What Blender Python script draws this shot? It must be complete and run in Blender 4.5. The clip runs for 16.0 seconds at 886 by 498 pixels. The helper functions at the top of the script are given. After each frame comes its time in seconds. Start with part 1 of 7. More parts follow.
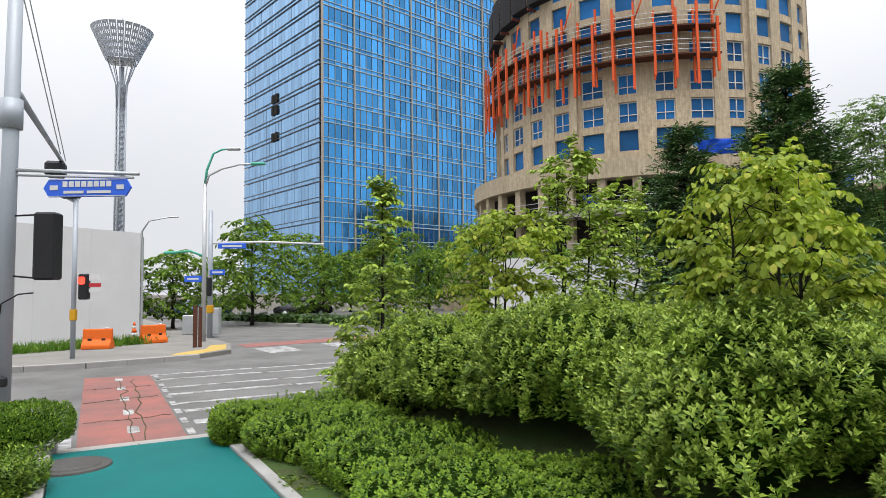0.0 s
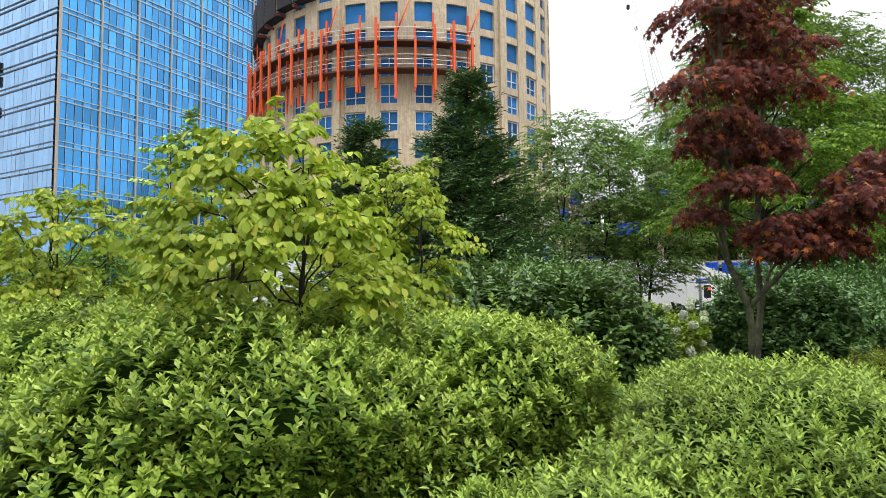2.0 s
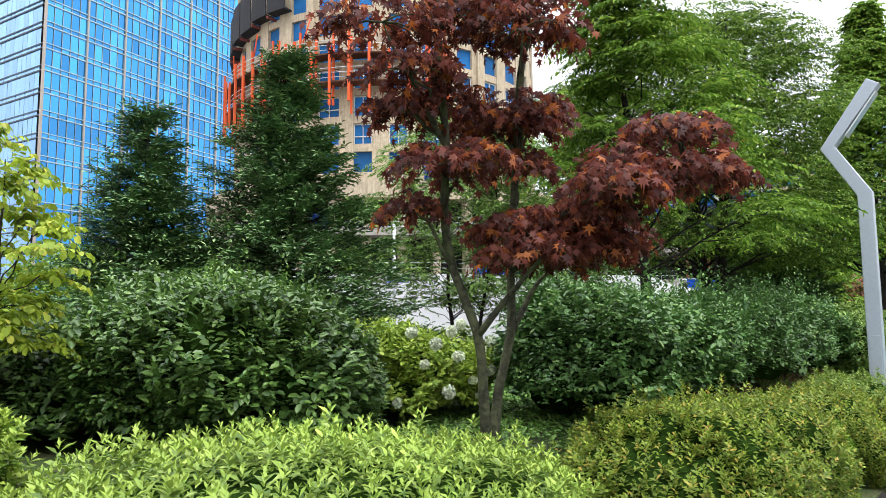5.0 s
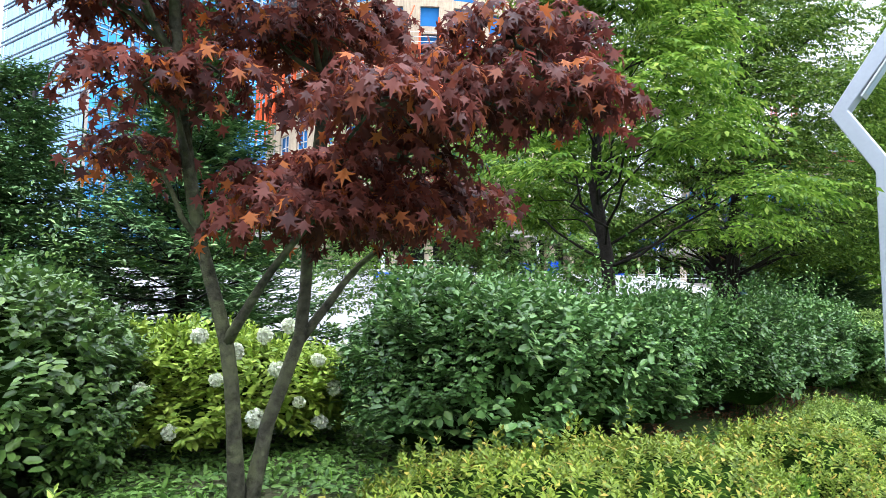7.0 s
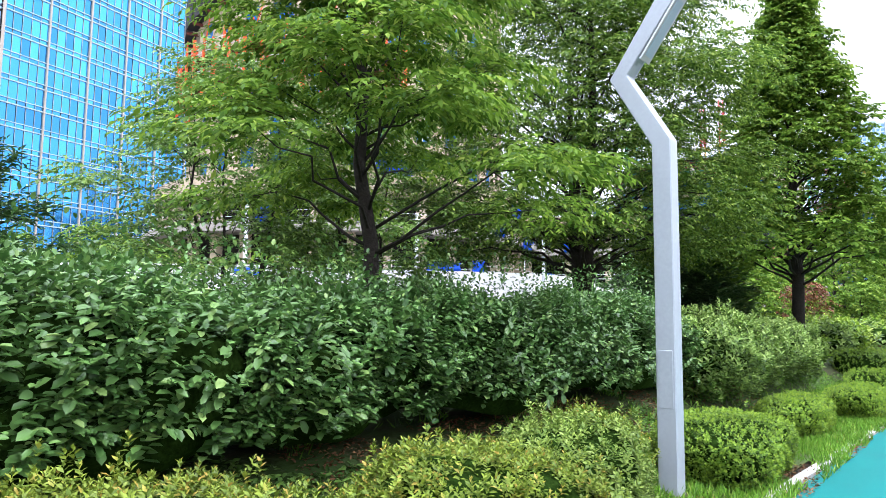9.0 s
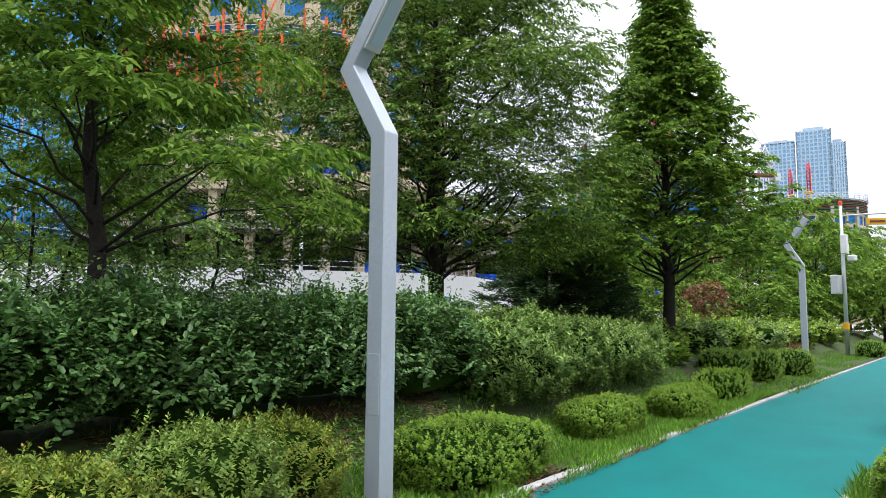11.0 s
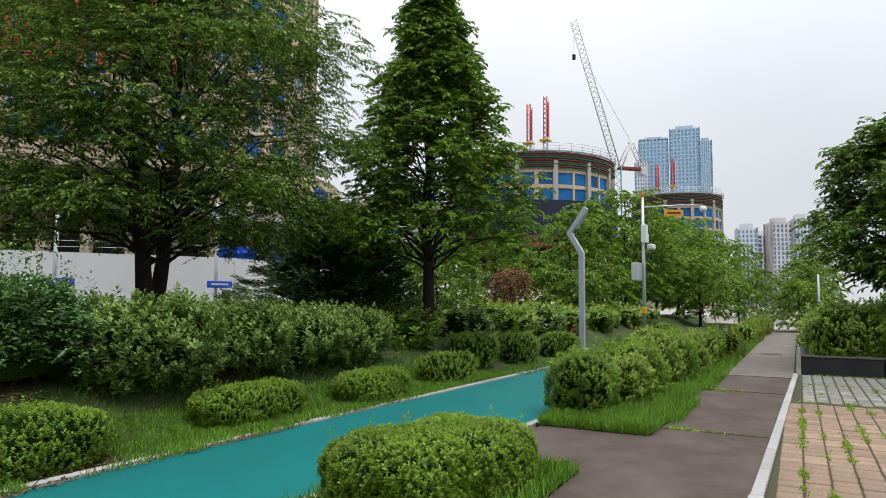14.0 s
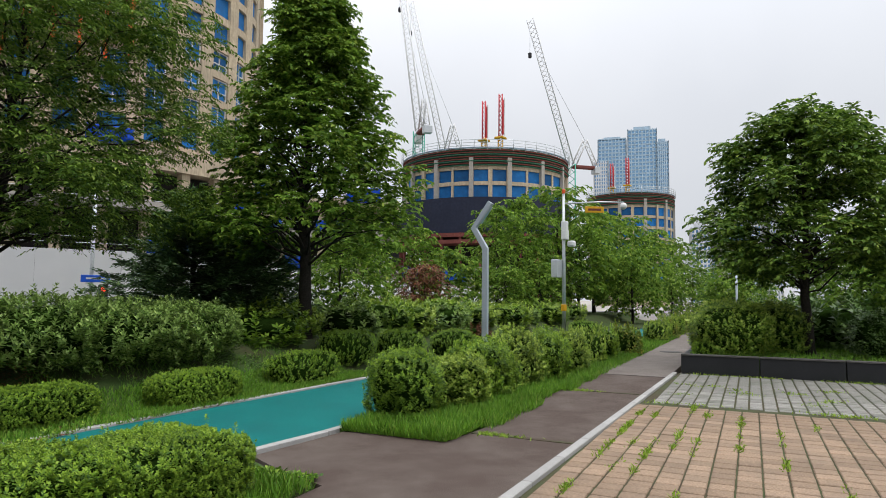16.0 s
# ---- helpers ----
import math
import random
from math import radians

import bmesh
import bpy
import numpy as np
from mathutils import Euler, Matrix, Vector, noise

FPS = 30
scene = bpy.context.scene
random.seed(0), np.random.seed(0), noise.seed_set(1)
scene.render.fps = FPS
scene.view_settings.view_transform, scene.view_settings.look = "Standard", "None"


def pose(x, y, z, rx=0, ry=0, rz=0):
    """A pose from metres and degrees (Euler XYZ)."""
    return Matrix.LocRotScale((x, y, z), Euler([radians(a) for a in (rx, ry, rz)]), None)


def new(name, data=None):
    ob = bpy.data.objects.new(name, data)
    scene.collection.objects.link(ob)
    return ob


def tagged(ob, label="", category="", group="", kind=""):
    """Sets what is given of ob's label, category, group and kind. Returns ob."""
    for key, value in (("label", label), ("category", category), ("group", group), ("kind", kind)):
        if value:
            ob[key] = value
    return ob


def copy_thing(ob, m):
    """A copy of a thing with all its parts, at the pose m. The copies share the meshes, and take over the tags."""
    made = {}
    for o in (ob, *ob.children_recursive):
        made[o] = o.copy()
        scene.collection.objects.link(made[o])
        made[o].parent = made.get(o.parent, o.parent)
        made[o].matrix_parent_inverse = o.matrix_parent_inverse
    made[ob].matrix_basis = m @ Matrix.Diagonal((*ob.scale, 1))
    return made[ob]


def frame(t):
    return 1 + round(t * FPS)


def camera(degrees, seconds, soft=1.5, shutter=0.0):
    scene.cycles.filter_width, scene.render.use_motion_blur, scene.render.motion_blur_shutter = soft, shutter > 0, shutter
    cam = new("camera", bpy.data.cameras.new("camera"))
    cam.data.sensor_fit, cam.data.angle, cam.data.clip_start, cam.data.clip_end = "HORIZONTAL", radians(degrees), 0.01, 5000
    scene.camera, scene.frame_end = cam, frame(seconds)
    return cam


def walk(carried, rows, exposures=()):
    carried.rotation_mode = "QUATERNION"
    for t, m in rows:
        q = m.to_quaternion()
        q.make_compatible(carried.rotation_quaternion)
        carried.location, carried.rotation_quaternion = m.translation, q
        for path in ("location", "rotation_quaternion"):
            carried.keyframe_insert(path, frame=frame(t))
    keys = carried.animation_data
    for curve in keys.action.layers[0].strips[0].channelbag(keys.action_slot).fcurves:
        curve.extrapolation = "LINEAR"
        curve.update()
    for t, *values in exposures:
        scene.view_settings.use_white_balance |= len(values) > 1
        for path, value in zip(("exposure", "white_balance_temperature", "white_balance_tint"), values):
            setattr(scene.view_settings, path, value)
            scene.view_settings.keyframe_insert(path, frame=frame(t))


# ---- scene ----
cam = camera(67.92, 16.0, soft=0.55)
PATH = [
    (0.0, pose(0.000, 0.000, 1.611, 93.82, 0.82, 0.00)),
    (0.5, pose(0.346, 0.230, 1.594, 93.59, 0.96, -6.17)),
    (1.0, pose(0.804, 0.525, 1.600, 93.14, 0.84, -12.53)),
    (1.5, pose(1.336, 0.781, 1.616, 93.12, 0.60, -17.23)),
    (2.0, pose(1.942, 0.919, 1.589, 94.05, 0.53, -19.43)),
    (2.5, pose(2.539, 1.024, 1.580, 94.96, 0.25, -20.40)),
    (3.0, pose(3.078, 1.130, 1.588, 95.59, 0.15, -20.87)),
    (3.5, pose(3.595, 1.263, 1.595, 96.00, 0.01, -20.80)),
    (4.0, pose(4.164, 1.376, 1.626, 95.91, 0.53, -20.54)),
    (6.5, pose(6.645, 2.480, 1.586, 95.01, -0.77, -16.37)),
    (7.0, pose(7.159, 2.765, 1.604, 95.49, -0.71, -15.55)),
    (7.5, pose(7.697, 2.961, 1.617, 95.50, -0.76, -15.74)),
    (8.0, pose(8.254, 3.156, 1.579, 95.51, -0.88, -16.82)),
    (8.5, pose(8.877, 3.197, 1.581, 95.30, -0.96, -18.51)),
    (9.0, pose(9.501, 3.213, 1.569, 95.60, -0.65, -20.26)),
    (9.5, pose(10.121, 3.220, 1.603, 95.42, -0.53, -21.99)),
    (12.0, pose(12.594, 2.122, 1.595, 95.72, -0.24, -24.98)),
    (12.5, pose(13.105, 1.868, 1.591, 95.26, -0.07, -26.98)),
    (13.0, pose(13.650, 1.570, 1.587, 94.94, -0.16, -29.38)),
    (13.5, pose(14.130, 1.433, 1.600, 94.69, -0.32, -31.36)),
    (14.0, pose(14.661, 1.327, 1.604, 94.54, -0.41, -32.68)),
    (14.5, pose(15.171, 1.213, 1.614, 94.43, -0.43, -33.58)),
    (15.0, pose(15.684, 1.036, 1.631, 94.21, -0.38, -34.25)),
    (15.5, pose(16.208, 0.908, 1.621, 94.24, -0.40, -34.91)),
    (16.0, pose(16.686, 0.765, 1.607, 94.30, -0.63, -35.94)),
]
walk(cam, PATH, [(0, 0.32, 6500, 10), (1, 0.14, 6500, 10), (2, 0.7, 6500, 10), (3, 0.8, 6500, 10), (4, 0.92, 6450, 10), (6.5, 1.42, 5900, 12), (7.6, 1.68, 5750, 14), (8.8, 1.62, 5850, 15), (9.5, 1.38, 6000, 13), (11.8, 0.5, 6200, 10), (12.5, 0.38, 6250, 9), (13.5, 0.26, 6350, 10), (16, 0.14, 6400, 10)])

# ---- world and light: a bright, even overcast ----
world = bpy.data.worlds.new("overcast_sky")
scene.world = world
world.use_nodes = True
wn, wl = world.node_tree.nodes, world.node_tree.links
wn.clear()
w_out, w_bg = wn.new("ShaderNodeOutputWorld"), wn.new("ShaderNodeBackground")
w_sky = wn.new("ShaderNodeTexSky")
w_sky.sky_type, w_sky.sun_disc = "NISHITA", False
w_sky.sun_elevation, w_sky.sun_rotation = radians(70), radians(180)
w_dim = wn.new("ShaderNodeVectorMath")
w_dim.operation = "SCALE"
w_dim.inputs["Scale"].default_value = 0.1
w_co, w_noise, w_ramp, w_mix = wn.new("ShaderNodeTexCoord"), wn.new("ShaderNodeTexNoise"), wn.new("ShaderNodeValToRGB"), wn.new("ShaderNodeMix")
w_noise.inputs["Scale"].default_value, w_noise.inputs["Detail"].default_value = 1.6, 5
w_ramp.color_ramp.elements[0].position, w_ramp.color_ramp.elements[0].color = 0.3, (0.76, 0.78, 0.82, 1)
w_ramp.color_ramp.elements[1].position, w_ramp.color_ramp.elements[1].color = 0.7, (0.90, 0.91, 0.94, 1)
w_mix.data_type = "RGBA"
w_mix.inputs["Factor"].default_value = 0.93
wl.new(w_co.outputs["Generated"], w_noise.inputs["Vector"])
wl.new(w_noise.outputs["Fac"], w_ramp.inputs["Fac"])
wl.new(w_sky.outputs["Color"], w_dim.inputs[0])
wl.new(w_dim.outputs["Vector"], w_mix.inputs["A"])
wl.new(w_ramp.outputs["Color"], w_mix.inputs["B"])
w_sep, w_up, w_mul = wn.new("ShaderNodeSeparateXYZ"), wn.new("ShaderNodeMapRange"), wn.new("ShaderNodeVectorMath")
w_up.inputs["To Min"].default_value, w_up.inputs["To Max"].default_value = 0.79, 3.6
w_pow = wn.new("ShaderNodeMath")
w_pow.operation, w_pow.use_clamp = "POWER", True
w_pow.inputs[1].default_value = 2.3
w_mul.operation = "SCALE"
wl.new(w_co.outputs["Generated"], w_sep.inputs[0])
wl.new(w_sep.outputs["Z"], w_pow.inputs[0])
wl.new(w_pow.outputs[0], w_up.inputs["Value"])
wl.new(w_up.outputs["Result"], w_mul.inputs["Scale"])
wl.new(w_mix.outputs["Result"], w_mul.inputs[0])
w_bg.inputs["Strength"].default_value = 0.97
wl.new(w_mul.outputs["Vector"], w_bg.inputs["Color"])
wl.new(w_bg.outputs["Background"], w_out.inputs["Surface"])
sun = new("sun", bpy.data.lights.new("sun", "SUN"))
sun.data.energy, sun.data.angle, sun.data.color = 1.6, radians(40), (1.0, 0.96, 0.9)
sun.matrix_world = pose(0, 0, 60, 20, 0, 15)

# ---- plan: u runs along the path, v across it towards the road ----
CU, SU = math.cos(radians(29)), math.sin(radians(29))


def uv(u, v, z=0.0):
    return Vector((u * CU - v * SU, u * SU + v * CU, z))


def ease(a, b, x):
    s = min(1.0, max(0.0, (x - a) / (b - a)))
    return s * s * (3 - 2 * s)


def rise(x, y):
    """Height of the mounded planting bed."""
    u, v = x * CU + y * SU, -x * SU + y * CU
    return 0.62 * ease(0.35, 2.0, v) * ease(8.1, 6.0, v) * ease(1.6, 5.0, u) if v < 8.1 else 0.0


# ---- materials ----
def shader(name, rough=0.8, metal=0.0):
    m = bpy.data.materials.new(name)
    m.use_nodes = True
    b = m.node_tree.nodes["Principled BSDF"]
    b.inputs["Roughness"].default_value, b.inputs["Metallic"].default_value = rough, metal
    b.inputs["Specular IOR Level"].default_value = 0.5 if rough < 0.5 else 0.2
    return m, m.node_tree.nodes, m.node_tree.links, b


def rgba(c, k=1.0):
    return (min(1, c[0] * k), min(1, c[1] * k), min(1, c[2] * k), 1)


def surface(name, col, rough=0.8, metal=0.0, spread=0.25, grain=40.0, stain=1.5, bump=0.15, other=None, piece=0.0, edge=(0.35, 0.7)):
    """A worn surface: fine grain and large stains over one base colour; piece: tone change from object to object."""
    m, n, l, b = shader(name, rough, metal)
    co = n.new("ShaderNodeTexCoord")
    fine, wide = n.new("ShaderNodeTexNoise"), n.new("ShaderNodeTexNoise")
    fine.inputs["Scale"].default_value, fine.inputs["Detail"].default_value = grain, 6
    wide.inputs["Scale"].default_value, wide.inputs["Detail"].default_value, wide.inputs["Roughness"].default_value = stain, 8, 0.65
    geo = n.new("ShaderNodeNewGeometry")
    l.new(geo.outputs["Position"], fine.inputs["Vector"])
    l.new(geo.outputs["Position"], wide.inputs["Vector"])
    r1, r2 = n.new("ShaderNodeValToRGB"), n.new("ShaderNodeValToRGB")
    r1.color_ramp.elements[0].position, r1.color_ramp.elements[1].position = 0.3, 0.7
    r1.color_ramp.elements[0].color, r1.color_ramp.elements[1].color = rgba(col, 1 - spread), rgba(col, 1 + spread)
    r2.color_ramp.elements[0].position, r2.color_ramp.elements[1].position = edge
    r2.color_ramp.elements[0].color, r2.color_ramp.elements[1].color = (0, 0, 0, 1), (1, 1, 1, 1)
    mix = n.new("ShaderNodeMix")
    mix.data_type = "RGBA"
    l.new(fine.outputs["Fac"], r1.inputs["Fac"])
    l.new(wide.outputs["Fac"], r2.inputs["Fac"])
    l.new(r2.outputs["Color"], mix.inputs["Factor"])
    l.new(r1.outputs["Color"], mix.inputs["A"])
    mix.inputs["B"].default_value = rgba(other if other else col, 1.0 if other else 1 - spread * 0.9)
    last = mix.outputs["Result"]
    if piece:
        info, mm, hs = n.new("ShaderNodeObjectInfo"), n.new("ShaderNodeMapRange"), n.new("ShaderNodeHueSaturation")
        mm.inputs["To Min"].default_value, mm.inputs["To Max"].default_value = 1 - piece, 1 + piece
        l.new(info.outputs["Random"], mm.inputs["Value"])
        l.new(mm.outputs["Result"], hs.inputs["Value"])
        l.new(last, hs.inputs["Color"])
        last = hs.outputs["Color"]
    l.new(last, b.inputs["Base Color"])
    if bump:
        bp = n.new("ShaderNodeBump")
        bp.inputs["Strength"].default_value, bp.inputs["Distance"].default_value = bump, 0.02
        l.new(fine.outputs["Fac"], bp.inputs["Height"])
        l.new(bp.outputs["Normal"], b.inputs["Normal"])
    return m


def foliage(name, dark, light, tip=None, gloss=0.5, through_leaf=0.22, sheen=0.22):
    """Leaves: every leaf its own tone, patches of paler growth, light shining through the blade."""
    m, n, l, b = shader(name, gloss)
    geo, ramp, noise_, mix = n.new("ShaderNodeNewGeometry"), n.new("ShaderNodeValToRGB"), n.new("ShaderNodeTexNoise"), n.new("ShaderNodeMix")
    e = ramp.color_ramp.elements
    e[0].position, e[0].color = 0.0, rgba(dark)
    e[1].position, e[1].color = 0.85, rgba(light)
    if tip:
        e.new(1.0).color = rgba(tip)
    noise_.inputs["Scale"].default_value, noise_.inputs["Detail"].default_value = 1.4, 3
    l.new(geo.outputs["Position"], noise_.inputs["Vector"])
    l.new(geo.outputs["Random Per Island"], ramp.inputs["Fac"])
    hs, mr = n.new("ShaderNodeHueSaturation"), n.new("ShaderNodeMapRange")
    mr.inputs["From Min"].default_value, mr.inputs["From Max"].default_value = 0.3, 0.7
    mr.inputs["To Min"].default_value, mr.inputs["To Max"].default_value = 0.78, 1.22
    l.new(noise_.outputs["Fac"], mr.inputs["Value"])
    l.new(mr.outputs["Result"], hs.inputs["Value"])
    l.new(ramp.outputs["Color"], hs.inputs["Color"])
    l.new(hs.outputs["Color"], b.inputs["Base Color"])
    b.inputs["Specular IOR Level"].default_value = sheen
    tr, add = n.new("ShaderNodeBsdfTranslucent"), n.new("ShaderNodeMixShader")
    l.new(hs.outputs["Color"], tr.inputs["Color"])
    add.inputs[0].default_value = through_leaf
    l.new(b.outputs["BSDF"], add.inputs[1])
    l.new(tr.outputs["BSDF"], add.inputs[2])
    l.new(add.outputs["Shader"], n["Material Output"].inputs["Surface"])
    return m


def mirror_glass(name, col, rough, metal, spread=0.15):
    m, n, l, b = shader(name, rough, metal)
    geo, ramp = n.new("ShaderNodeNewGeometry"), n.new("ShaderNodeValToRGB")
    ramp.color_ramp.elements[0].color, ramp.color_ramp.elements[1].color = rgba(col, 1 - spread), rgba(col, 1 + spread)
    l.new(geo.outputs["Random Per Island"], ramp.inputs["Fac"])
    wav, bp = n.new("ShaderNodeTexNoise"), n.new("ShaderNodeBump")
    wav.inputs["Scale"].default_value = 0.25
    bp.inputs["Strength"].default_value, bp.inputs["Distance"].default_value = 0.12, 0.2
    l.new(geo.outputs["Position"], wav.inputs["Vector"])
    l.new(wav.outputs["Fac"], bp.inputs["Height"])
    l.new(bp.outputs["Normal"], b.inputs["Normal"])
    l.new(ramp.outputs["Color"], b.inputs["Base Color"])
    return m


def streaked(m, tall=9.0, depth=0.45):
    """Adds rain streaks that run down a wall to a surface() material."""
    n, l = m.node_tree.nodes, m.node_tree.links
    b = n["Principled BSDF"]
    src = b.inputs["Base Color"].links[0].from_socket
    geo, st, nz, mr, hs = n.new("ShaderNodeNewGeometry"), n.new("ShaderNodeMapping"), n.new("ShaderNodeTexNoise"), n.new("ShaderNodeMapRange"), n.new("ShaderNodeHueSaturation")
    st.inputs["Scale"].default_value = (1.3, 1.3, 1.3 / tall)
    nz.inputs["Detail"].default_value, nz.inputs["Roughness"].default_value = 7, 0.7
    mr.inputs["From Min"].default_value, mr.inputs["From Max"].default_value = 0.35, 0.68
    mr.inputs["To Min"].default_value, mr.inputs["To Max"].default_value = 1.12, 1.12 - depth
    l.new(geo.outputs["Position"], st.inputs["Vector"])
    l.new(st.outputs["Vector"], nz.inputs["Vector"])
    l.new(nz.outputs["Fac"], mr.inputs["Value"])
    l.new(mr.outputs["Result"], hs.inputs["Value"])
    l.new(src, hs.inputs["Color"])
    l.new(hs.outputs["Color"], b.inputs["Base Color"])
    return m


M_ASPHALT = surface("asphalt", (0.15, 0.146, 0.14), 0.9, spread=0.22, grain=90, stain=0.7, bump=0.4, other=(0.095, 0.092, 0.088), edge=(0.4, 0.7))
M_TEAL = surface("teal_path_coating", (0, 0.119, 0.112), 0.75, spread=0.14, grain=120, stain=0.9, bump=0.35, other=(0.00144, 0.0936, 0.09))
M_BROWN = surface("brown_asphalt", (0.062, 0.044, 0.036), 0.9, spread=0.22, grain=110, stain=0.9, bump=0.4, other=(0.098, 0.078, 0.066), edge=(0.42, 0.66))
M_REDROAD = surface("faded_red_coating", (0.27, 0.105, 0.088), 0.88, spread=0.22, grain=60, stain=1.6, bump=0.3, other=(0.185, 0.098, 0.088), edge=(0.38, 0.62))
M_LINE = surface("worn_road_paint", (0.40, 0.40, 0.39), 0.85, spread=0.2, grain=30, stain=4, other=(0.15, 0.147, 0.14), edge=(0.38, 0.62))
M_KERB = surface("granite_kerb", (0.302, 0.295, 0.281), 0.8, spread=0.2, grain=80, stain=2, piece=0.12)
M_CONC = streaked(surface("raw_concrete", (0.47, 0.385, 0.27), 0.9, spread=0.18, grain=3, stain=0.16, bump=0.1, other=(0.36, 0.30, 0.215)))
M_SLAB = surface("concrete_slab", (0.324, 0.302, 0.266), 0.9, spread=0.15, grain=4, stain=0.3, bump=0.1)
M_SOIL = surface("bed_soil", (0.0504, 0.0396, 0.0216), 0.95, spread=0.4, grain=30, stain=1.8, bump=0.6, other=(0.036, 0.0684, 0.0144), edge=(0.3, 0.6))
M_PAVE = surface("dusty_pavement", (0.215, 0.205, 0.188), 0.9, spread=0.18, grain=30, stain=0.8, bump=0.2, other=(0.16, 0.152, 0.138))
M_BRICK = surface("buff_paver", (0.235, 0.165, 0.112), 0.88, spread=0.28, grain=50, stain=1.4, bump=0.3, piece=0.2, other=(0.17, 0.125, 0.09), edge=(0.4, 0.75))
M_GREYP = surface("grey_paver", (0.215, 0.205, 0.188), 0.88, spread=0.25, grain=50, stain=1.5, bump=0.3, piece=0.22, other=(0.15, 0.15, 0.125))
M_JOINT = surface("sand_joint", (0.054, 0.0396, 0.0252), 0.95, spread=0.3, grain=60, other=(0.0432, 0.0612, 0.0216))
M_PATHC = surface("weathered_path_concrete", (0.144, 0.126, 0.112), 0.9, spread=0.2, grain=60, stain=1.2, bump=0.3, other=(0.101, 0.0828, 0.072))
M_COPING = surface("weathered_dark_coping", (0.072, 0.0684, 0.0634), 0.8, spread=0.3, grain=60, stain=3, bump=0.2)
M_GRANITE = surface("dark_granite", (0.02, 0.0205, 0.022), 0.5, spread=0.3, grain=120, stain=2, bump=0.05)
M_PANEL = surface("white_hoarding_sheet", (0.576, 0.576, 0.576), 0.6, spread=0.03, grain=2, stain=0.4, bump=0.0, other=(0.533, 0.536, 0.54))
M_STEEL = surface("grey_painted_steel", (0.33, 0.36, 0.40), 0.45, metal=0.2, spread=0.06, grain=30, stain=2, bump=0.03)
M_GALV = surface("galvanised_steel", (0.46, 0.48, 0.49), 0.45, metal=0.5, spread=0.12, grain=20, stain=3, bump=0.03)
M_BLACK = surface("black_plastic", (0.02, 0.02, 0.022), 0.5, spread=0.2, grain=30)
M_ORANGE = surface("orange_steel", (0.612, 0.0936, 0.0252), 0.6, spread=0.12, grain=8, stain=0.6, bump=0.05)
M_BARRIER = surface("orange_plastic", (0.648, 0.122, 0.0144), 0.5, spread=0.08, grain=10)
M_WHITE = surface("white_paint", (0.562, 0.562, 0.554), 0.6, spread=0.05, grain=10)
M_RED = surface("red_paint", (0.446, 0.036, 0.0432), 0.55, spread=0.12, grain=6)
M_YELLOW = surface("yellow_paint", (0.54, 0.288, 0.0144), 0.55, spread=0.1, grain=6)
M_TACTILE = surface("yellow_paving", (0.446, 0.31, 0.0864), 0.85, spread=0.18, grain=40)
M_SIGNBLUE = surface("blue_sign_sheet", (0.015, 0.10, 0.60), 0.45, spread=0.04, grain=5)
M_GREEN = surface("green_paint", (0.072, 0.346, 0.245), 0.5, spread=0.06, grain=8)
M_BARK = surface("grey_bark", (0.042, 0.041, 0.026), 0.95, spread=0.5, grain=26, stain=6, bump=0.9, other=(0.085, 0.09, 0.045), edge=(0.45, 0.6))
M_DBARK = surface("dark_bark", (0.0252, 0.0209, 0.0173), 0.95, spread=0.4, grain=30, stain=5, bump=0.8)
M_SCREEN = surface("dark_screen_panel", (0.0252, 0.0245, 0.0274), 0.8, spread=0.25, grain=2, stain=0.4, bump=0.0)
M_NAVYNET = surface("navy_net", (0.0216, 0.0252, 0.0432), 0.9, spread=0.2, grain=2, stain=0.2, bump=0.0)
M_TARP = surface("blue_tarpaulin", (0.0072, 0.0648, 0.446), 0.5, spread=0.25, grain=1.5, stain=0.8, bump=0.3)
M_RUST = surface("rusty_formwork", (0.165, 0.052, 0.042), 0.85, spread=0.3, grain=4, stain=0.5, bump=0.1)
M_NETG = surface("green_net", (0.035, 0.115, 0.07), 0.9, spread=0.3, grain=3, stain=0.3, bump=0.0)
# unlit rooms painted as one near-black colour on solid blocks
M_DARKIN = surface("interior_shade", (0.0216, 0.0194, 0.0173), 0.95, spread=0.3, grain=1)
M_WOODP = surface("weathered_timber", (0.0936, 0.0396, 0.0252), 0.85, spread=0.25, grain=20, stain=3, bump=0.4)
M_MULL = surface("bronze_mullion", (0.36, 0.315, 0.27), 0.5, metal=0.3, spread=0.1, grain=3)
M_PALE = surface("pale_spandrel", (0.34, 0.44, 0.52), 0.4, metal=0.3, spread=0.1, grain=3)
M_APT = surface("apartment_paint", (0.52, 0.52, 0.53), 0.8, spread=0.05, grain=0.2, stain=0.02, bump=0.0)
M_APT2 = surface("apartment_paint_warm", (0.48, 0.44, 0.42), 0.8, spread=0.05, grain=0.2, stain=0.02, bump=0.0)
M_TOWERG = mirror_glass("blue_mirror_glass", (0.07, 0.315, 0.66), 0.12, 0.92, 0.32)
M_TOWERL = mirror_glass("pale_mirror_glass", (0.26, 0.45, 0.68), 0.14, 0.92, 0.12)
M_FARG = mirror_glass("far_blue_glass", (0.17, 0.30, 0.44), 0.2, 0.8, 0.2)
M_FILM = surface("blue_protective_film", (0.010, 0.105, 0.29), 0.6, spread=0.25, grain=0.8, stain=0.6, bump=0.05, piece=0.4)
M_GLASSD = mirror_glass("dark_window_glass", (0.06, 0.08, 0.11), 0.08, 0.6)
M_GLOW = bpy.data.materials.new("red_signal_lens")
M_GLOW.use_nodes = True
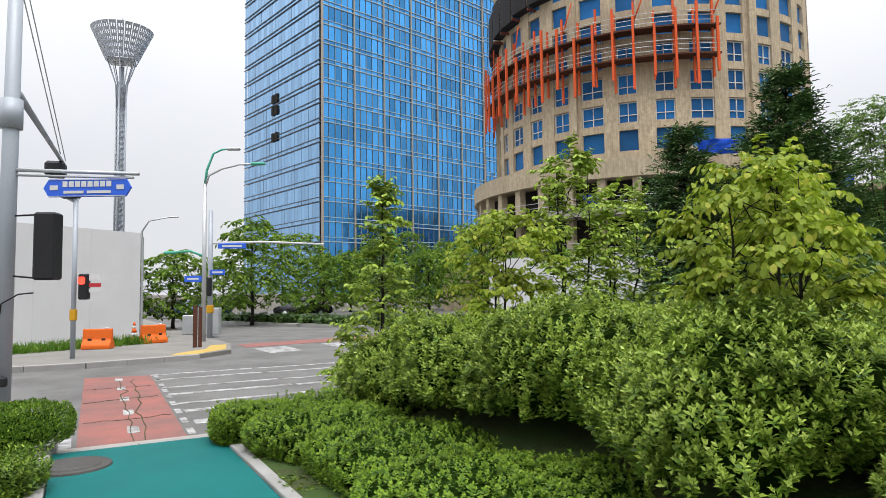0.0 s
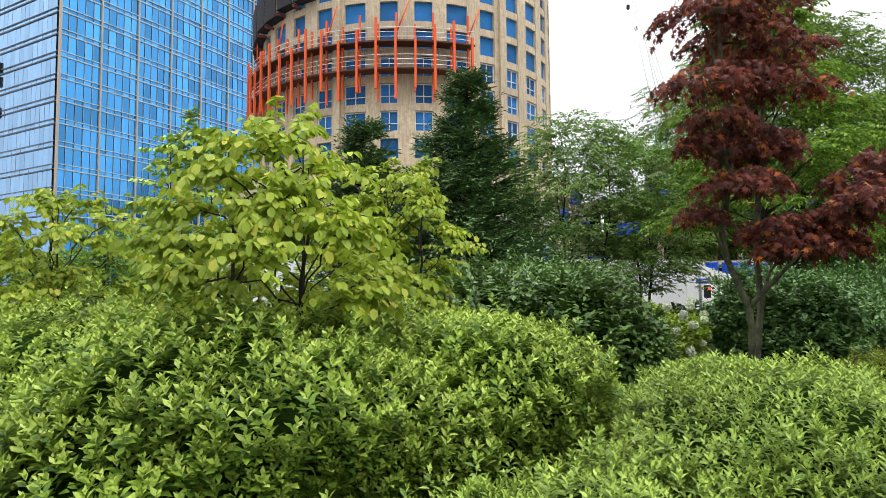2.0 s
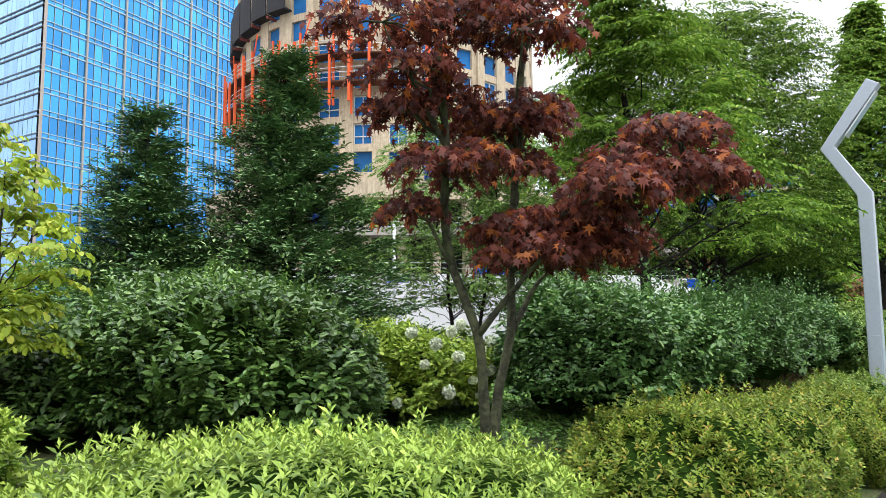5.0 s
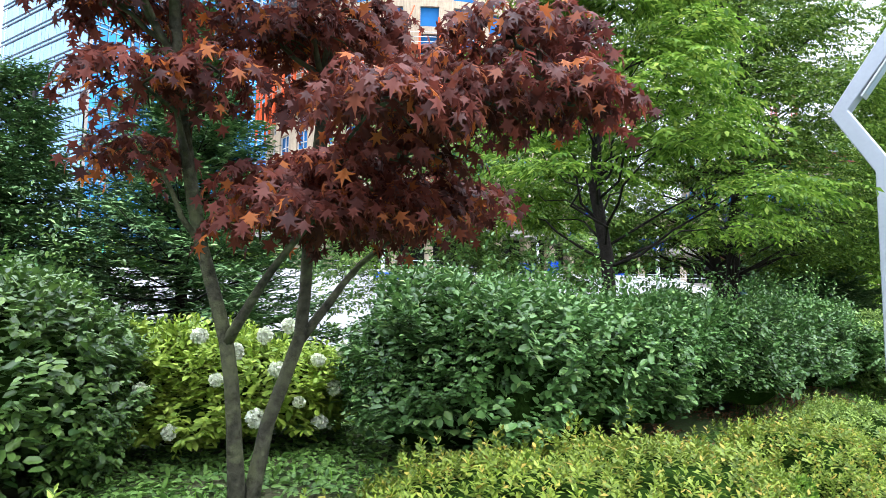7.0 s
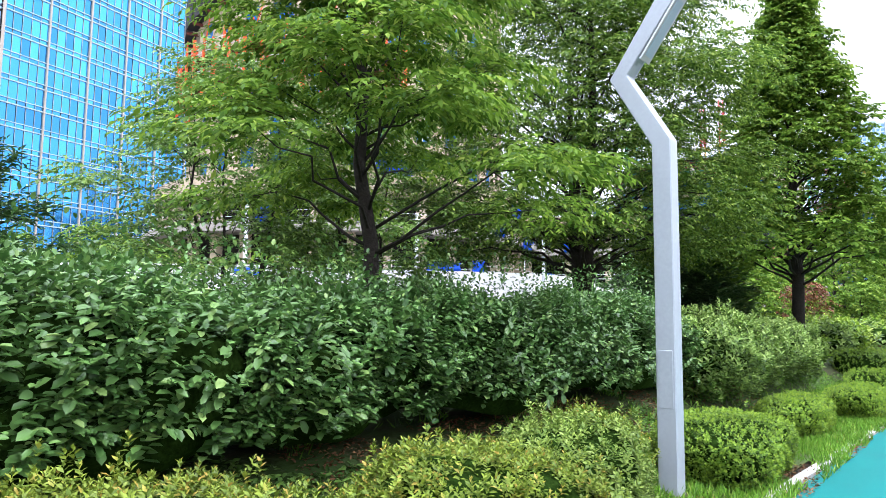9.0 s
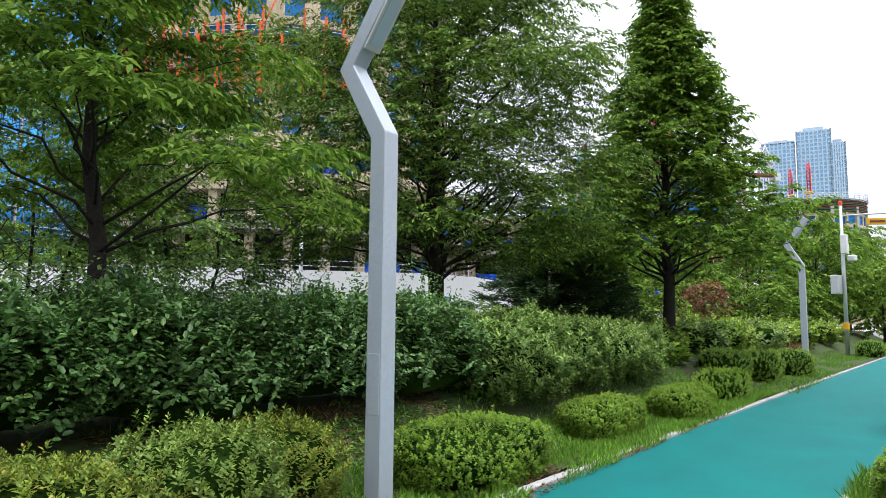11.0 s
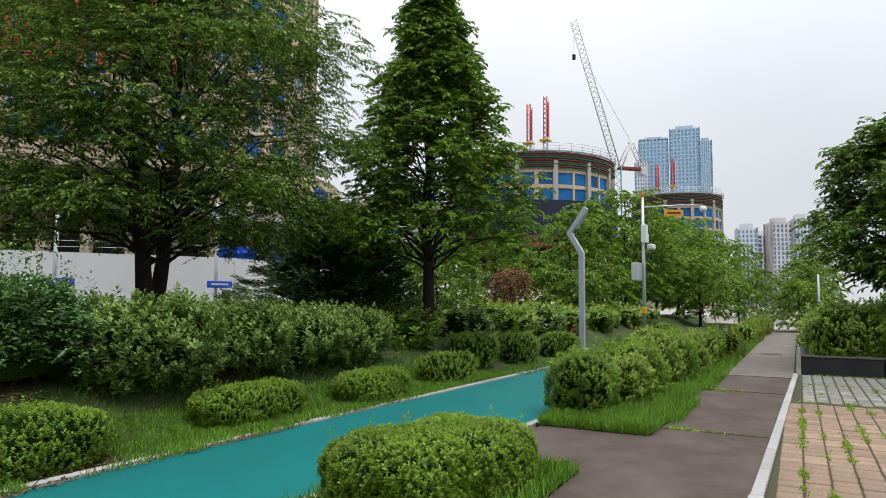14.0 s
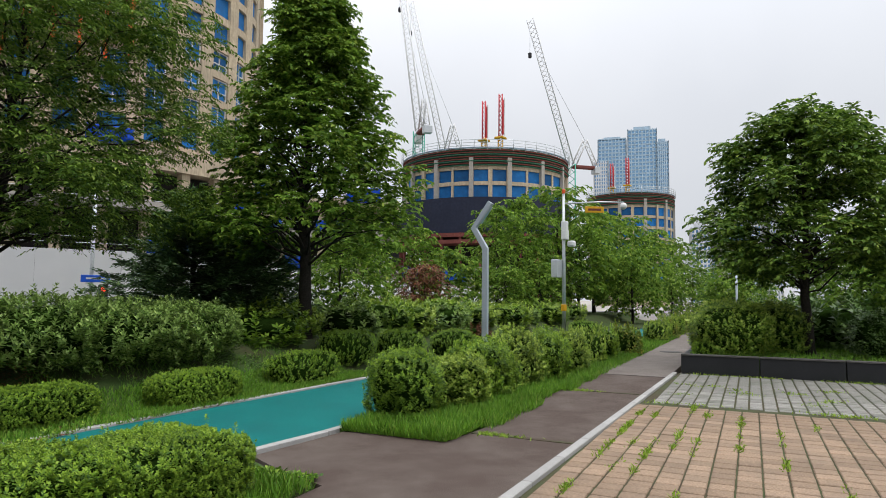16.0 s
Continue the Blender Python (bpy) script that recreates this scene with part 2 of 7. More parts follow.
M_GLOW.node_tree.nodes["Principled BSDF"].inputs["Base Color"].default_value = (0.8, 0.03, 0.02, 1)
M_GLOW.node_tree.nodes["Principled BSDF"].inputs["Emission Color"].default_value = (1, 0.06, 0.03, 1)
M_GLOW.node_tree.nodes["Principled BSDF"].inputs["Emission Strength"].default_value = 1.6

L_SHRUB = foliage("fresh_shrub_leaf", (0.036, 0.082, 0.008), (0.15, 0.24, 0.022), (0.28, 0.37, 0.055))
L_FEATHER = foliage("feathery_leaf", (0.065, 0.12, 0.018), (0.2, 0.28, 0.05), (0.3, 0.38, 0.1))
L_AZALEA = foliage("azalea_leaf", (0.07, 0.115, 0.012), (0.215, 0.28, 0.034), (0.36, 0.25, 0.05))
L_BOX = foliage("trimmed_box_leaf", (0.034, 0.086, 0.008), (0.14, 0.245, 0.022), (0.24, 0.35, 0.04))
L_HEDGE = foliage("glossy_hedge_leaf", (0.0288, 0.0756, 0.0158), (0.104, 0.205, 0.0504), (0.202, 0.302, 0.0864), gloss=0.42, sheen=0.34)
L_HEDGE2 = foliage("hedge_leaf_pale", (0.026, 0.066, 0.010), (0.12, 0.2, 0.03), (0.24, 0.33, 0.09))
L_DARK = foliage("dark_shrub_leaf", (0.024, 0.062, 0.012), (0.11, 0.195, 0.04), (0.17, 0.27, 0.06), gloss=0.4, sheen=0.4)
L_HYDR = foliage("hydrangea_leaf", (0.12, 0.20, 0.02), (0.30, 0.40, 0.05), (0.38, 0.47, 0.08))
L_YOUNG = foliage("young_shrub_leaf", (0.19, 0.27, 0.035), (0.32, 0.42, 0.07), (0.44, 0.52, 0.14))
L_YOUNGH = foliage("young_hedge_leaf", (0.137, 0.23, 0.0432), (0.266, 0.367, 0.101))
L_YOUNGF = foliage("young_feathery_leaf", (0.19, 0.285, 0.042), (0.31, 0.41, 0.075))
L_YOUNGB = foliage("young_box_leaf", (0.115, 0.21, 0.018), (0.245, 0.36, 0.036))
L_DOG = foliage("dogwood_leaf", (0.14, 0.21, 0.015), (0.31, 0.39, 0.04), (0.45, 0.43, 0.07), through_leaf=0.45)
L_TREE = foliage("tree_leaf", (0.036, 0.088, 0.009), (0.15, 0.25, 0.028), (0.26, 0.34, 0.055), gloss=0.6, through_leaf=0.42, sheen=0.1)
L_TREED = foliage("tree_leaf_deep", (0.024, 0.064, 0.009), (0.132, 0.215, 0.028), (0.25, 0.34, 0.058), gloss=0.55, through_leaf=0.34, sheen=0.13)
L_WILLOW = foliage("airy_leaf", (0.045, 0.105, 0.016), (0.15, 0.25, 0.045), (0.24, 0.34, 0.08), through_leaf=0.35)
L_SPRUCE = foliage("spruce_needle", (0.026, 0.072, 0.024), (0.112, 0.195, 0.066), (0.21, 0.31, 0.11), gloss=0.6, through_leaf=0.06, sheen=0.15)
L_MAPLE = foliage("purple_maple_leaf", (0.046, 0.014, 0.012), (0.165, 0.042, 0.027), (0.38, 0.115, 0.02), gloss=0.5, through_leaf=0.5, sheen=0.22)
L_REDDISH = foliage("reddish_leaf", (0.0648, 0.0216, 0.0108), (0.158, 0.0576, 0.0216))
L_GRASS = foliage("grass_blade", (0.05, 0.135, 0.010), (0.15, 0.30, 0.026), (0.23, 0.30, 0.055))
L_COVER = foliage("ground_cover_leaf", (0.0468, 0.108, 0.0202), (0.137, 0.245, 0.0468))
L_PETAL = foliage("cream_petal", (0.56, 0.60, 0.42), (0.80, 0.82, 0.68), gloss=0.7)
L_LITTER = foliage("fallen_leaf", (0.0792, 0.036, 0.0158), (0.18, 0.0936, 0.0432), gloss=0.8, through_leaf=0.05)
# colour of the shrub cores: shade between the leaves, painted near-black green
M_CORE = surface("shrub_inner_shade", (0.014, 0.03, 0.005), 0.95, spread=0.5, grain=40, stain=6, bump=0.8)
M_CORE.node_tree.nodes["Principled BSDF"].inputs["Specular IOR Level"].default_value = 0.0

# ---- mesh helpers ----
RNG = np.random.default_rng(7)


def empty(name, at=(0, 0, 0), turn=0.0):
    ob = new(name)
    ob.empty_display_size = 0.2
    ob.matrix_basis = Matrix.Translation(at) @ Matrix.Rotation(turn, 4, "Z")
    return ob


def place(name, mesh, material, parent=None, label="", smooth=False):
    ob = new(name, mesh)
    if material and not mesh.materials:
        mesh.materials.append(material)
    if smooth:
        mesh.polygons.foreach_set("use_smooth", [True] * len(mesh.polygons))
    if parent:
        ob.parent = parent
    if label:
        tagged(ob, label)
    return ob


def part(name, bm, material, parent=None, label="", smooth=False):
    mesh = bpy.data.meshes.new(name)
    bm.to_mesh(mesh)
    bm.free()
    return place(name, mesh, material, parent, label, smooth)


def array_mesh(name, verts, faces):
    """A mesh from arrays; every face has as many corners as faces has columns."""
    mesh = bpy.data.meshes.new(name)
    faces = np.asarray(faces, dtype=np.int32)
    k = faces.shape[1]
    mesh.vertices.add(len(verts))
    mesh.vertices.foreach_set("co", np.asarray(verts, dtype=np.float32).ravel())
    mesh.loops.add(faces.size)
    mesh.loops.foreach_set("vertex_index", faces.ravel())
    mesh.polygons.add(len(faces))
    mesh.polygons.foreach_set("loop_start", np.arange(len(faces), dtype=np.int32) * k)
    mesh.update(calc_edges=True)
    return mesh


def box(bm, size, at=(0, 0, 0), turn=0.0, bevel=0.0, m=None):
    """A box with its base centre at 'at'."""
    mat = m if m is not None else Matrix.Translation(at) @ Matrix.Rotation(turn, 4, "Z")
    r = bmesh.ops.create_cube(bm, size=1.0, matrix=mat @ Matrix.Translation((0, 0, size[2] / 2)) @ Matrix.Diagonal((*size, 1)))
    if bevel:
        es = list({e for v in r["verts"] for e in v.link_edges})
        bmesh.ops.bevel(bm, geom=es, offset=bevel, segments=1, affect="EDGES")


def boxed(size, at=(0, 0, 0), turn=0.0, bevel=0.0):
    bm = bmesh.new()
    box(bm, size, at, turn, bevel)
    return bm


def tube_arrays(pts, radii, k=7):
    """Vertices and quads of a tapered tube along points."""
    pts = [Vector(p) for p in pts]
    vs, fs = [], []
    side = None
    for i, p in enumerate(pts):
        d = (pts[min(i + 1, len(pts) - 1)] - pts[max(i - 1, 0)]).normalized()
        if side is None:
            side = d.orthogonal().normalized()
        side = (side - d * side.dot(d)).normalized()
        up = d.cross(side)
        r = radii[i] if not isinstance(radii, (int, float)) else radii
        for j in range(k):
            a = 2 * math.pi * j / k
            vs.append(p + (side * math.cos(a) + up * math.sin(a)) * r)
    for i in range(len(pts) - 1):
        for j in range(k):
            a, b = i * k + j, i * k + (j + 1) % k
            fs.append((a, b, b + k, a + k))
    c0, c1 = len(vs), len(vs) + 1
    vs += [pts[0], pts[-1]]
    for j in range(k):
        fs.append((c0, (j + 1) % k, j, c0))
    e = (len(pts) - 1) * k
    for j in range(k):
        fs.append((c1, e + j, e + (j + 1) % k, c1))
    return vs, fs


def tubes(name, runs, material, parent=None, label="", k=7, smooth=True):
    """One mesh of several tubes: runs of (points, radii)."""
    bm = bmesh.new()
    for pts, radii in runs:
        vs, fs = tube_arrays(pts, radii, k)
        bv = [bm.verts.new(v) for v in vs]
        for f in fs:
            q = list(dict.fromkeys(f))
            bm.faces.new([bv[i] for i in q])
    return part(name, bm, material, parent, label, smooth)


def prism(bm, outline, z0, z1):
    """A flat slab from an outline of (x, y)."""
    low = [bm.verts.new((p[0], p[1], z0)) for p in outline]
    top = [bm.verts.new((p[0], p[1], z1)) for p in outline]
    n = len(outline)
    bm.faces.new(top)
    bm.faces.new(low[::-1])
    for i in range(n):
        bm.faces.new((low[i], low[(i + 1) % n], top[(i + 1) % n], top[i]))
    bmesh.ops.recalc_face_normals(bm, faces=bm.faces)


def slab(name, outline_uv, z0, z1, material, label="", kind="structure"):
    bm = bmesh.new()
    prism(bm, [uv(*p) for p in outline_uv], z0, z1)
    return tagged(part(name, bm, material), label, kind=kind)


# ---- leaves ----
LEAF = (np.array([(0, 0, 0), (0.28, 0.40, 0.10), (0.72, 0.40, 0.05), (1, 0, -0.1), (0.72, -0.40, 0.05), (0.28, -0.40, 0.10)]), [(0, 3, 2, 1), (0, 5, 4, 3)])
BLADE = (np.array([(0, 0.5, 0), (0, -0.5, 0), (1, -0.06, 0), (0.55, 0.45, 0.05)]), [(0, 1, 2, 3)])
SIMPLE = (np.array([(0, 0, 0), (0.45, 0.5, 0.1), (1, 0, -0.1), (0.5, -0.5, 0.02)]), [(0, 3, 2, 1)])
PALM_T = [(0, 0, 0), (0.22, 0.16, 0.02), (0.28, 0.52, -0.06), (0.42, 0.2, 0.02), (0.72, 0.42, -0.08), (0.58, 0.1, 0.02), (1.0, 0, -0.14),
          (0.58, -0.1, 0.02), (0.72, -0.42, -0.08), (0.42, -0.2, 0.02), (0.28, -0.52, -0.06), (0.22, -0.16, 0.02)]
PALM = (np.array(PALM_T), [(0, 1, 2, 3), (0, 3, 4, 5), (0, 5, 6, 7), (0, 7, 8, 9), (0, 9, 10, 11)])


def unit(a):
    return a / np.maximum(np.linalg.norm(a, axis=1, keepdims=True), 1e-9)


def leaf_mesh(name, kind, P, D, N, L, W):
    """Leaves at points P along D, face up N, length L and width W: arrays."""
    T, F = kind
    n, k = len(P), len(T)
    D = unit(D)
    S = unit(np.cross(D, N) + 1e-6)
    N = np.cross(S, D)
    L, W = np.broadcast_to(L, n)[:, None, None], np.broadcast_to(W, n)[:, None, None]
    V = P[:, None, :] + D[:, None, :] * T[None, :, :1] * L + S[:, None, :] * T[None, :, 1:2] * W + N[:, None, :] * T[None, :, 2:] * L
    F = np.array(F)[None] + (np.arange(n) * k)[:, None, None]
    return array_mesh(name, V.reshape(-1, 3), F.reshape(-1, 4))


def lumps(seed, size):
    """A smooth random field over space, about -1 to 1."""
    r = np.random.default_rng(seed)
    K, ph = r.normal(size=(9, 3)) / size * 2.2, r.uniform(0, 6.28, 9)
    return lambda p: np.cos(p @ K.T + ph).sum(axis=1) / 4.0

# ---- ground, road and paths ----
bm = bmesh.new()
prism(bm, [(-1800, -1800), (1800, -1800), (1800, 1800), (-1800, 1800)], -0.4, -0.16)
tagged(part("ground", bm, M_SLAB), "pale dusty ground reaching the horizon", kind="structure")
slab("road", [(-90, 8.35), (120, 8.35), (120, 60), (4.6, 120), (-90, 120)], -0.3, -0.09, M_ASPHALT, "grey worn asphalt road and crossing")
slab("path_teal", [(1.45, 8.05), (1.45, 0.0), (8, -0.1), (16, -0.18), (22, -0.33), (30, -0.62), (46, -1.25), (60, -1.9), (60, -4.2), (46, -3.5), (30, -3.05), (21.6, -2.74), (17.7, -2.36), (8, -2.2), (-0.2, -2.1), (-0.2, 8.05)],
     -0.2, 0.0, M_TEAL, "teal coated cycle and foot path")
slab("path_brown", [(8, -4.3), (19.75, -4.06), (20.05, -3.3), (20.3, -2.82), (21.75, -2.95), (22.08, -4.3), (23.6, -4.43), (26, -4.25), (60, -4.6), (60, -5.85), (29.5, -5.79), (19.6, -5.53), (8, -5.5)],
     -0.2, 0.0, M_BROWN, "brown worn asphalt footpath with cracked joints")
slab("path_far", [(29.6, -4.15), (60, -4.5), (60, -5.82), (29.6, -5.8)], -0.1, 0.012, M_PATHC, "worn grey concrete stretch of the footpath")
for k, u in enumerate((22.4, 26.75, 30.6)):
    tagged(part("path_joint", boxed((0.07, 1.3, 0.006), uv(u, -5.0, 0.0), radians(29)), M_JOINT), "dirty joint across the brown footpath", kind="structure")
slab("verge", [(22.2, -4.2), (21.8, -2.85), (30, -3.15), (46, -3.6), (60, -4.25), (60, -4.55), (26, -4.2), (23.6, -4.38)], -0.2, 0.02, M_SOIL, "grassy strip between the two paths")
slab("verge_near", [(-0.2, -2.2), (17.7, -2.46), (20.2, -2.78), (19.95, -3.3), (19.7, -4.0), (8, -4.25), (-0.2, -4.25)], -0.2, 0.02, M_SOIL, "grassy strip beside the teal path")
slab("yard", [(-40, -2.2), (-0.2, -2.2), (-0.2, -4.25), (8, -4.3), (8, -5.5), (19.6, -5.6), (19.6, -40), (-40, -40)], -0.2, -0.02, M_JOINT, "sandy paved yard")
slab("planter_soil", [(31.05, -5.95), (31.05, -30), (75, -30), (75, -5.95)], -0.2, 0.34, M_SOIL, "planted bed behind a granite wall")
slab("left_bed", [(-9, 8.05), (-0.36, 8.05), (-0.36, -2.1), (-9, -2.1)], -0.2, 0.03, M_SOIL, "planted bed beside the crossing")

# mounded planting bed
us, vs_ = np.linspace(1.55, 70, 130), np.linspace(0.0, 8.15, 26)
verts, faces = [], []
for i, u in enumerate(us):
    lo = -0.02 if u < 8 else float(np.interp(u, [8, 16, 22, 30, 46, 60, 70], [-0.1, -0.18, -0.33, -0.62, -1.25, -1.9, -2.3])) + 0.1
    for v in vs_:
        w = lo + 0.1 + (8.15 - lo - 0.1) * v / 8.15
        p = uv(u, w)
        verts.append((p.x, p.y, 0.015 + rise(p.x, p.y) + 0.025 * noise.noise(Vector((p.x * 0.9, p.y * 0.9, 0)))))
for i in range(len(us) - 1):
    for j in range(len(vs_) - 1):
        a = i * len(vs_) + j
        faces.append((a, a + len(vs_), a + len(vs_) + 1, a + 1))
tagged(place("planting_bed", array_mesh("planting_bed", verts, faces), M_SOIL, smooth=True), "mounded planting bed with soil and moss", kind="structure")


def kerb_run(name, a, b, width, top, n, label):
    """Kerb stones set end to end."""
    run = tagged(empty(name), label, kind="structure")
    d = uv(*b) - uv(*a)
    turn, step = math.atan2(d.y, d.x), d.length / n
    mesh = bpy.data.meshes.new("kerb_stone")
    bm = boxed((step - 0.008, width, top + 0.2), bevel=0.008)
    bm.to_mesh(mesh)
    bm.free()
    mesh.materials.append(M_KERB)
    for i in range(n):
        p = uv(*a) + d * ((i + 0.5) / n)
        s = place("kerb_stone", mesh, None, run)
        s.matrix_basis = pose(p.x, p.y, -0.2, 0, 0, math.degrees(turn) + RNG.normal(0, 0.15))


kerb_run("kerb_teal_inner", (1.5, 0.05), (8, -0.03), 0.1, 0.025, 7, "pale kerb stones along the teal path")
for a, b in (((8, -0.03), (16, -0.11)), ((16, -0.11), (22, -0.27)), ((22, -0.27), (30, -0.56)), ((30, -0.56), (46, -1.18))):
    kerb_run("kerb_teal_inner", a, b, 0.1, 0.03, int((b[0] - a[0])), "pale kerb stones along the teal path")
for a, b in (((17.7, -2.42), (21.6, -2.8)), ((21.6, -2.8), (30, -3.1)), ((30, -3.1), (46, -3.55))):
    kerb_run("kerb_teal_outer", a, b, 0.1, 0.025, int((b[0] - a[0])), "pale kerb stones along the teal path")
kerb_run("kerb_brown", (14, -5.56), (19.6, -5.59), 0.12, 0.03, 6, "grey granite kerb beside the brown footpath")
kerb_run("kerb_brown", (19.6, -5.59), (30.6, -5.84), 0.1, 0.03, 11, "grey granite kerb beside the brown footpath")
kerb_run("kerb_leg_right", (1.52, 0.1), (1.52, 7.9), 0.12, 0.03, 8, "granite kerb along the teal path")
kerb_run("kerb_leg_left", (-0.28, -2.0), (-0.28, 8.0), 0.14, 0.05, 10, "granite kerb along the teal path")
kerb_run("kerb_road", (-9, 8.2), (-0.15, 8.2), 0.18, 0.05, 9, "granite road kerb")
kerb_run("kerb_drop", (-0.15, 8.2), (1.4, 8.2), 0.24, -0.03, 2, "lowered granite kerb at the crossing")
kerb_run("kerb_road", (1.4, 8.25), (60, 8.25), 0.18, 0.07, 60, "granite road kerb")
slab("gutter", [(-9, 8.3), (60, 8.3), (60, 8.62), (-9, 8.62)], -0.2, -0.075, M_SLAB, "concrete gutter along the kerb")
bm = bmesh.new()
bmesh.ops.create_cone(bm, cap_ends=True, segments=28, radius1=0.36, radius2=0.35, depth=0.02, matrix=Matrix.Translation(uv(-0.02, 7.35, 0.008)))
for r, z in ((0.27, 0.022), (0.17, 0.024)):
    bmesh.ops.create_cone(bm, cap_ends=True, segments=24, radius1=r, radius2=r - 0.02, depth=0.012, matrix=Matrix.Translation(uv(-0.02, 7.35, z)))
tagged(part("manhole_cover", bm, M_COPING), "worn dark iron round manhole cover set in the path", "manhole")
bm = bmesh.new()
bmesh.ops.create_cone(bm, cap_ends=True, segments=28, radius1=0.34, radius2=0.33, depth=0.02, matrix=Matrix.Translation(uv(36.86, -5.1, 0.014)))
bmesh.ops.create_cone(bm, cap_ends=True, segments=24, radius1=0.26, radius2=0.25, depth=0.012, matrix=Matrix.Translation(uv(36.86, -5.1, 0.026)))
tagged(part("manhole_cover", bm, M_COPING), "dark iron manhole cover in the grey footpath", "manhole")
tagged(part("kerb_ramp_block", boxed((0.42, 0.3, 0.12), uv(1.58, 8.02, 0.0), radians(50), 0.03), M_KERB), "loose grey kerb block beside the crossing", "kerb block")

# crossing, lines
slab("crossing_red", [(0.02, 8.62), (1.2, 8.62), (1.42, 15.7), (0.16, 16.0)], -0.1, -0.082, M_REDROAD, "faded red cycle crossing on the road")
slab("crossing_edge", [(-0.16, 8.65), (-0.03, 8.65), (-0.03, 12), (-0.16, 12)], -0.1, -0.083, M_LINE, "worn white edge line of the crossing")
for k in range(9):
    v = 8.75 + k * 0.82
    slab("crossing_dash", [(1.24 + k * 0.027, v), (1.33 + k * 0.027, v), (1.34 + k * 0.027, v + 0.42), (1.25 + k * 0.027, v + 0.42)], -0.1, -0.083, M_LINE, "worn white dash beside the crossing")
for k in range(5):
    v = 9.2 + k * 1.45
    slab("crossing_mark", [(0.58 + 0.03 * k, v), (0.72 + 0.03 * k, v), (0.74 + 0.03 * k, v + 0.45), (0.6 + 0.03 * k, v + 0.5)], -0.1, -0.079, M_LINE, "cracked white mark on the red crossing")
for k, (v, w) in enumerate(((9.45, 0.32), (10.5, 0.2), (11.3, 0.16), (12.4, 0.2), (13.4, 0.16), (14.75, 0.16), (15.7, 0.16))):
    for a, b in ((1.42, 3.6), (3.7, 7.2), (7.3, 12)):
        slab("road_line", [(a, v - 0.04), (b, v + 0.02), (b, v + 0.02 + w), (a, v - 0.04 + w)], -0.1, -0.083 , M_LINE, "worn white line on the road")
rc = np.random.default_rng(33)
for k, (u0, v0, du, dv, n) in enumerate(((0.1, 10.3, 0.11, 0.0, 11), (0.1, 12.2, 0.115, 0.02, 11), (0.14, 13.9, 0.115, 0.0, 11), (0.62, 8.7, 0.012, 0.42, 16), (0.78, 8.7, 0.016, 0.43, 16), (1.5, 8.75, 0.35, 0.03, 14))):
    left, right = [], []
    for q in range(n):
        u, v = u0 + du * q + rc.normal(0, 0.03 if dv > 0.1 else 0.01), v0 + dv * q + rc.normal(0, 0.01 if dv > 0.1 else 0.04)
        w = rc.uniform(0.004, 0.010)
        left.append((u - (w if dv > 0.1 else 0), v - (0 if dv > 0.1 else w)))
        right.append((u + (w if dv > 0.1 else 0), v + (0 if dv > 0.1 else w)))
    slab("road_crack", left + right[::-1], -0.1, -0.0765, M_JOINT, "dark open crack in the worn crossing")
slab("crossing_far_red", [(4.9, 22.2), (26, 27.2), (26, 28.8), (4.9, 23.8)], -0.1, -0.082, M_REDROAD, "faded red far crossing")
for k in range(7):
    slab("zebra_bar", [(5 + 2.4 * k, 19.6 + 0.58 * k), (6.1 + 2.4 * k, 19.9 + 0.58 * k), (6.1 + 2.4 * k, 21.9 + 0.58 * k), (5 + 2.4 * k, 21.6 + 0.58 * k)], -0.1, -0.083, M_LINE, "white zebra bar on the road")
slab("pavement_corner", [(-60, 18.0), (0.2, 18.4), (2.8, 19.0), (4.0, 20.2), (4.5, 22.8), (4.2, 60), (-60, 60)], -0.2, 0.03, M_PAVE, "pale concrete pavement on the far corner")
slab("pavement_tactile", [(2.2, 19.2), (2.9, 19.3), (3.9, 20.5), (4.3, 22.4), (3.8, 22.4), (3.4, 20.9), (2.5, 19.9)], 0.0, 0.036, M_TACTILE, "yellow tactile paving at the corner")
kerb_run("kerb_far", (-20, 17.9), (0.2, 18.32), 0.2, 0.05, 16, "granite kerb across the road")
kerb_run("kerb_far", (0.2, 18.32), (2.9, 18.95), 0.2, 0.05, 3, "granite kerb across the road")
bm = bmesh.new()
prism(bm, [(-18.2, 44.4), (5.8, 23.4), (7.4, 25.2), (-16.6, 46.2)], -0.2, 0.08)
tagged(part("median", bm, M_KERB), "kerbed median strip with clipped shrubs", kind="structure")

# buff paving: single pavers near the walk, the rest joined
slab("plaza_bed", [(14, -5.62), (19.6, -5.645), (30.75, -5.9), (30.75, -34), (14, -34)], -0.2, -0.012, M_JOINT, "sandy bed under the paving")


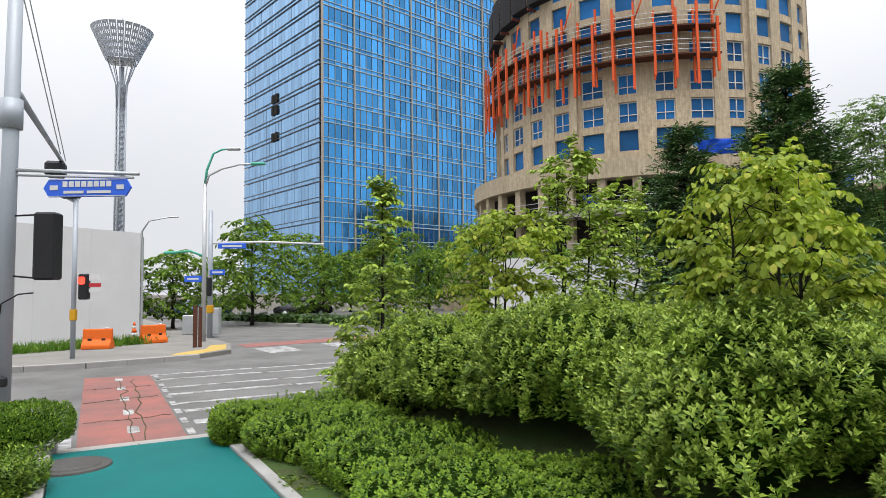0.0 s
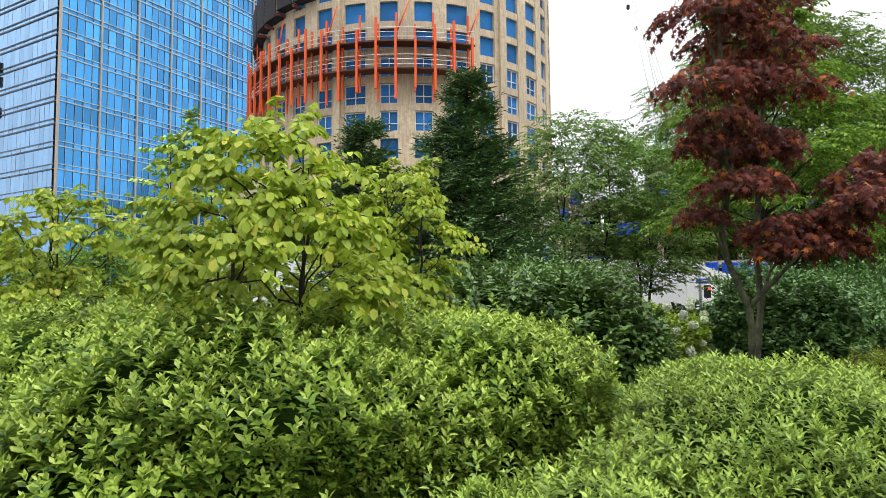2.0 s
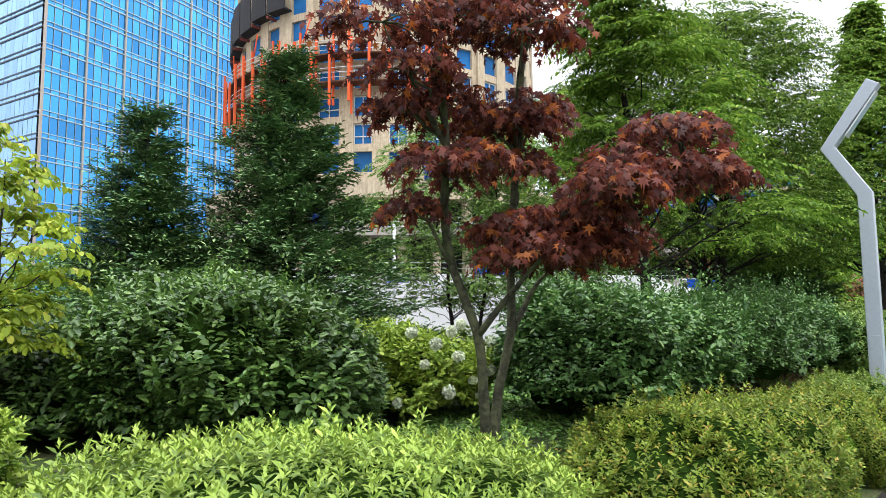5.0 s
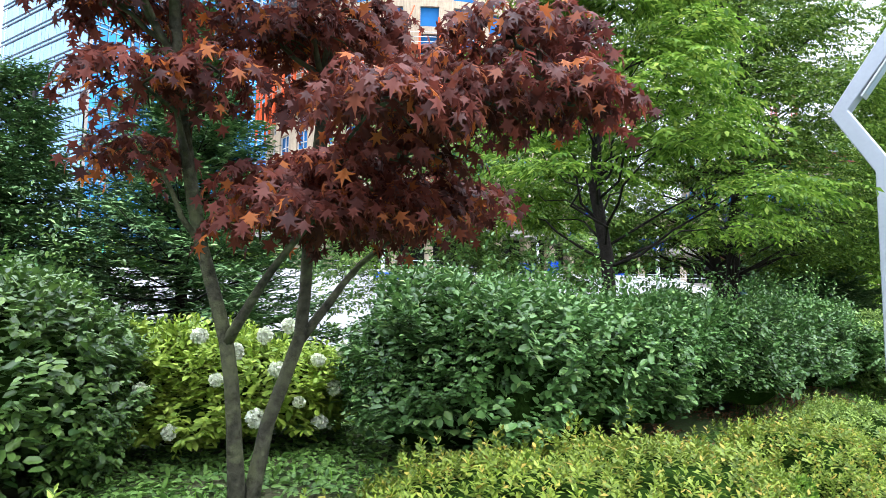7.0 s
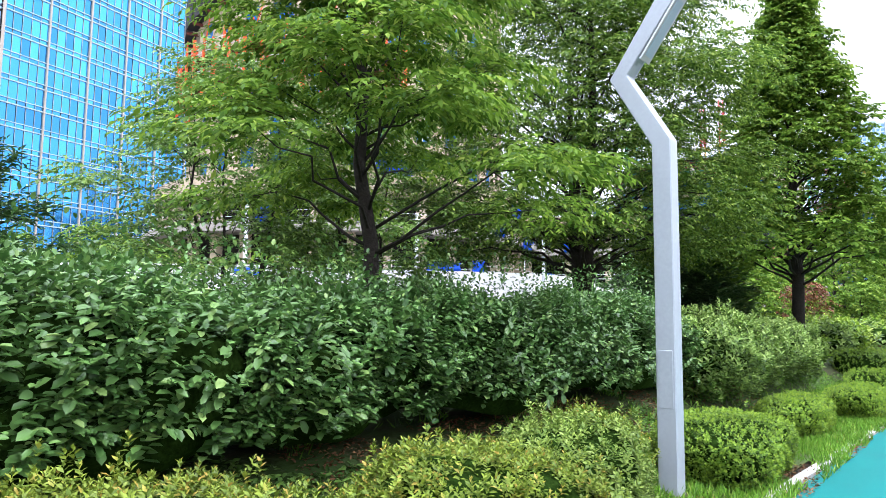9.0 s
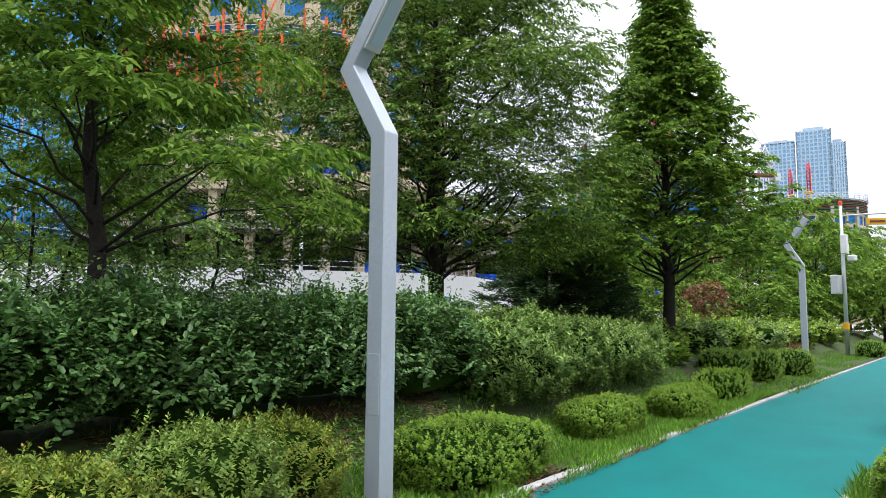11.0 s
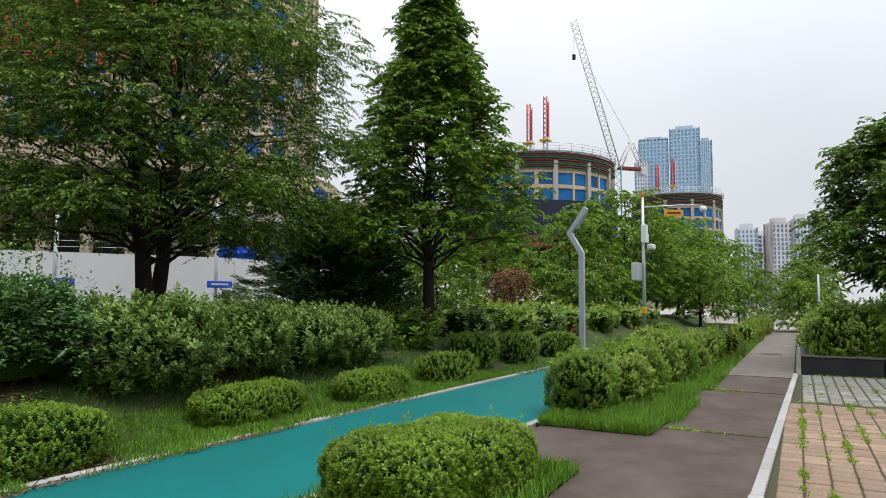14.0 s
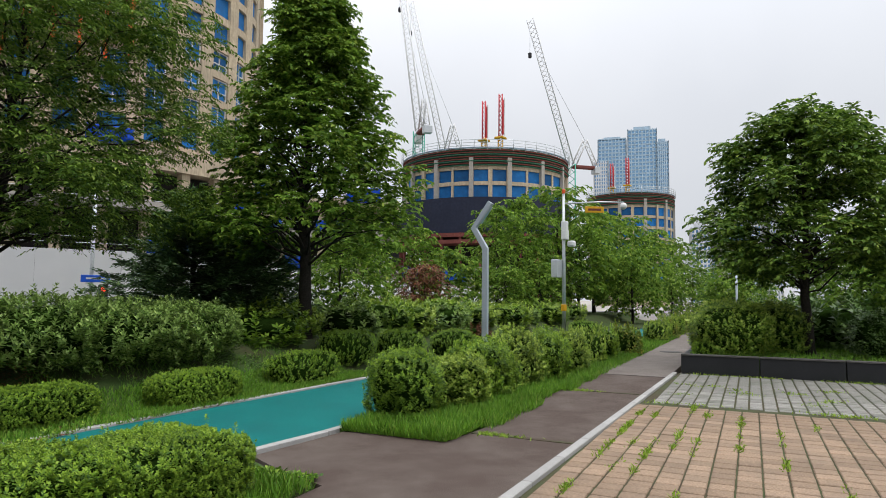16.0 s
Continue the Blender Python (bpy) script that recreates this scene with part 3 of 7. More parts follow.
def pavers(name, u0, u1, v0, v1, du, dv, gap, material, label, near, stagger):
    field = tagged(empty(name), label, kind="structure")
    mesh = bpy.data.meshes.new("paver")
    bm = boxed((du - gap, dv - gap * 0.9, 0.05), bevel=0.008)
    bm.to_mesh(mesh)
    bm.free()
    mesh.materials.append(material)
    rest_v, rest_f = [], []
    base = np.array([v.co for v in mesh.vertices])
    quads = [tuple(p.vertices) for p in mesh.polygons if len(p.vertices) == 4]
    rows, count = int((v0 - v1) / dv), 0
    for r in range(rows):
        v = v0 - (r + 0.5) * dv
        shift = (r % 2) * du * stagger
        for c in range(int((u1 - u0) / du)):
            u = u0 + (c + 0.5) * du + shift
            if u > u1 - du * 0.4:
                continue
            p = uv(u, v, -0.05 + RNG.normal(0, 0.0022))
            turn = 29 + RNG.normal(0, 0.8)
            if count < 300 and near[0] < u < near[1] and near[2] < v < near[3]:
                count += 1
                ob = place("paver", mesh, None, field)
                ob.matrix_basis = pose(p.x, p.y, p.z, RNG.normal(0, 0.4), RNG.normal(0, 0.4), turn)
            else:
                a = radians(turn)
                R = np.array([[math.cos(a), -math.sin(a), 0], [math.sin(a), math.cos(a), 0], [0, 0, 1]])
                rest_f += [[i + len(rest_v) * len(base) for i in q] for q in quads]
                rest_v.append(base @ R.T + np.array(p))
    if rest_v:
        tagged(place("paver_field", array_mesh("paver_field", np.concatenate(rest_v), rest_f), material, field), kind="stuff")


pavers("paving_buff", 17.5, 25.9, -5.72, -16.5, 0.205, 0.22, 0.017, M_BRICK, "buff clay pavers with weeds in the joints", (21.2, 24.6, -10.0, -5.7), 0.0)
pavers("paving_grey", 25.95, 30.7, -5.95, -17.0, 0.15, 0.2, 0.027, M_GREYP, "grey interlocking pavers", (26, 27.6, -9.5, -5.9), 0.5)

# granite planter wall
wall = tagged(empty("planter_wall"), "low dark granite planter wall with a thin coping", "wall", kind="structure")
for k in range(8):
    part("panel", boxed((0.2, 1.58, 0.42), uv(30.85, -6.75 - 1.6 * k, -0.03), radians(29), 0.006), M_GRANITE, wall)
    part("coping", boxed((0.24, 1.59, 0.035), uv(30.85, -6.75 - 1.6 * k, 0.39), radians(29), 0.006), M_COPING, wall, "thin dark granite coping")
for k in range(10):
    part("panel", boxed((1.58, 0.2, 0.42), uv(31.75 + 1.6 * k, -6.05, -0.03), radians(29), 0.006), M_GRANITE, wall)

# ---- construction hoarding ----


def hoarding(name, pts, h, label, step=1.9):
    run = tagged(empty(name), label, "hoarding")
    for i in range(len(pts) - 1):
        a, b = Vector((*pts[i], 0)), Vector((*pts[i + 1], 0))
        n = max(1, round((b - a).length / step))
        turn = math.atan2(b.y - a.y, b.x - a.x)
        for k in range(n):
            p = a.lerp(b, (k + 0.5) / n)
            w = (b - a).length / n
            bm = boxed((w - 0.004, 0.05, h), (p.x, p.y, -0.12), turn)
            part("panel", bm, M_PANEL, run)
        part("post", boxed((0.07, 0.07, h - 0.15), (a.x - 0.08 * math.sin(-turn), a.y + 0.1, -0.12)), M_GALV, run)


hoarding("white_hoarding", [(-34, 13.5), (-16.6, 16.6), (-11.86, 25.74), (-20, 34)], 4.25, "tall plain white construction hoarding on the corner")
hoarding("site_hoarding", [(2, 27.5), (7, 25.2), (11, 24.1), (16, 23.8), (20.6, 23.4), (23, 25), (26, 28.5), (34, 36), (60, 60), (90, 84)], 3.1, "long white construction hoarding round the site")

# ---- blue glass office tower ----


def facade(name, origin, along, length, height, floor_h, bay, glass, parent, fins, z0=0.0, spandrel=0.9, tall_every=5):
    """A curtain wall: single panes set back between mullions and floor bands."""
    ax = Vector((*along, 0)).normalized()
    nx = Vector((ax.y, -ax.x, 0))
    o = Vector((*origin, 0))
    floors, bays = int(height / floor_h), int(length / bay)
    V, F, B, G = [], [], [], []
    for f in range(floors):
        for b in range(bays):
            z = z0 + f * floor_h
            for lo, hi in ((0.06, spandrel), (spandrel + 0.12, floor_h - 0.05)):
                tilt = RNG.normal(0, 0.012, 2)
                q = [(b * bay + 0.03, lo, tilt[0]), ((b + 1) * bay - 0.03, lo, tilt[1]), ((b + 1) * bay - 0.03, hi, tilt[1]), (b * bay + 0.03, hi, tilt[0])]
                i = len(V)
                V += [tuple(o + ax * s + nx * (-0.1 + t) + Vector((0, 0, z + h))) for s, h, t in q]
                F.append((i, i + 1, i + 2, i + 3))
    tagged(place("glass_pane", array_mesh("glass_pane", V, F), glass, parent), kind="stuff")
    turn = math.atan2(ax.y, ax.x)
    for f in range(floors + 1):
        bm = bmesh.new()
        for hh, t in ((0.0, 0.2), (spandrel, 0.14)):
            box(bm, (length, 0.22, t), o + ax * (length / 2) + Vector((0, 0, z0 + f * floor_h + hh)), turn)
        part("floor_band", bm, M_PALE if fins else M_GLASSD, parent)
    if fins:
        for b in range(bays + 1):
            bm = bmesh.new()
            big = b % tall_every == 0
            box(bm, (0.30 if big else 0.05, 0.5 if big else 0.1, height), o + ax * (b * bay) + Vector((0, 0, z0)), turn)
            part("mullion", bm, M_MULL, parent)
    return ax, nx


tower = tagged(empty("office_tower"), "tall blue mirror-glass office tower with bronze mullions", "tower")
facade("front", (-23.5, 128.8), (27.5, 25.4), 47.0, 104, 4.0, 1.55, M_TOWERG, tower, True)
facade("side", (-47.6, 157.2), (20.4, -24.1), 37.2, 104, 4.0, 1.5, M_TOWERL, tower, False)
facade("wing", (9.5, 168.0), (27.5, 25.4), 22.0, 104, 4.0, 1.55, M_TOWERG, tower, True)
# solid near-black blocks behind the panes, painted as the unlit inside
bm = bmesh.new()
a, b = Vector((-23.5, 128.8)), Vector((27.5, 25.4)).normalized()
n_ = Vector((-b.y, b.x))
sd = Vector((-20.4, 24.1)).normalized()
c = [a + b * 0.5 + n_ * 0.45, a + b * 46.6 + n_ * 0.45, a + b * 46.6 + n_ * 36, a + b * 0.8 + sd * 37]
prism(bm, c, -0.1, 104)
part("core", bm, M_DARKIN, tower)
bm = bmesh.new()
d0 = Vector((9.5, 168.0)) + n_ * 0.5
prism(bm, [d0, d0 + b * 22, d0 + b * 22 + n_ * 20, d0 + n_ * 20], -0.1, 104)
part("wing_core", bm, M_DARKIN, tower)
# near-black boxes painted as the shade inside open windows
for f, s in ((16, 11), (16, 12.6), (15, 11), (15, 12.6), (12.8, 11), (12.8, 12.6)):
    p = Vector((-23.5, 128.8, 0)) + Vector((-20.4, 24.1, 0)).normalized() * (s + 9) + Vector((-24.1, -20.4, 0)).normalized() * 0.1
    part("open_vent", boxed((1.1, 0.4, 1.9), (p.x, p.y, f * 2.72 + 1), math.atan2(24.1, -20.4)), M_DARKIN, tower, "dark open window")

# ---- round concrete building under construction ----


def arc_block(bm, cx, cy, r0, r1, a0, a1, z0, z1, n=1):
    """A curved block between two radii and two angles."""
    rings = []
    for i in range(n + 1):
        a = a0 + (a1 - a0) * i / n
        c_, s_ = math.cos(a), math.sin(a)
        rings.append([bm.verts.new((cx + r * c_, cy + r * s_, z)) for r, z in ((r0, z0), (r1, z0), (r1, z1), (r0, z1))])
    for i in range(n):
        p, q = rings[i], rings[i + 1]
        for j in range(4):
            bm.faces.new((p[j], p[(j + 1) % 4], q[(j + 1) % 4], q[j]))
    bm.faces.new(rings[0][::-1])
    bm.faces.new(rings[-1])


def round_block(name, label, cx, cy, R, z0, floors, fh, bays, wall_m, glass_m, first=0, gap=0.52, frame_floors=()):
    top = tagged(empty(name), label, "building")
    step = 2 * math.pi / bays
    for f in range(floors + 1):
        bm = bmesh.new()
        arc_block(bm, cx, cy, R - 0.5, R, 0, 2 * math.pi, z0 + f * fh - 0.35, z0 + f * fh + 0.45, bays * 2)
        bmesh.ops.recalc_face_normals(bm, faces=bm.faces)
        part("floor_ring", bm, wall_m, top)
    for b in range(bays):
        bm = bmesh.new()
        wide = gap if b % 3 else gap * 1.25
        a0 = b * step + step * wide / 2
        a1 = (b + 1) * step - step * (gap if (b + 1) % 3 else gap * 1.25) / 2
        arc_block(bm, cx, cy, R - 0.5, R + 0.05, a0, a1, z0 - 0.3, z0 + floors * fh + 0.4, 3)
        if b % 5 == 0:
            m_ = (a0 + a1) / 2
            arc_block(bm, cx, cy, R, R + 0.45, m_ - 0.02, m_ + 0.02, z0 - 0.3, z0 + floors * fh + 0.4, 1)
        bmesh.ops.recalc_face_normals(bm, faces=bm.faces)
        part("pier", bm, wall_m, top)
    # near-black drum behind the windows, painted as the unlit inside
    bm = bmesh.new()
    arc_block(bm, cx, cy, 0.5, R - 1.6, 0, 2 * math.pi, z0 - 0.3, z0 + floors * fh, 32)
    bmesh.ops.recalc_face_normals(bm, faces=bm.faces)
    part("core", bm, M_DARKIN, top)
    meshes = []
    for wide in (gap, gap * 1.25):
        w, h = R * step * wide, fh - 0.8
        fr = bmesh.new()
        for x in (-w / 2 + 0.05, 0, w / 2 - 0.05):
            box(fr, (0.1 if x else 0.07, 0.12, h), (x, 0, 0))
        for z in (0, h - 0.1, h * 0.36):
            box(fr, (w, 0.1, 0.08), (0, 0, z))
        fm = bpy.data.meshes.new("window_frame")
        fr.to_mesh(fm)
        fr.free()
        fm.materials.append(M_WHITE)
        pm = bpy.data.meshes.new("pane")
        pb = boxed((w + 0.1, 0.03, h), (0, 0, 0))
        pb.to_mesh(pm)
        pb.free()
        pm.materials.append(glass_m)
        meshes.append((fm, pm))
    for f in range(first, floors):
        for b in range(bays):
            a = b * step
            fm, pm = meshes[0 if b % 3 else 1]
            m_ = Matrix.Translation((cx + (R - 0.34) * math.cos(a), cy + (R - 0.34) * math.sin(a), z0 + f * fh + 0.42)) @ Matrix.Rotation(a + math.pi / 2, 4, "Z")
            pane = place("window", pm, None, top)
            pane.matrix_basis = m_
            if f in frame_floors:
                fr = place("window_frame", fm, None, pane)
                fr.matrix_basis = Matrix.Translation((0, -0.08, 0))
    return top


CX, CY, R1 = 26.5, 84.0, 18.8
rb = round_block("round_building", "round raw-concrete tower under construction with blue-filmed windows", CX, CY, R1, 15.45, 15, 2.95, 32, M_CONC, M_FILM, frame_floors=(1, 2, 3))
# podium with open decks
for z, r, t in ((4.6, 23.5, 0.5), (8.9, 23.5, 0.7), (12.7, 22.3, 1.9)):
    bm = bmesh.new()
    arc_block(bm, CX, CY, 1, r, 0, 2 * math.pi, z, z + t, 56)
    bmesh.ops.recalc_face_normals(bm, faces=bm.faces)
    part("podium_deck", bm, M_CONC if z > 12 else M_SLAB, rb, "curved concrete podium deck")
# added dark drum that blocks light and stands for shade under the decks
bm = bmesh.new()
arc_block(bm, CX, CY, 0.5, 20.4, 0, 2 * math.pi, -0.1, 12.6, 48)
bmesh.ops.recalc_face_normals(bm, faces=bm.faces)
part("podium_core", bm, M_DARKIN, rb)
for k in range(22):
    a = radians(-200 + k * 9)
    part("column", boxed((0.8, 0.8, 12.8), (CX + 21.5 * math.cos(a), CY + 21.5 * math.sin(a), -0.1), a), M_CONC, rb)
for z in (5.1, 5.7, 6.2, 9.6, 10.1, 10.6):
    tubes("guard_rail", [([(CX + 23.3 * math.cos(radians(d)), CY + 23.3 * math.sin(radians(d)), z + 0.1) for d in range(-200, 2, 6)], 0.035)], M_GALV, rb, k=4)
for k, (d, z) in enumerate(((-62, 10.0), (-55, 12.2), (-92, 14.8), (-70, 6.0), (-48, 9.2), (-80, 5.6), (-120, 10.2))):
    a = radians(d)
    bm = bmesh.new()
    bmesh.ops.create_grid(bm, x_segments=10, y_segments=7, size=1.0)
    for v in bm.verts:
        v.co = Vector((v.co.x * (0.8 + 0.5 * (k % 3)), -0.35 * noise.noise(v.co * 2.1 + Vector((k, 0, 0))), v.co.y * 0.7))
    sheet = part("tarpaulin", bm, M_TARP, rb, "blue tarpaulin hung on the deck", True)
    sheet.matrix_basis = pose(CX + 23.9 * math.cos(a), CY + 23.9 * math.sin(a), z, 8, 0, d + 90)
    sheet.modifiers.new("cloth", "SOLIDIFY").thickness = 0.02
# open decks that carry the podium on along the site
sp = tagged(empty("site_podium"), "open concrete podium decks with rails and blue tarpaulins", "building")
RUN = [Vector((44, 71, 0)), Vector((55, 63.5, 0)), Vector((66, 63, 0))]
for i in range(2):
    a, b = RUN[i], RUN[i + 1]
    d = (b - a).normalized()
    n_, turn, ln = Vector((-d.y, d.x, 0)), math.atan2(d.y, d.x), (b - a).length
    tops = (4.4, 8.3, 12.0) if i < 1 else (3.4,)
    for z in tops:
        part("deck", boxed((ln + 1.0, 9, 0.7), (a + b) / 2 + n_ * 4.5 + Vector((0, 0, z)), turn), M_CONC if z > 10 else M_SLAB, sp)
        rail = [([a + Vector((0, 0, z + 0.7 + h)), b + Vector((0, 0, z + 0.7 + h))], 0.035) for h in (0.5, 1.0)]
        rail += [([a.lerp(b, q / 8) + Vector((0, 0, z + 0.6)), a.lerp(b, q / 8) + Vector((0, 0, z + 1.7))], 0.03) for q in range(9)]
        tubes("guard_rail", rail, M_GALV, sp, k=4)
    for q in range(int(ln / 4.5) + 1):
        p = a + d * (0.8 + q * 4.5) + n_ * 0.9
        part("column", boxed((0.7, 0.7, tops[-1] + 0.2), (p.x, p.y, -0.1), turn), M_CONC, sp)
    # added dark sheet, painted as the shade deep between the decks
    part("rear_wall", boxed((ln + 1.0, 0.3, tops[-1] + 0.2), (a + b) / 2 + n_ * 8.4 + Vector((0, 0, -0.1)), turn), M_SCREEN, sp)
    for q in range(3):
        bm = bmesh.new()
        bmesh.ops.create_grid(bm, x_segments=10, y_segments=7, size=1.0)
        for v in bm.verts:
            v.co = Vector((v.co.x * (1.1 + 0.4 * q), -0.35 * noise.noise(v.co * 2.1 + Vector((q + i, 3, 0))), v.co.y * 0.8))
        sheet = part("tarpaulin", bm, M_TARP, sp, "blue tarpaulin hung on the deck", True)
        o = a + d * ln * (0.2 + 0.28 * q) - n_ * 0.25
        sheet.matrix_basis = pose(o.x, o.y, tops[q % len(tops)] + 1.0, 8, 0, math.degrees(turn))
        sheet.modifiers.new("cloth", "SOLIDIFY").thickness = 0.02
# climbing platforms with orange props
for z in (24.9, 27.8):
    bm = bmesh.new()
    arc_block(bm, CX, CY, R1 + 0.05, R1 + 1.7, radians(-186), radians(-86), z, z + 0.16, 40)
    bmesh.ops.recalc_face_normals(bm, faces=bm.faces)
    part("platform", bm, M_WOODP, rb, "narrow timber working platform")
    for dz in (0.5, 1.0, 1.5):
        tubes("platform_rail", [([(CX + (R1 + 1.7) * math.cos(radians(d)), CY + (R1 + 1.7) * math.sin(radians(d)), z + dz) for d in range(-186, -85, 4)], 0.035)], M_GALV, rb, k=4)
for k in range(18):
    d = -184 + k * 5.7
    a = radians(d)
    for r, w, z0_, z1_ in ((R1 + 1.75, 0.24, 22.4 + 0.7 * math.sin(k * 2.3), 29.2 + 1.1 * math.sin(k * 1.7)), (R1 + 0.7, 0.2, 21.8 + 0.5 * (k % 3), 30.6 + 1.2 * math.sin(k * 3.1))):
        part("prop", boxed((w, w, z1_ - z0_), (CX + r * math.cos(a), CY + r * math.sin(a), z0_), a), M_ORANGE, rb, "orange steel prop")
    if k % 4 == 1:
        tubes("brace", [([(CX + (R1 + 0.7) * math.cos(a), CY + (R1 + 0.7) * math.sin(a), 29), (CX + (R1 + 0.9) * math.cos(a + 0.07), CY + (R1 + 0.9) * math.sin(a + 0.07), 32.4)], 0.1)], M_ORANGE, rb, k=4)
# protection screen ring
for k in range(9):
    a0, a1 = radians(-214 + k * 8.5 + 0.4), radians(-214 + k * 8.5 + 8.1)
    zs = 32.4 + 0.32 * max(0, k - 3) + 0.25 * (k % 2)
    bm = bmesh.new()
    arc_block(bm, CX, CY, R1 + 1.1, R1 + 1.2, a0, a1, zs + 0.2, zs + 4.2, 3)
    arc_block(bm, CX, CY, R1, R1 + 1.2, a0, a1, zs, zs + 0.18, 3)
    bmesh.ops.recalc_face_normals(bm, faces=bm.faces)
    part("screen", bm, M_SCREEN, rb, "dark safety screen round the upper floors")
    part("bracket", boxed((1.3, 0.18, 0.3), (CX + (R1 + 0.5) * math.cos(a0), CY + (R1 + 0.5) * math.sin(a0), zs - 0.5), a0), M_RUST, rb)

# ---- further round towers, cranes, skyline ----


def site_tower(name, label, cx, cy, R, ztop, windows, bays):
    fl = 3.3
    z0 = ztop - 4.5 - windows * fl
    t = round_block(name, label, cx, cy, R, z0, windows, fl, bays, M_CONC, M_FILM, gap=0.78)
    for k in range(bays // 2):
        a = 2 * math.pi * (k * 2 + 0.5) / bays
        part("pilaster", boxed((0.7, 0.9, windows * fl + 2.4), (cx + (R + 0.2) * math.cos(a), cy + (R + 0.2) * math.sin(a), z0 - 0.3), a), M_SLAB, t)
    for k, (dz, m_) in enumerate(((0.1, M_NETG), (0.5, M_RUST), (0.95, M_NETG), (1.4, M_RUST), (1.9, M_RUST), (2.35, M_NETG), (2.8, M_RUST), (3.3, M_RUST), (3.8, M_PALE))):
        bm = bmesh.new()
        arc_block(bm, cx, cy, R + 0.12, R + 0.4 + 0.12 * (k % 3), 0, 2 * math.pi, ztop - 4.2 + dz, ztop - 4.2 + dz + 0.2, 48)
        bmesh.ops.recalc_face_normals(bm, faces=bm.faces)
        part("formwork_ring", bm, m_, t)
    bm = bmesh.new()
    arc_block(bm, cx, cy, 0.5, R - 0.05, 0, 2 * math.pi, ztop - 4.6, ztop - 0.4, 48)
    bmesh.ops.recalc_face_normals(bm, faces=bm.faces)
    part("top_deck", bm, M_NETG, t)
    rails = []
    for dz in (0.6, 1.2, 1.8):
        rails.append(([(cx + (R + 0.8) * math.cos(radians(d)), cy + (R + 0.8) * math.sin(radians(d)), ztop + dz - 0.5) for d in range(0, 361, 8)], 0.06))
    for d in range(0, 360, 8):
        p = (cx + (R + 0.8) * math.cos(radians(d)), cy + (R + 0.8) * math.sin(radians(d)))
        rails.append(([(*p, ztop - 0.9), (*p, ztop + 1.5)], 0.06))
    tubes("edge_rail", rails, M_GALV, t, k=4)
    return t, z0


b2, z2 = site_tower("round_site_tower", "round concrete tower shell with green and rust formwork on top", 115.3, 120.4, 19.0, 33.5, 2, 30)
bm = bmesh.new()
arc_block(bm, 115.3, 120.4, 18, 20.1, 0, 2 * math.pi, z2 - 7.4, z2 + 0.3, 48)
bmesh.ops.recalc_face_normals(bm, faces=bm.faces)
part("safety_net", bm, M_NAVYNET, b2, "dark navy safety net wrapped round the shell")
for z in (3.5, 7.2, z2 - 9.4, z2 - 8.0):
    bm = bmesh.new()
    arc_block(bm, 115.3, 120.4, 1, 24 if z < 8 else 20.6, 0, 2 * math.pi, z, z + 0.8, 48)
    bmesh.ops.recalc_face_normals(bm, faces=bm.faces)
    part("podium_deck", bm, M_RUST if z > 8 else M_SLAB, b2)
for k in range(30):
    a = radians(k * 12)
    part("column", boxed((0.5, 0.5, z2 - 7), (115.3 + 20 * math.cos(a), 120.4 + 20 * math.sin(a), -0.1), a), M_RUST, b2)
# dark drum painted as the unlit inside of the lower shell
bm = bmesh.new()
arc_block(bm, 115.3, 120.4, 0.5, 15, 0, 2 * math.pi, -0.1, z2, 32)
bmesh.ops.recalc_face_normals(bm, faces=bm.faces)
part("core", bm, M_DARKIN, b2)
b3, z3 = site_tower("round_site_tower", "far round concrete tower shell with rust formwork on top", 187.9, 135.2, 13.0, 34.6, 7, 22)
bm = bmesh.new()
arc_block(bm, 187.9, 135.2, 0.5, 12.0, 0, 2 * math.pi, -0.1, z3, 32)
bmesh.ops.recalc_face_normals(bm, faces=bm.faces)
part("core", bm, M_CONC, b3)


def lattice(runs, p, q, w, n, r):
    """Chords and diagonals of a crane section from p to q."""
    p, q = Vector(p), Vector(q)
    d = (q - p).normalized()
    s = d.orthogonal().normalized()
    t = d.cross(s)
    c = [(s * x + t * y) * w / 2 for x, y in ((1, 1), (-1, 1), (-1, -1), (1, -1))]
    for o in c:
        runs.append(([p + o, q + o], r))
    for i in range(n):
        a, b = p.lerp(q, i / n), p.lerp(q, (i + 1) / n)
        for j in range(4):
            runs.append(([a + c[j], b + c[(j + 1) % 4]], r * 0.6))


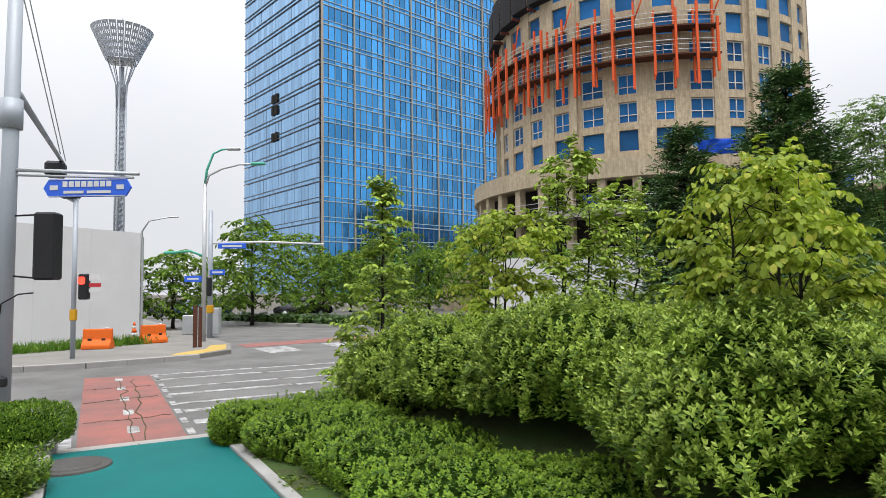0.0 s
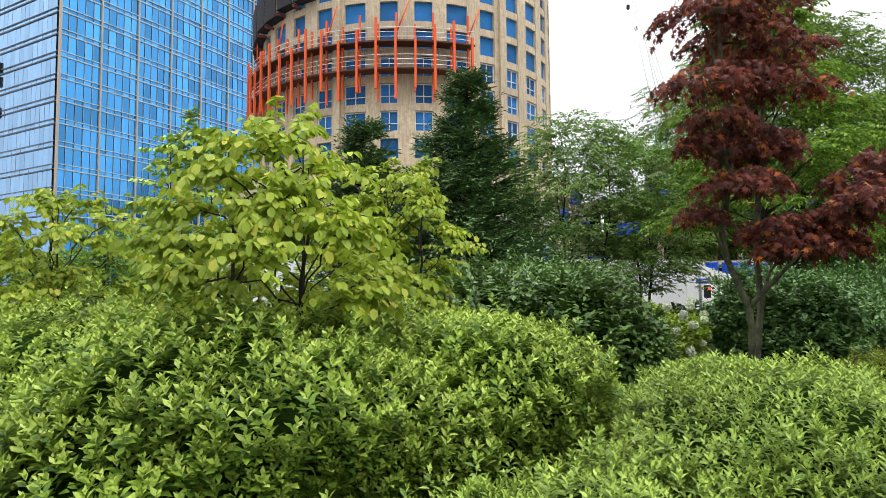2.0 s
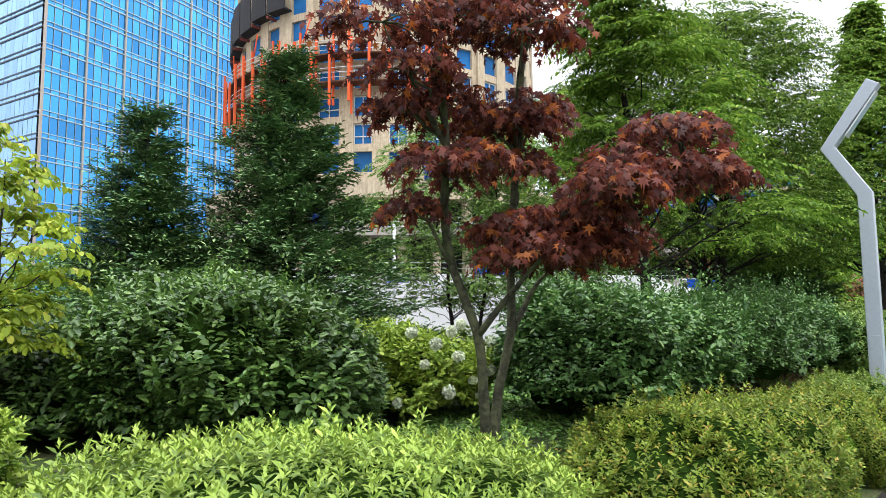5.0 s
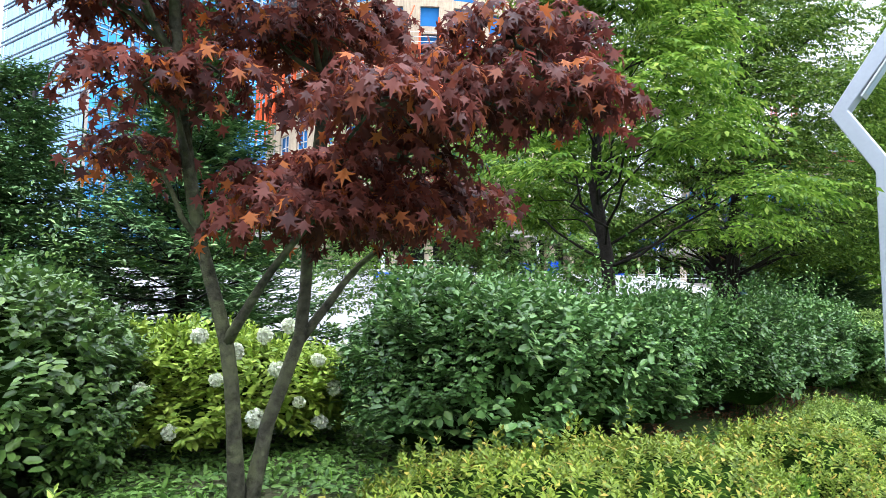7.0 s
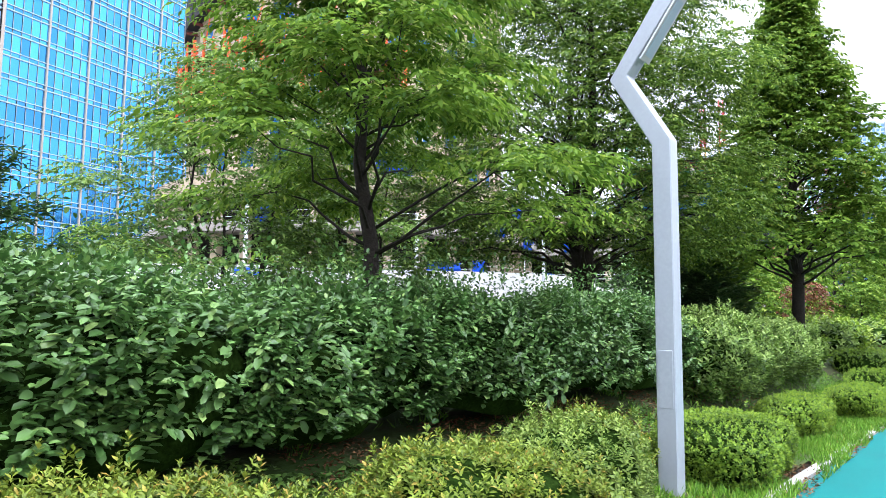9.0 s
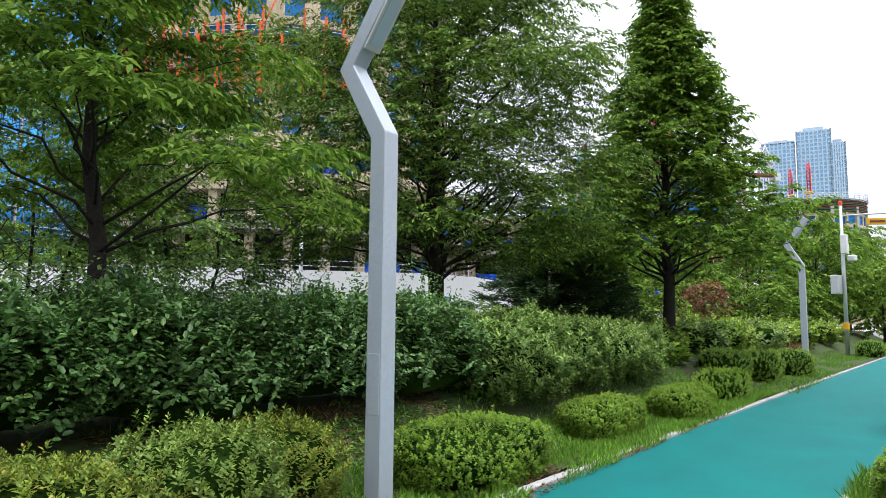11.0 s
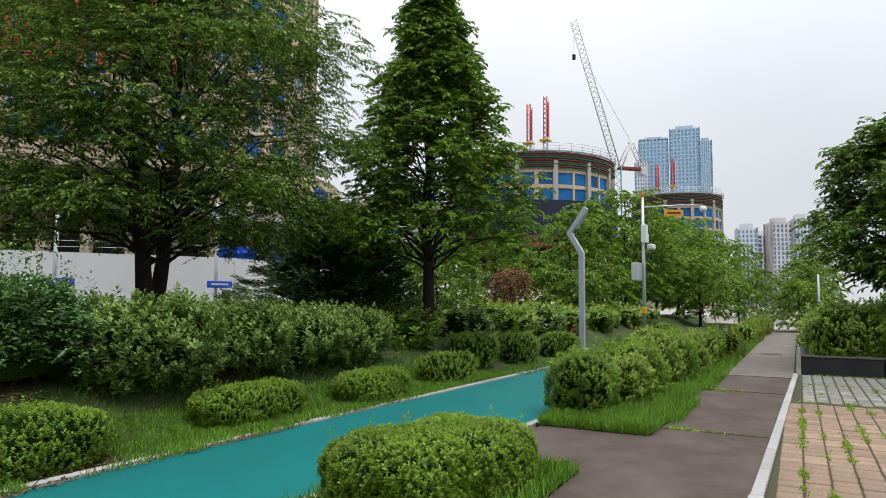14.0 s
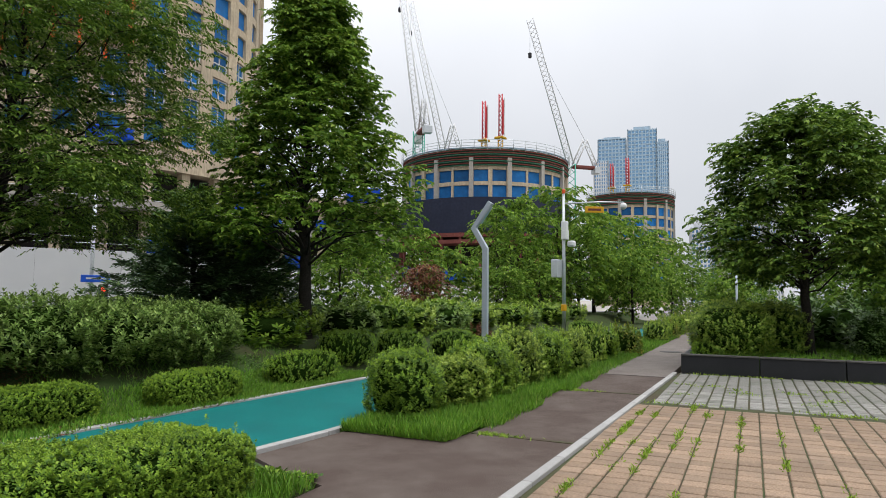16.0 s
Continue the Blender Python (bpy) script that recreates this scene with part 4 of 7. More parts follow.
def crane(label, base, foot, tip, mast_m):
    """A luffing tower crane: mast, cab, jib, A-frame and stay."""
    t = tagged(empty("tower_crane"), label, "crane")
    runs = []
    lattice(runs, base, (base[0], base[1], foot[2]), 2.2, 14, 0.13)
    tubes("mast", runs, mast_m, t, k=4)
    runs = []
    lattice(runs, foot, tip, 1.6, 30, 0.11)
    tubes("jib", runs, M_WHITE, t, k=4)
    f, q = Vector(foot), Vector(tip)
    side = Vector((q.x - f.x, q.y - f.y, 0)).normalized()
    peak = f - side * 4 + Vector((0, 0, 6.5))
    runs = []
    lattice(runs, f - side * 1, peak, 1.0, 6, 0.1)
    lattice(runs, f - side * 7, peak, 1.0, 6, 0.1)
    tubes("a_frame", runs, M_WHITE, t, k=4)
    tubes("stay", [([peak, f.lerp(q, 0.75)], 0.05), ([q, q - Vector((0, 0, 8.5))], 0.04)], M_GALV, t, k=4)
    bm = boxed((6, 1.8, 0.7), f - side * 3.5 - Vector((0, 0, 0.8)), math.atan2(side.y, side.x), 0.1)
    part("machine_deck", bm, M_RUST, t)
    part("counterweight", boxed((1.5, 2.0, 1.7), f - side * 7 - Vector((0, 0, 1.9)), math.atan2(side.y, side.x), 0.1), M_GALV, t)
    part("cab", boxed((1.8, 1.5, 2.0), f + side * 1.2 - Vector((0, 0, 2.4)), math.atan2(side.y, side.x), 0.15), M_WHITE, t)
    part("hook", boxed((0.8, 0.8, 1.4), q - Vector((0, 0, 9.8)), 0, 0.2), M_SCREEN, t)


def pump(at, h, label):
    t = tagged(empty("placing_boom"), label, "boom")
    runs = []
    lattice(runs, at, (at[0], at[1], at[2] + h * 0.35), 1.0, 5, 0.12)
    tubes("pedestal", runs, M_YELLOW, t, k=4)
    part("collar", boxed((2.2, 2.2, 0.5), (at[0], at[1], at[2] + h * 0.33), 0.4, 0.1), M_YELLOW, t)
    runs = []
    lattice(runs, (at[0], at[1], at[2] + h * 0.36), (at[0], at[1], at[2] + h * 0.98), 0.75, 9, 0.11)
    tubes("folded_boom", runs, M_RED, t, k=4)
    part("boom_arm", boxed((0.42, 0.42, h * 0.5), (at[0] + 0.5, at[1] - 0.2, at[2] + h * 0.4), 0.4, 0.08), M_RED, t)
    part("boom_pipe", boxed((0.2, 0.2, h * 0.56), (at[0] + 0.95, at[1] - 0.2, at[2] + h * 0.38), 0.4, 0.05), M_WHITE, t)
crane("white luffing tower crane with a red deck", (99.8, 125.6, 20), (99.9, 125.6, 39.9), (107.3, 147.0, 88), M_GREEN)
crane("white luffing tower crane behind the shell", (119.2, 142.6, 20), (119.2, 142.6, 41), (119.6, 160.5, 89), M_WHITE)
crane("white luffing tower crane beside the shell", (137.2, 113.4, 10), (137.2, 113.4, 35.2), (126.7, 117.0, 70.9), M_GREEN)
pump((111.9, 116.7, 33), 14.6, "red concrete placing boom folded upright")
pump((114.8, 114.2, 33), 16.3, "red concrete placing boom folded upright")
pump((182.3, 137.9, 33), 12.5, "far red concrete placing boom")
pump((185.3, 134.2, 33), 14.2, "far red concrete placing boom")


def high_rise(name, label, cx, cy, w, d, h, turn, glass, wall_m, bays, fh=3.2):
    """A far tower: floor bands and piers over set-back glass."""
    t = tagged(empty(name), label, "building")
    part("glass", boxed((w - 0.6, d - 0.6, h - 0.5), (cx, cy, -0.1), turn), glass, t)
    for f in range(int(h / fh) + 1):
        part("floor_band", boxed((w, d, fh * 0.34), (cx, cy, f * fh), turn), wall_m, t)
    rot = Matrix.Rotation(turn, 4, "Z")
    for i in range(bays + 1):
        for sx, sy in ((-w / 2 + w * i / bays, -d / 2), (-w / 2 + w * i / bays, d / 2), (-w / 2, -d / 2 + d * i / bays), (w / 2, -d / 2 + d * i / bays)):
            p = Vector((cx, cy, 0)) + rot @ Vector((sx, sy, 0))
            part("pier", boxed((0.9, 0.9, h), p, turn), wall_m, t)
    part("roof", boxed((w * 0.6, d * 0.6, 3.5), (cx, cy, h - 0.4), turn), wall_m, t)
    return t


TT = math.atan2(354.4 - 385, 501.4 - 477.5)
high_rise("high_rise", "far blue-glass high-rise, its tallest shaft", 499, 366, 24, 24, 152, TT, M_FARG, M_PALE, 8)
high_rise("high_rise", "far blue-glass high-rise, its lower shaft", 483, 386, 24, 22, 144, TT, M_FARG, M_PALE, 8)
high_rise("high_rise", "far pale high-rise shaft with ribbed walls", 474, 391, 12, 20, 124, TT, M_FARG, M_APT, 6)
high_rise("high_rise", "far blue-glass high-rise, a side shaft", 508, 352, 10, 22, 140, TT, M_FARG, M_PALE, 6)
for k, (x, y, w, h, m_) in enumerate(((419, 259, 12, 51, M_APT), (429, 243, 12, 54, M_APT2), (438, 250, 9, 54, M_APT), (458, 276, 16, 50, M_APT), (446, 238, 10, 57, M_APT), (452, 228, 9, 60, M_APT), (470, 262, 10, 55, M_APT2))):
    high_rise("apartment_block", "far pale apartment slab", x, y, w, 14, h, TT + 0.2 * (k % 2), M_FARG, m_, 5, 2.9)

# ---- shrubs ----


def dome_points(n, rx, ry, h, boxy, seed, low=-0.35, inward=0.28, lump=0.12, most=0.2):
    """Points over a lumpy dome and their outward directions; the dome's middle is the origin, its foot at -0.45 h."""
    r = np.random.default_rng(seed)
    d = unit(r.normal(size=(n * 3, 3)))
    d = d[d[:, 2] > low][:n]
    s = (np.abs(d) ** boxy).sum(axis=1) ** (-1 / boxy)
    p = d * s[:, None]
    nrm = unit(np.sign(p) * np.abs(p) ** (boxy - 1) / np.array([rx, ry, h * 0.6]))
    p = p * np.array([rx, ry, h * 0.58])
    f = lumps(seed + 1, 0.55 * min(rx, ry) + 0.12)
    p = p * (1 + lump * f(p))[:, None]
    p -= nrm * (r.random(n)[: len(p), None] ** 2 * min(most, inward * min(rx, ry, h)))
    return p, nrm, r


def shrub_meshes(style, n0, rx, ry, h, boxy, seed, L, W, low=-0.35, lump=0.12, name="foliage", leaf=LEAF, shoots=0, more=1.7, rough=1.15):
    """A shrub's leaves and its inner shade as a dark shell, about its middle."""
    n = int(n0 * more)
    if style == "whorl":
        m = n // 15
        tips, nrm, r = dome_points(m, rx, ry, h, boxy, seed, low, 0.3, lump, 2.4 * L)
        m = len(tips)
        tips = tips + nrm * (rough * L * lumps(seed + 3, 3.4 * L)(tips))[:, None]
        axis = unit(nrm * 0.42 + np.array([0, 0, 0.9]) + r.normal(size=(m, 3)) * 0.2)
        stray = (r.random(m) < (0.12 if rough > 0.6 else 0.015))[:, None]
        tips = tips + axis * stray * r.random((m, 1)) * 0.14
        a1 = unit(np.cross(axis, r.normal(size=(m, 3))))
        a2 = np.cross(axis, a1)
        P, D, N, LL = [], [], [], []
        for j in range(11):
            ang = j * 2.4 + r.random(m) * 0.5
            ring = a1 * np.cos(ang)[:, None] + a2 * np.sin(ang)[:, None]
            open_ = 0.35 + 0.75 * j / 10
            D.append(unit(axis * (1.25 - open_) + ring * open_))
            P.append(tips - axis * (0.2 * L * j))
            N.append(axis)
            LL.append(L * (0.55 + 0.6 * min(1, j / 4)) * (0.8 + 0.4 * r.random(m)))
        P, D, N, LL = map(np.concatenate, (P, D, N, LL))
        mesh = leaf_mesh(name, leaf, P, D, N, LL, LL * W / L)
        k = len(leaf[1])
        mesh.polygons.foreach_set("material_index", (np.arange(len(P) * k) < 5 * m * k).astype(np.int32))
    elif style == "fine":
        P, nrm, r = dome_points(n, rx, ry, h, boxy, seed, low, 0.24, lump, 1.6 * L)
        k = len(P)
        P = P + nrm * (1.1 * L * lumps(seed + 3, 3.5 * L)(P))[:, None]
        D = unit(nrm * 0.7 + np.array([0, 0, 0.45]) + r.normal(size=(k, 3)) * 0.5)
        N = unit(nrm + r.normal(size=(k, 3)) * 0.6)
        LL = L * (0.6 + 0.7 * r.random(k))
        mesh = leaf_mesh(name, leaf, P, D, N, LL, LL * W / L)
    else:
        m = n // 13
        tips, nrm, r = dome_points(m, rx, ry, h, boxy, seed, low, 0.3, lump, 2.2 * L)
        m = len(tips)
        tips = tips + nrm * (0.9 * L * lumps(seed + 3, 3.0 * L)(tips))[:, None]
        axis = unit(nrm * 0.75 + np.array([0, 0, 0.35]) + r.normal(size=(m, 3)) * 0.3)
        right = unit(np.cross(axis, np.array([0, 0, 1.0])) + 1e-6 + r.normal(size=(m, 3)) * 0.25)
        P, D, N, LL = [], [], [], []
        for j in range(9):
            s_ = 0.0 if j == 0 else (0.9 if j % 2 else -0.9)
            P.append(tips - axis * (0.3 * L * j) + np.array([0, 0, -0.004]) * j)
            D.append(unit(axis * (0.55 if j else 1.0) + right * s_ + np.array([0, 0, -0.28]) + r.normal(size=(m, 3)) * 0.22))
            N.append(unit(nrm * 0.35 + np.array([0, 0, 0.9]) + r.normal(size=(m, 3)) * 0.26))
            LL.append(L * (0.55 + 0.5 * min(1, j / 3)) * (0.75 + 0.5 * r.random(m)))
        P, D, N, LL = map(np.concatenate, (P, D, N, LL))
        if shoots:
            top, tn, _ = dome_points(shoots * 3, rx, ry, h, boxy, seed + 5, 0.3, 0.02, lump)
            for q in range(10):
                sw = r.normal(size=top.shape) * 0.02
                P = np.concatenate([P, top + np.array([0, 0, 1]) * 0.03 * q + sw * q * 0.2])
                D = np.concatenate([D, unit(r.normal(size=top.shape) + np.array([0, 0, 0.7]))])
                N = np.concatenate([N, np.tile([0.1, 0, 1.0], (len(top), 1))])
                LL = np.concatenate([LL, np.full(len(top), L * 0.6)])
        mesh = leaf_mesh(name, leaf, P, D, N, LL, LL * W / L)
    # closed dark shell, painted as the shade behind the leaves
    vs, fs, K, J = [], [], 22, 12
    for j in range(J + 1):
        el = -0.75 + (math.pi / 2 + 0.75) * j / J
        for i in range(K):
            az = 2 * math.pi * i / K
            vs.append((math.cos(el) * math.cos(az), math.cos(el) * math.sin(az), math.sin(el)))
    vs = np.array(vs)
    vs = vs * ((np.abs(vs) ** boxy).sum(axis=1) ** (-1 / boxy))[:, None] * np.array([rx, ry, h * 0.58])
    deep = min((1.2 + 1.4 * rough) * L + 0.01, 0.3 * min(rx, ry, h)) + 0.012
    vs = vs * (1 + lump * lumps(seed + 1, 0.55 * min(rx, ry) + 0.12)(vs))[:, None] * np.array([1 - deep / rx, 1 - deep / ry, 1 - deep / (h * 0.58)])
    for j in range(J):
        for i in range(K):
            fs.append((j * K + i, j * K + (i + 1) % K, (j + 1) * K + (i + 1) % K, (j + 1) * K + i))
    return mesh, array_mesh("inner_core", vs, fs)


STEM_CACHE = {}


def stem_mesh(spread, h, seed):
    r = np.random.default_rng(seed)
    bm = bmesh.new()
    for k in range(9):
        a, s = r.uniform(0, 6.28), r.uniform(0.1, 0.75) * spread
        p = [(math.cos(a) * s * f, math.sin(a) * s * f, h * f ** 0.8) for f in (0.25, 0.5, 0.8, 1.0)]
        vs, fs = tube_arrays(p, [0.02, 0.016, 0.011, 0.006], 5)
        bv = [bm.verts.new(v) for v in vs]
        for f in fs:
            bm.faces.new([bv[i] for i in dict.fromkeys(f)])
    mesh = bpy.data.meshes.new("stem")
    bm.to_mesh(mesh)
    bm.free()
    mesh.materials.append(M_DBARK)
    return mesh


def shrub(name, label, x, y, rx, ry, top, turn, style, n, L, W, leaf_m, boxy=2.3, seed=1, low=-0.35, lump=0.12, foot=None, group="", cat="shrub", leaf=SIMPLE, shoots=0, young=None, rough=1.15):
    """A shrub with its foot on the bed and its crown reaching the height 'top'."""
    z0 = rise(x, y) if foot is None else foot
    h = top - z0
    t = tagged(empty(name, (x, y, z0), radians(turn)), label, cat, group)
    lm, cm = shrub_meshes(style, n, rx, ry, h, boxy, seed, L, W, low, lump, leaf=leaf, shoots=shoots, rough=rough)
    f = place("foliage", lm, leaf_m, t)
    lm.materials.append(young or leaf_m)
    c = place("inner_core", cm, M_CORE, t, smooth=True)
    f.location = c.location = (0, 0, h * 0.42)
    place("stem", stem_mesh(min(rx, ry), h * 0.6, seed), None, t)
    return t


# fresh green whorled shrubs by the corner
for k, (x, y, rx, ry, top, turn, n) in enumerate(((-0.5, 8.45, 0.85, 0.75, 1.12, 30, 8000), (0.45, 7.1, 1.25, 0.95, 1.38, -50, 15000), (1.35, 5.75, 1.1, 1.0, 1.50, -40, 15000),
                                                  (2.15, 4.35, 1.15, 1.05, 1.47, 10, 20000), (3.25, 4.95, 1.05, 0.95, 1.46, 30, 16000), (1.95, 6.9, 1.2, 1.0, 1.45, 10, 9000))):
    shrub("evergreen_shrub", "dense fresh-green shrub with whorled shoot tips", x, y, rx, ry, top, turn, "whorl", int(n * 1.8) + 4000 * (k < 2), 0.044, 0.023, L_SHRUB, 2.6, 20 + k, low=-0.42, lump=0.14, group="corner shrubs", leaf=SIMPLE, young=L_YOUNG)
shrub("feathery_shrub", "rounded pale-green shrub with narrow upright leaves", 5.35, 4.3, 1.5, 0.95, 1.13, 27, "whorl", 40000, 0.044, 0.017, L_FEATHER, 2.3, 40, low=-0.7, lump=0.08, leaf=SIMPLE, young=L_YOUNGF)
for k, (x, y, rx, top) in enumerate(((2.75, 3.3, 0.62, 0.82), (3.75, 3.55, 0.8, 0.84))):
    shrub("feathery_shrub", "low pale-green shrub beside the path", x, y, rx, 0.5, top, 25, "whorl", 13000, 0.044, 0.017, L_FEATHER, 2.3, 41 + k, low=-0.7, lump=0.1, young=L_YOUNGF)
# trimmed low hedge by the crossing
for k, (x, y, rx, ry, top, turn) in enumerate(((-2.15, 7.6, 0.5, 0.4, 0.42, 29), (-1.2, 6.95, 0.85, 0.72, 0.43, -40), (-0.4, 5.95, 0.9, 0.78, 0.43, -55), (0.2, 4.9, 0.85, 0.7, 0.41, -30), (1.0, 4.65, 0.78, 0.55, 0.42, 10), (-1.25, 7.9, 0.75, 0.6, 0.45, 10))):
    shrub("low_hedge", "low clipped bright-green hedge beside the kerb", x, y, rx, ry, top, turn, "whorl", 17000, 0.029, 0.02, L_BOX, 3.2, 50 + k, low=-0.7, lump=0.07, foot=0.02, group="clipped corner hedge", young=L_YOUNGB, rough=0.5)
shrub("round_bush", "small clipped round green bush by the crossing", -4.55, 6.95, 0.6, 0.5, 0.5, 0, "fine", 9000, 0.03, 0.014, L_BOX, 2.6, 60, foot=0.03)
shrub("round_bush", "pale green seedling bush by the kerb", -3.75, 5.35, 0.45, 0.6, 0.38, 20, "whorl", 5000, 0.05, 0.02, L_SHRUB, 2.3, 61, foot=0.03)
# dark viburnum, hydrangea
shrub("broadleaf_shrub", "large dark-green broadleaf shrub", 5.3, 7.25, 1.2, 1.05, 2.0, -25, "broad", 17000, 0.07, 0.044, L_DARK, 2.2, 70, low=-0.6, lump=0.2, shoots=14, leaf=LEAF)
shrub("broadleaf_shrub", "dark-green broadleaf shrub behind the corner", 3.9, 7.9, 0.9, 0.8, 1.6, 0, "broad", 6000, 0.08, 0.04, L_DARK, 2.2, 71, lump=0.16)
hyd = shrub("hydrangea", "yellow-green hydrangea with cream flower heads", 6.95, 7.75, 1.05, 0.62, 1.52, 20, "broad", 11000, 0.075, 0.042, L_HYDR, 2.2, 72, lump=0.16, leaf=LEAF)
for k, (x, y, z) in enumerate(((-0.82, -0.3, 0.62), (0.72, -0.4, 0.6), (0.25, -0.5, 0.78), (-0.15, -0.63, 0.62), (-0.5, -0.55, 0.15), (-0.25, -0.6, 0.45), (0.0, -0.62, 0.2), (0.15, -0.58, 0.5), (0.3, -0.6, 0.28), (0.45, -0.55, 0.55), (0.6, -0.5, 0.35), (-0.65, -0.45, 0.4), (0.05, -0.6, 0.72), (-0.35, -0.55, 0.72), (0.5, -0.5, 0.12))):
    r = np.random.default_rng(300 + k)
    d = unit(r.normal(size=(260, 3)))
    mesh = leaf_mesh("flower_head", LEAF, d * (r.uniform(0.026, 0.044) * (0.75 + 0.3 * r.random((260, 1)))) * np.array([1, 1, r.uniform(0.7, 1.25)]), unit(d + r.normal(size=d.shape) * 0.8), d, 0.026, 0.024)
    fl = place("flower_head", mesh, L_PETAL, hyd, "round cream flower head")
    fl.location = (x, y, z + 0.1)
# dark hedge along the bed, then a paler one
for k in range(5):
    p = uv(11.25 + 1.62 * k, 2.1 + 0.05 * (k % 2))
    shrub("hedge_shrub", "tall glossy dark-green hedge shrub with leggy stems", p.x, p.y, 1.1, 0.85, 1.86 - 0.05 * (k % 2), 29, "broad", 12500, 0.072, 0.046, L_HEDGE, 2.9, 80 + k, low=-0.26, lump=0.17, shoots=30, group="tall dark hedge", leaf=LEAF)
for k in range(4):
    p = uv(19.3 + 1.5 * k, 1.75 + 0.1 * (k % 2))
    shrub("hedge_shrub", "pale-tipped green hedge shrub", p.x, p.y, 1.05, 0.95, 1.66 - 0.05 * k, 29, "whorl", 11000, 0.07, 0.033, L_HEDGE2, 2.9, 90 + k, low=-0.6, lump=0.1, group="pale hedge", young=L_YOUNGH)
# azaleas in front of the hedge
for k, (x, y, rx, ry, top, turn, style, m_, n) in enumerate(((8.6, 5.68, 1.55, 0.78, 0.97, 27, "whorl", L_AZALEA, 22000), (10.05, 6.3, 0.42, 0.4, 0.66, 0, "fine", L_BOX, 7000), (11.0, 6.75, 0.9, 0.62, 0.84, 29, "whorl", L_AZALEA, 14000),
                                                             (11.95, 7.25, 0.62, 0.55, 0.86, 29, "whorl", L_FEATHER, 9000), (12.6, 8.0, 0.5, 0.4, 0.8, 29, "whorl", L_AZALEA, 5000))):
    shrub("azalea", "low yellow-green azalea bush" if m_ != L_BOX else "small bright-green clipped dome", x, y, rx, ry, top, turn, style, int(n * 1.5), 0.036 if style == "whorl" else 0.026, 0.018 if style == "whorl" else 0.014, m_, 2.6, 100 + k, low=-0.7, lump=0.14, group="azaleas before the hedge", rough=0.7)
# clipped mounds along the teal path
for k, (u, v, rx, ry, top) in enumerate(((16.95, 0.52, 0.88, 0.5, 0.56), (20.12, 0.56, 0.84, 0.36, 0.47), (22.45, 0.18, 0.66, 0.38, 0.48), (25.3, 0.35, 0.72, 0.42, 0.55), (27.6, 0.9, 0.6, 0.5, 0.85), (29.6, 0.6, 0.6, 0.5, 0.8), (32.2, 0.3, 0.7, 0.5, 0.7), (44.5, -0.6, 1.2, 0.5, 0.65))):
    p = uv(u, v)
    shrub("clipped_mound", "low clipped bright-green mound beside the path", p.x, p.y, rx * 1.1, ry * 1.15, top + 0.04, 29, "whorl", 22000 if k < 3 else 7000, 0.027 if k < 3 else 0.034, 0.018, L_BOX, 3.3, 120 + k, low=-0.7, lump=0.06, foot=min(0.15, rise(p.x, p.y)), group="clipped mounds", young=L_YOUNGB, rough=0.5)
for k, (u, v, rx, ry, top, n) in enumerate(((17.72, -3.3, 0.52, 0.52, 0.64, 10000), (18.58, -3.35, 0.72, 0.58, 0.60, 14000))):
    p = uv(u, v)
    shrub("clipped_mound", "clipped bright-green bush between the paths", p.x, p.y, rx, ry, top, 29, "whorl", int(n * 3.2), 0.025, 0.016, L_BOX, 3.2, 140 + k, low=-0.7, lump=0.07, foot=0.02, group="bushes between the paths", young=L_YOUNGB, rough=0.5)
for k, (u, v, rx, ry, top, n) in enumerate(((22.85, -3.15, 0.52, 0.5, 0.92, 9000), (24.0, -3.45, 0.5, 0.45, 0.8, 7000), (25.15, -3.35, 0.62, 0.55, 0.95, 8000), (26.5, -3.45, 0.72, 0.5, 1.08, 8000), (28.1, -3.6, 0.7, 0.45, 1.0, 7000), (29.7, -3.7, 0.7, 0.4, 0.95, 6000))):
    p = uv(u, v)
    shrub("verge_bush", "loose fresh-green bush on the strip between the paths", p.x, p.y, rx, ry, top, 29, "whorl", int(n * 1.1), 0.052 if k else 0.036, 0.028 if k else 0.02, L_SHRUB if k % 2 else L_BOX, 2.5, 150 + k, low=-0.7, lump=0.13, foot=0.02, group="bushes between the paths", young=L_YOUNG if k % 2 else L_YOUNGB)

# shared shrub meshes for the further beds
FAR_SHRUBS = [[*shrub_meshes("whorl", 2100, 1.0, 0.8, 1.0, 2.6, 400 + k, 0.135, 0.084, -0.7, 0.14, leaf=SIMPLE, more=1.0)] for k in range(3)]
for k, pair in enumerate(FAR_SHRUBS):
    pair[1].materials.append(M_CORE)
FAR_LEAF = {}


def far_shrub(x, y, s, h, label, m_, k, foot=None, turn=0.0):
    z0 = rise(x, y) if foot is None else foot
    t = tagged(empty("bed_shrub", (x, y, z0), turn), label, "shrub", "shrubs along the path")
    key = (k % 3, m_.name)
    if key not in FAR_LEAF:
        mesh = FAR_SHRUBS[k % 3][0].copy()
        mesh.materials.append(m_)
        mesh.materials.append({"trimmed_box_leaf": L_YOUNGB, "fresh_shrub_leaf": L_YOUNG, "hedge_leaf_pale": L_YOUNGH}.get(m_.name, m_))
        FAR_LEAF[key] = mesh
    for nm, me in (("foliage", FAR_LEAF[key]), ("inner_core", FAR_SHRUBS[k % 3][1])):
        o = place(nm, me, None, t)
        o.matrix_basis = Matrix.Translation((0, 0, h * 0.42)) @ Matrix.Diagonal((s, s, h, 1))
    return t


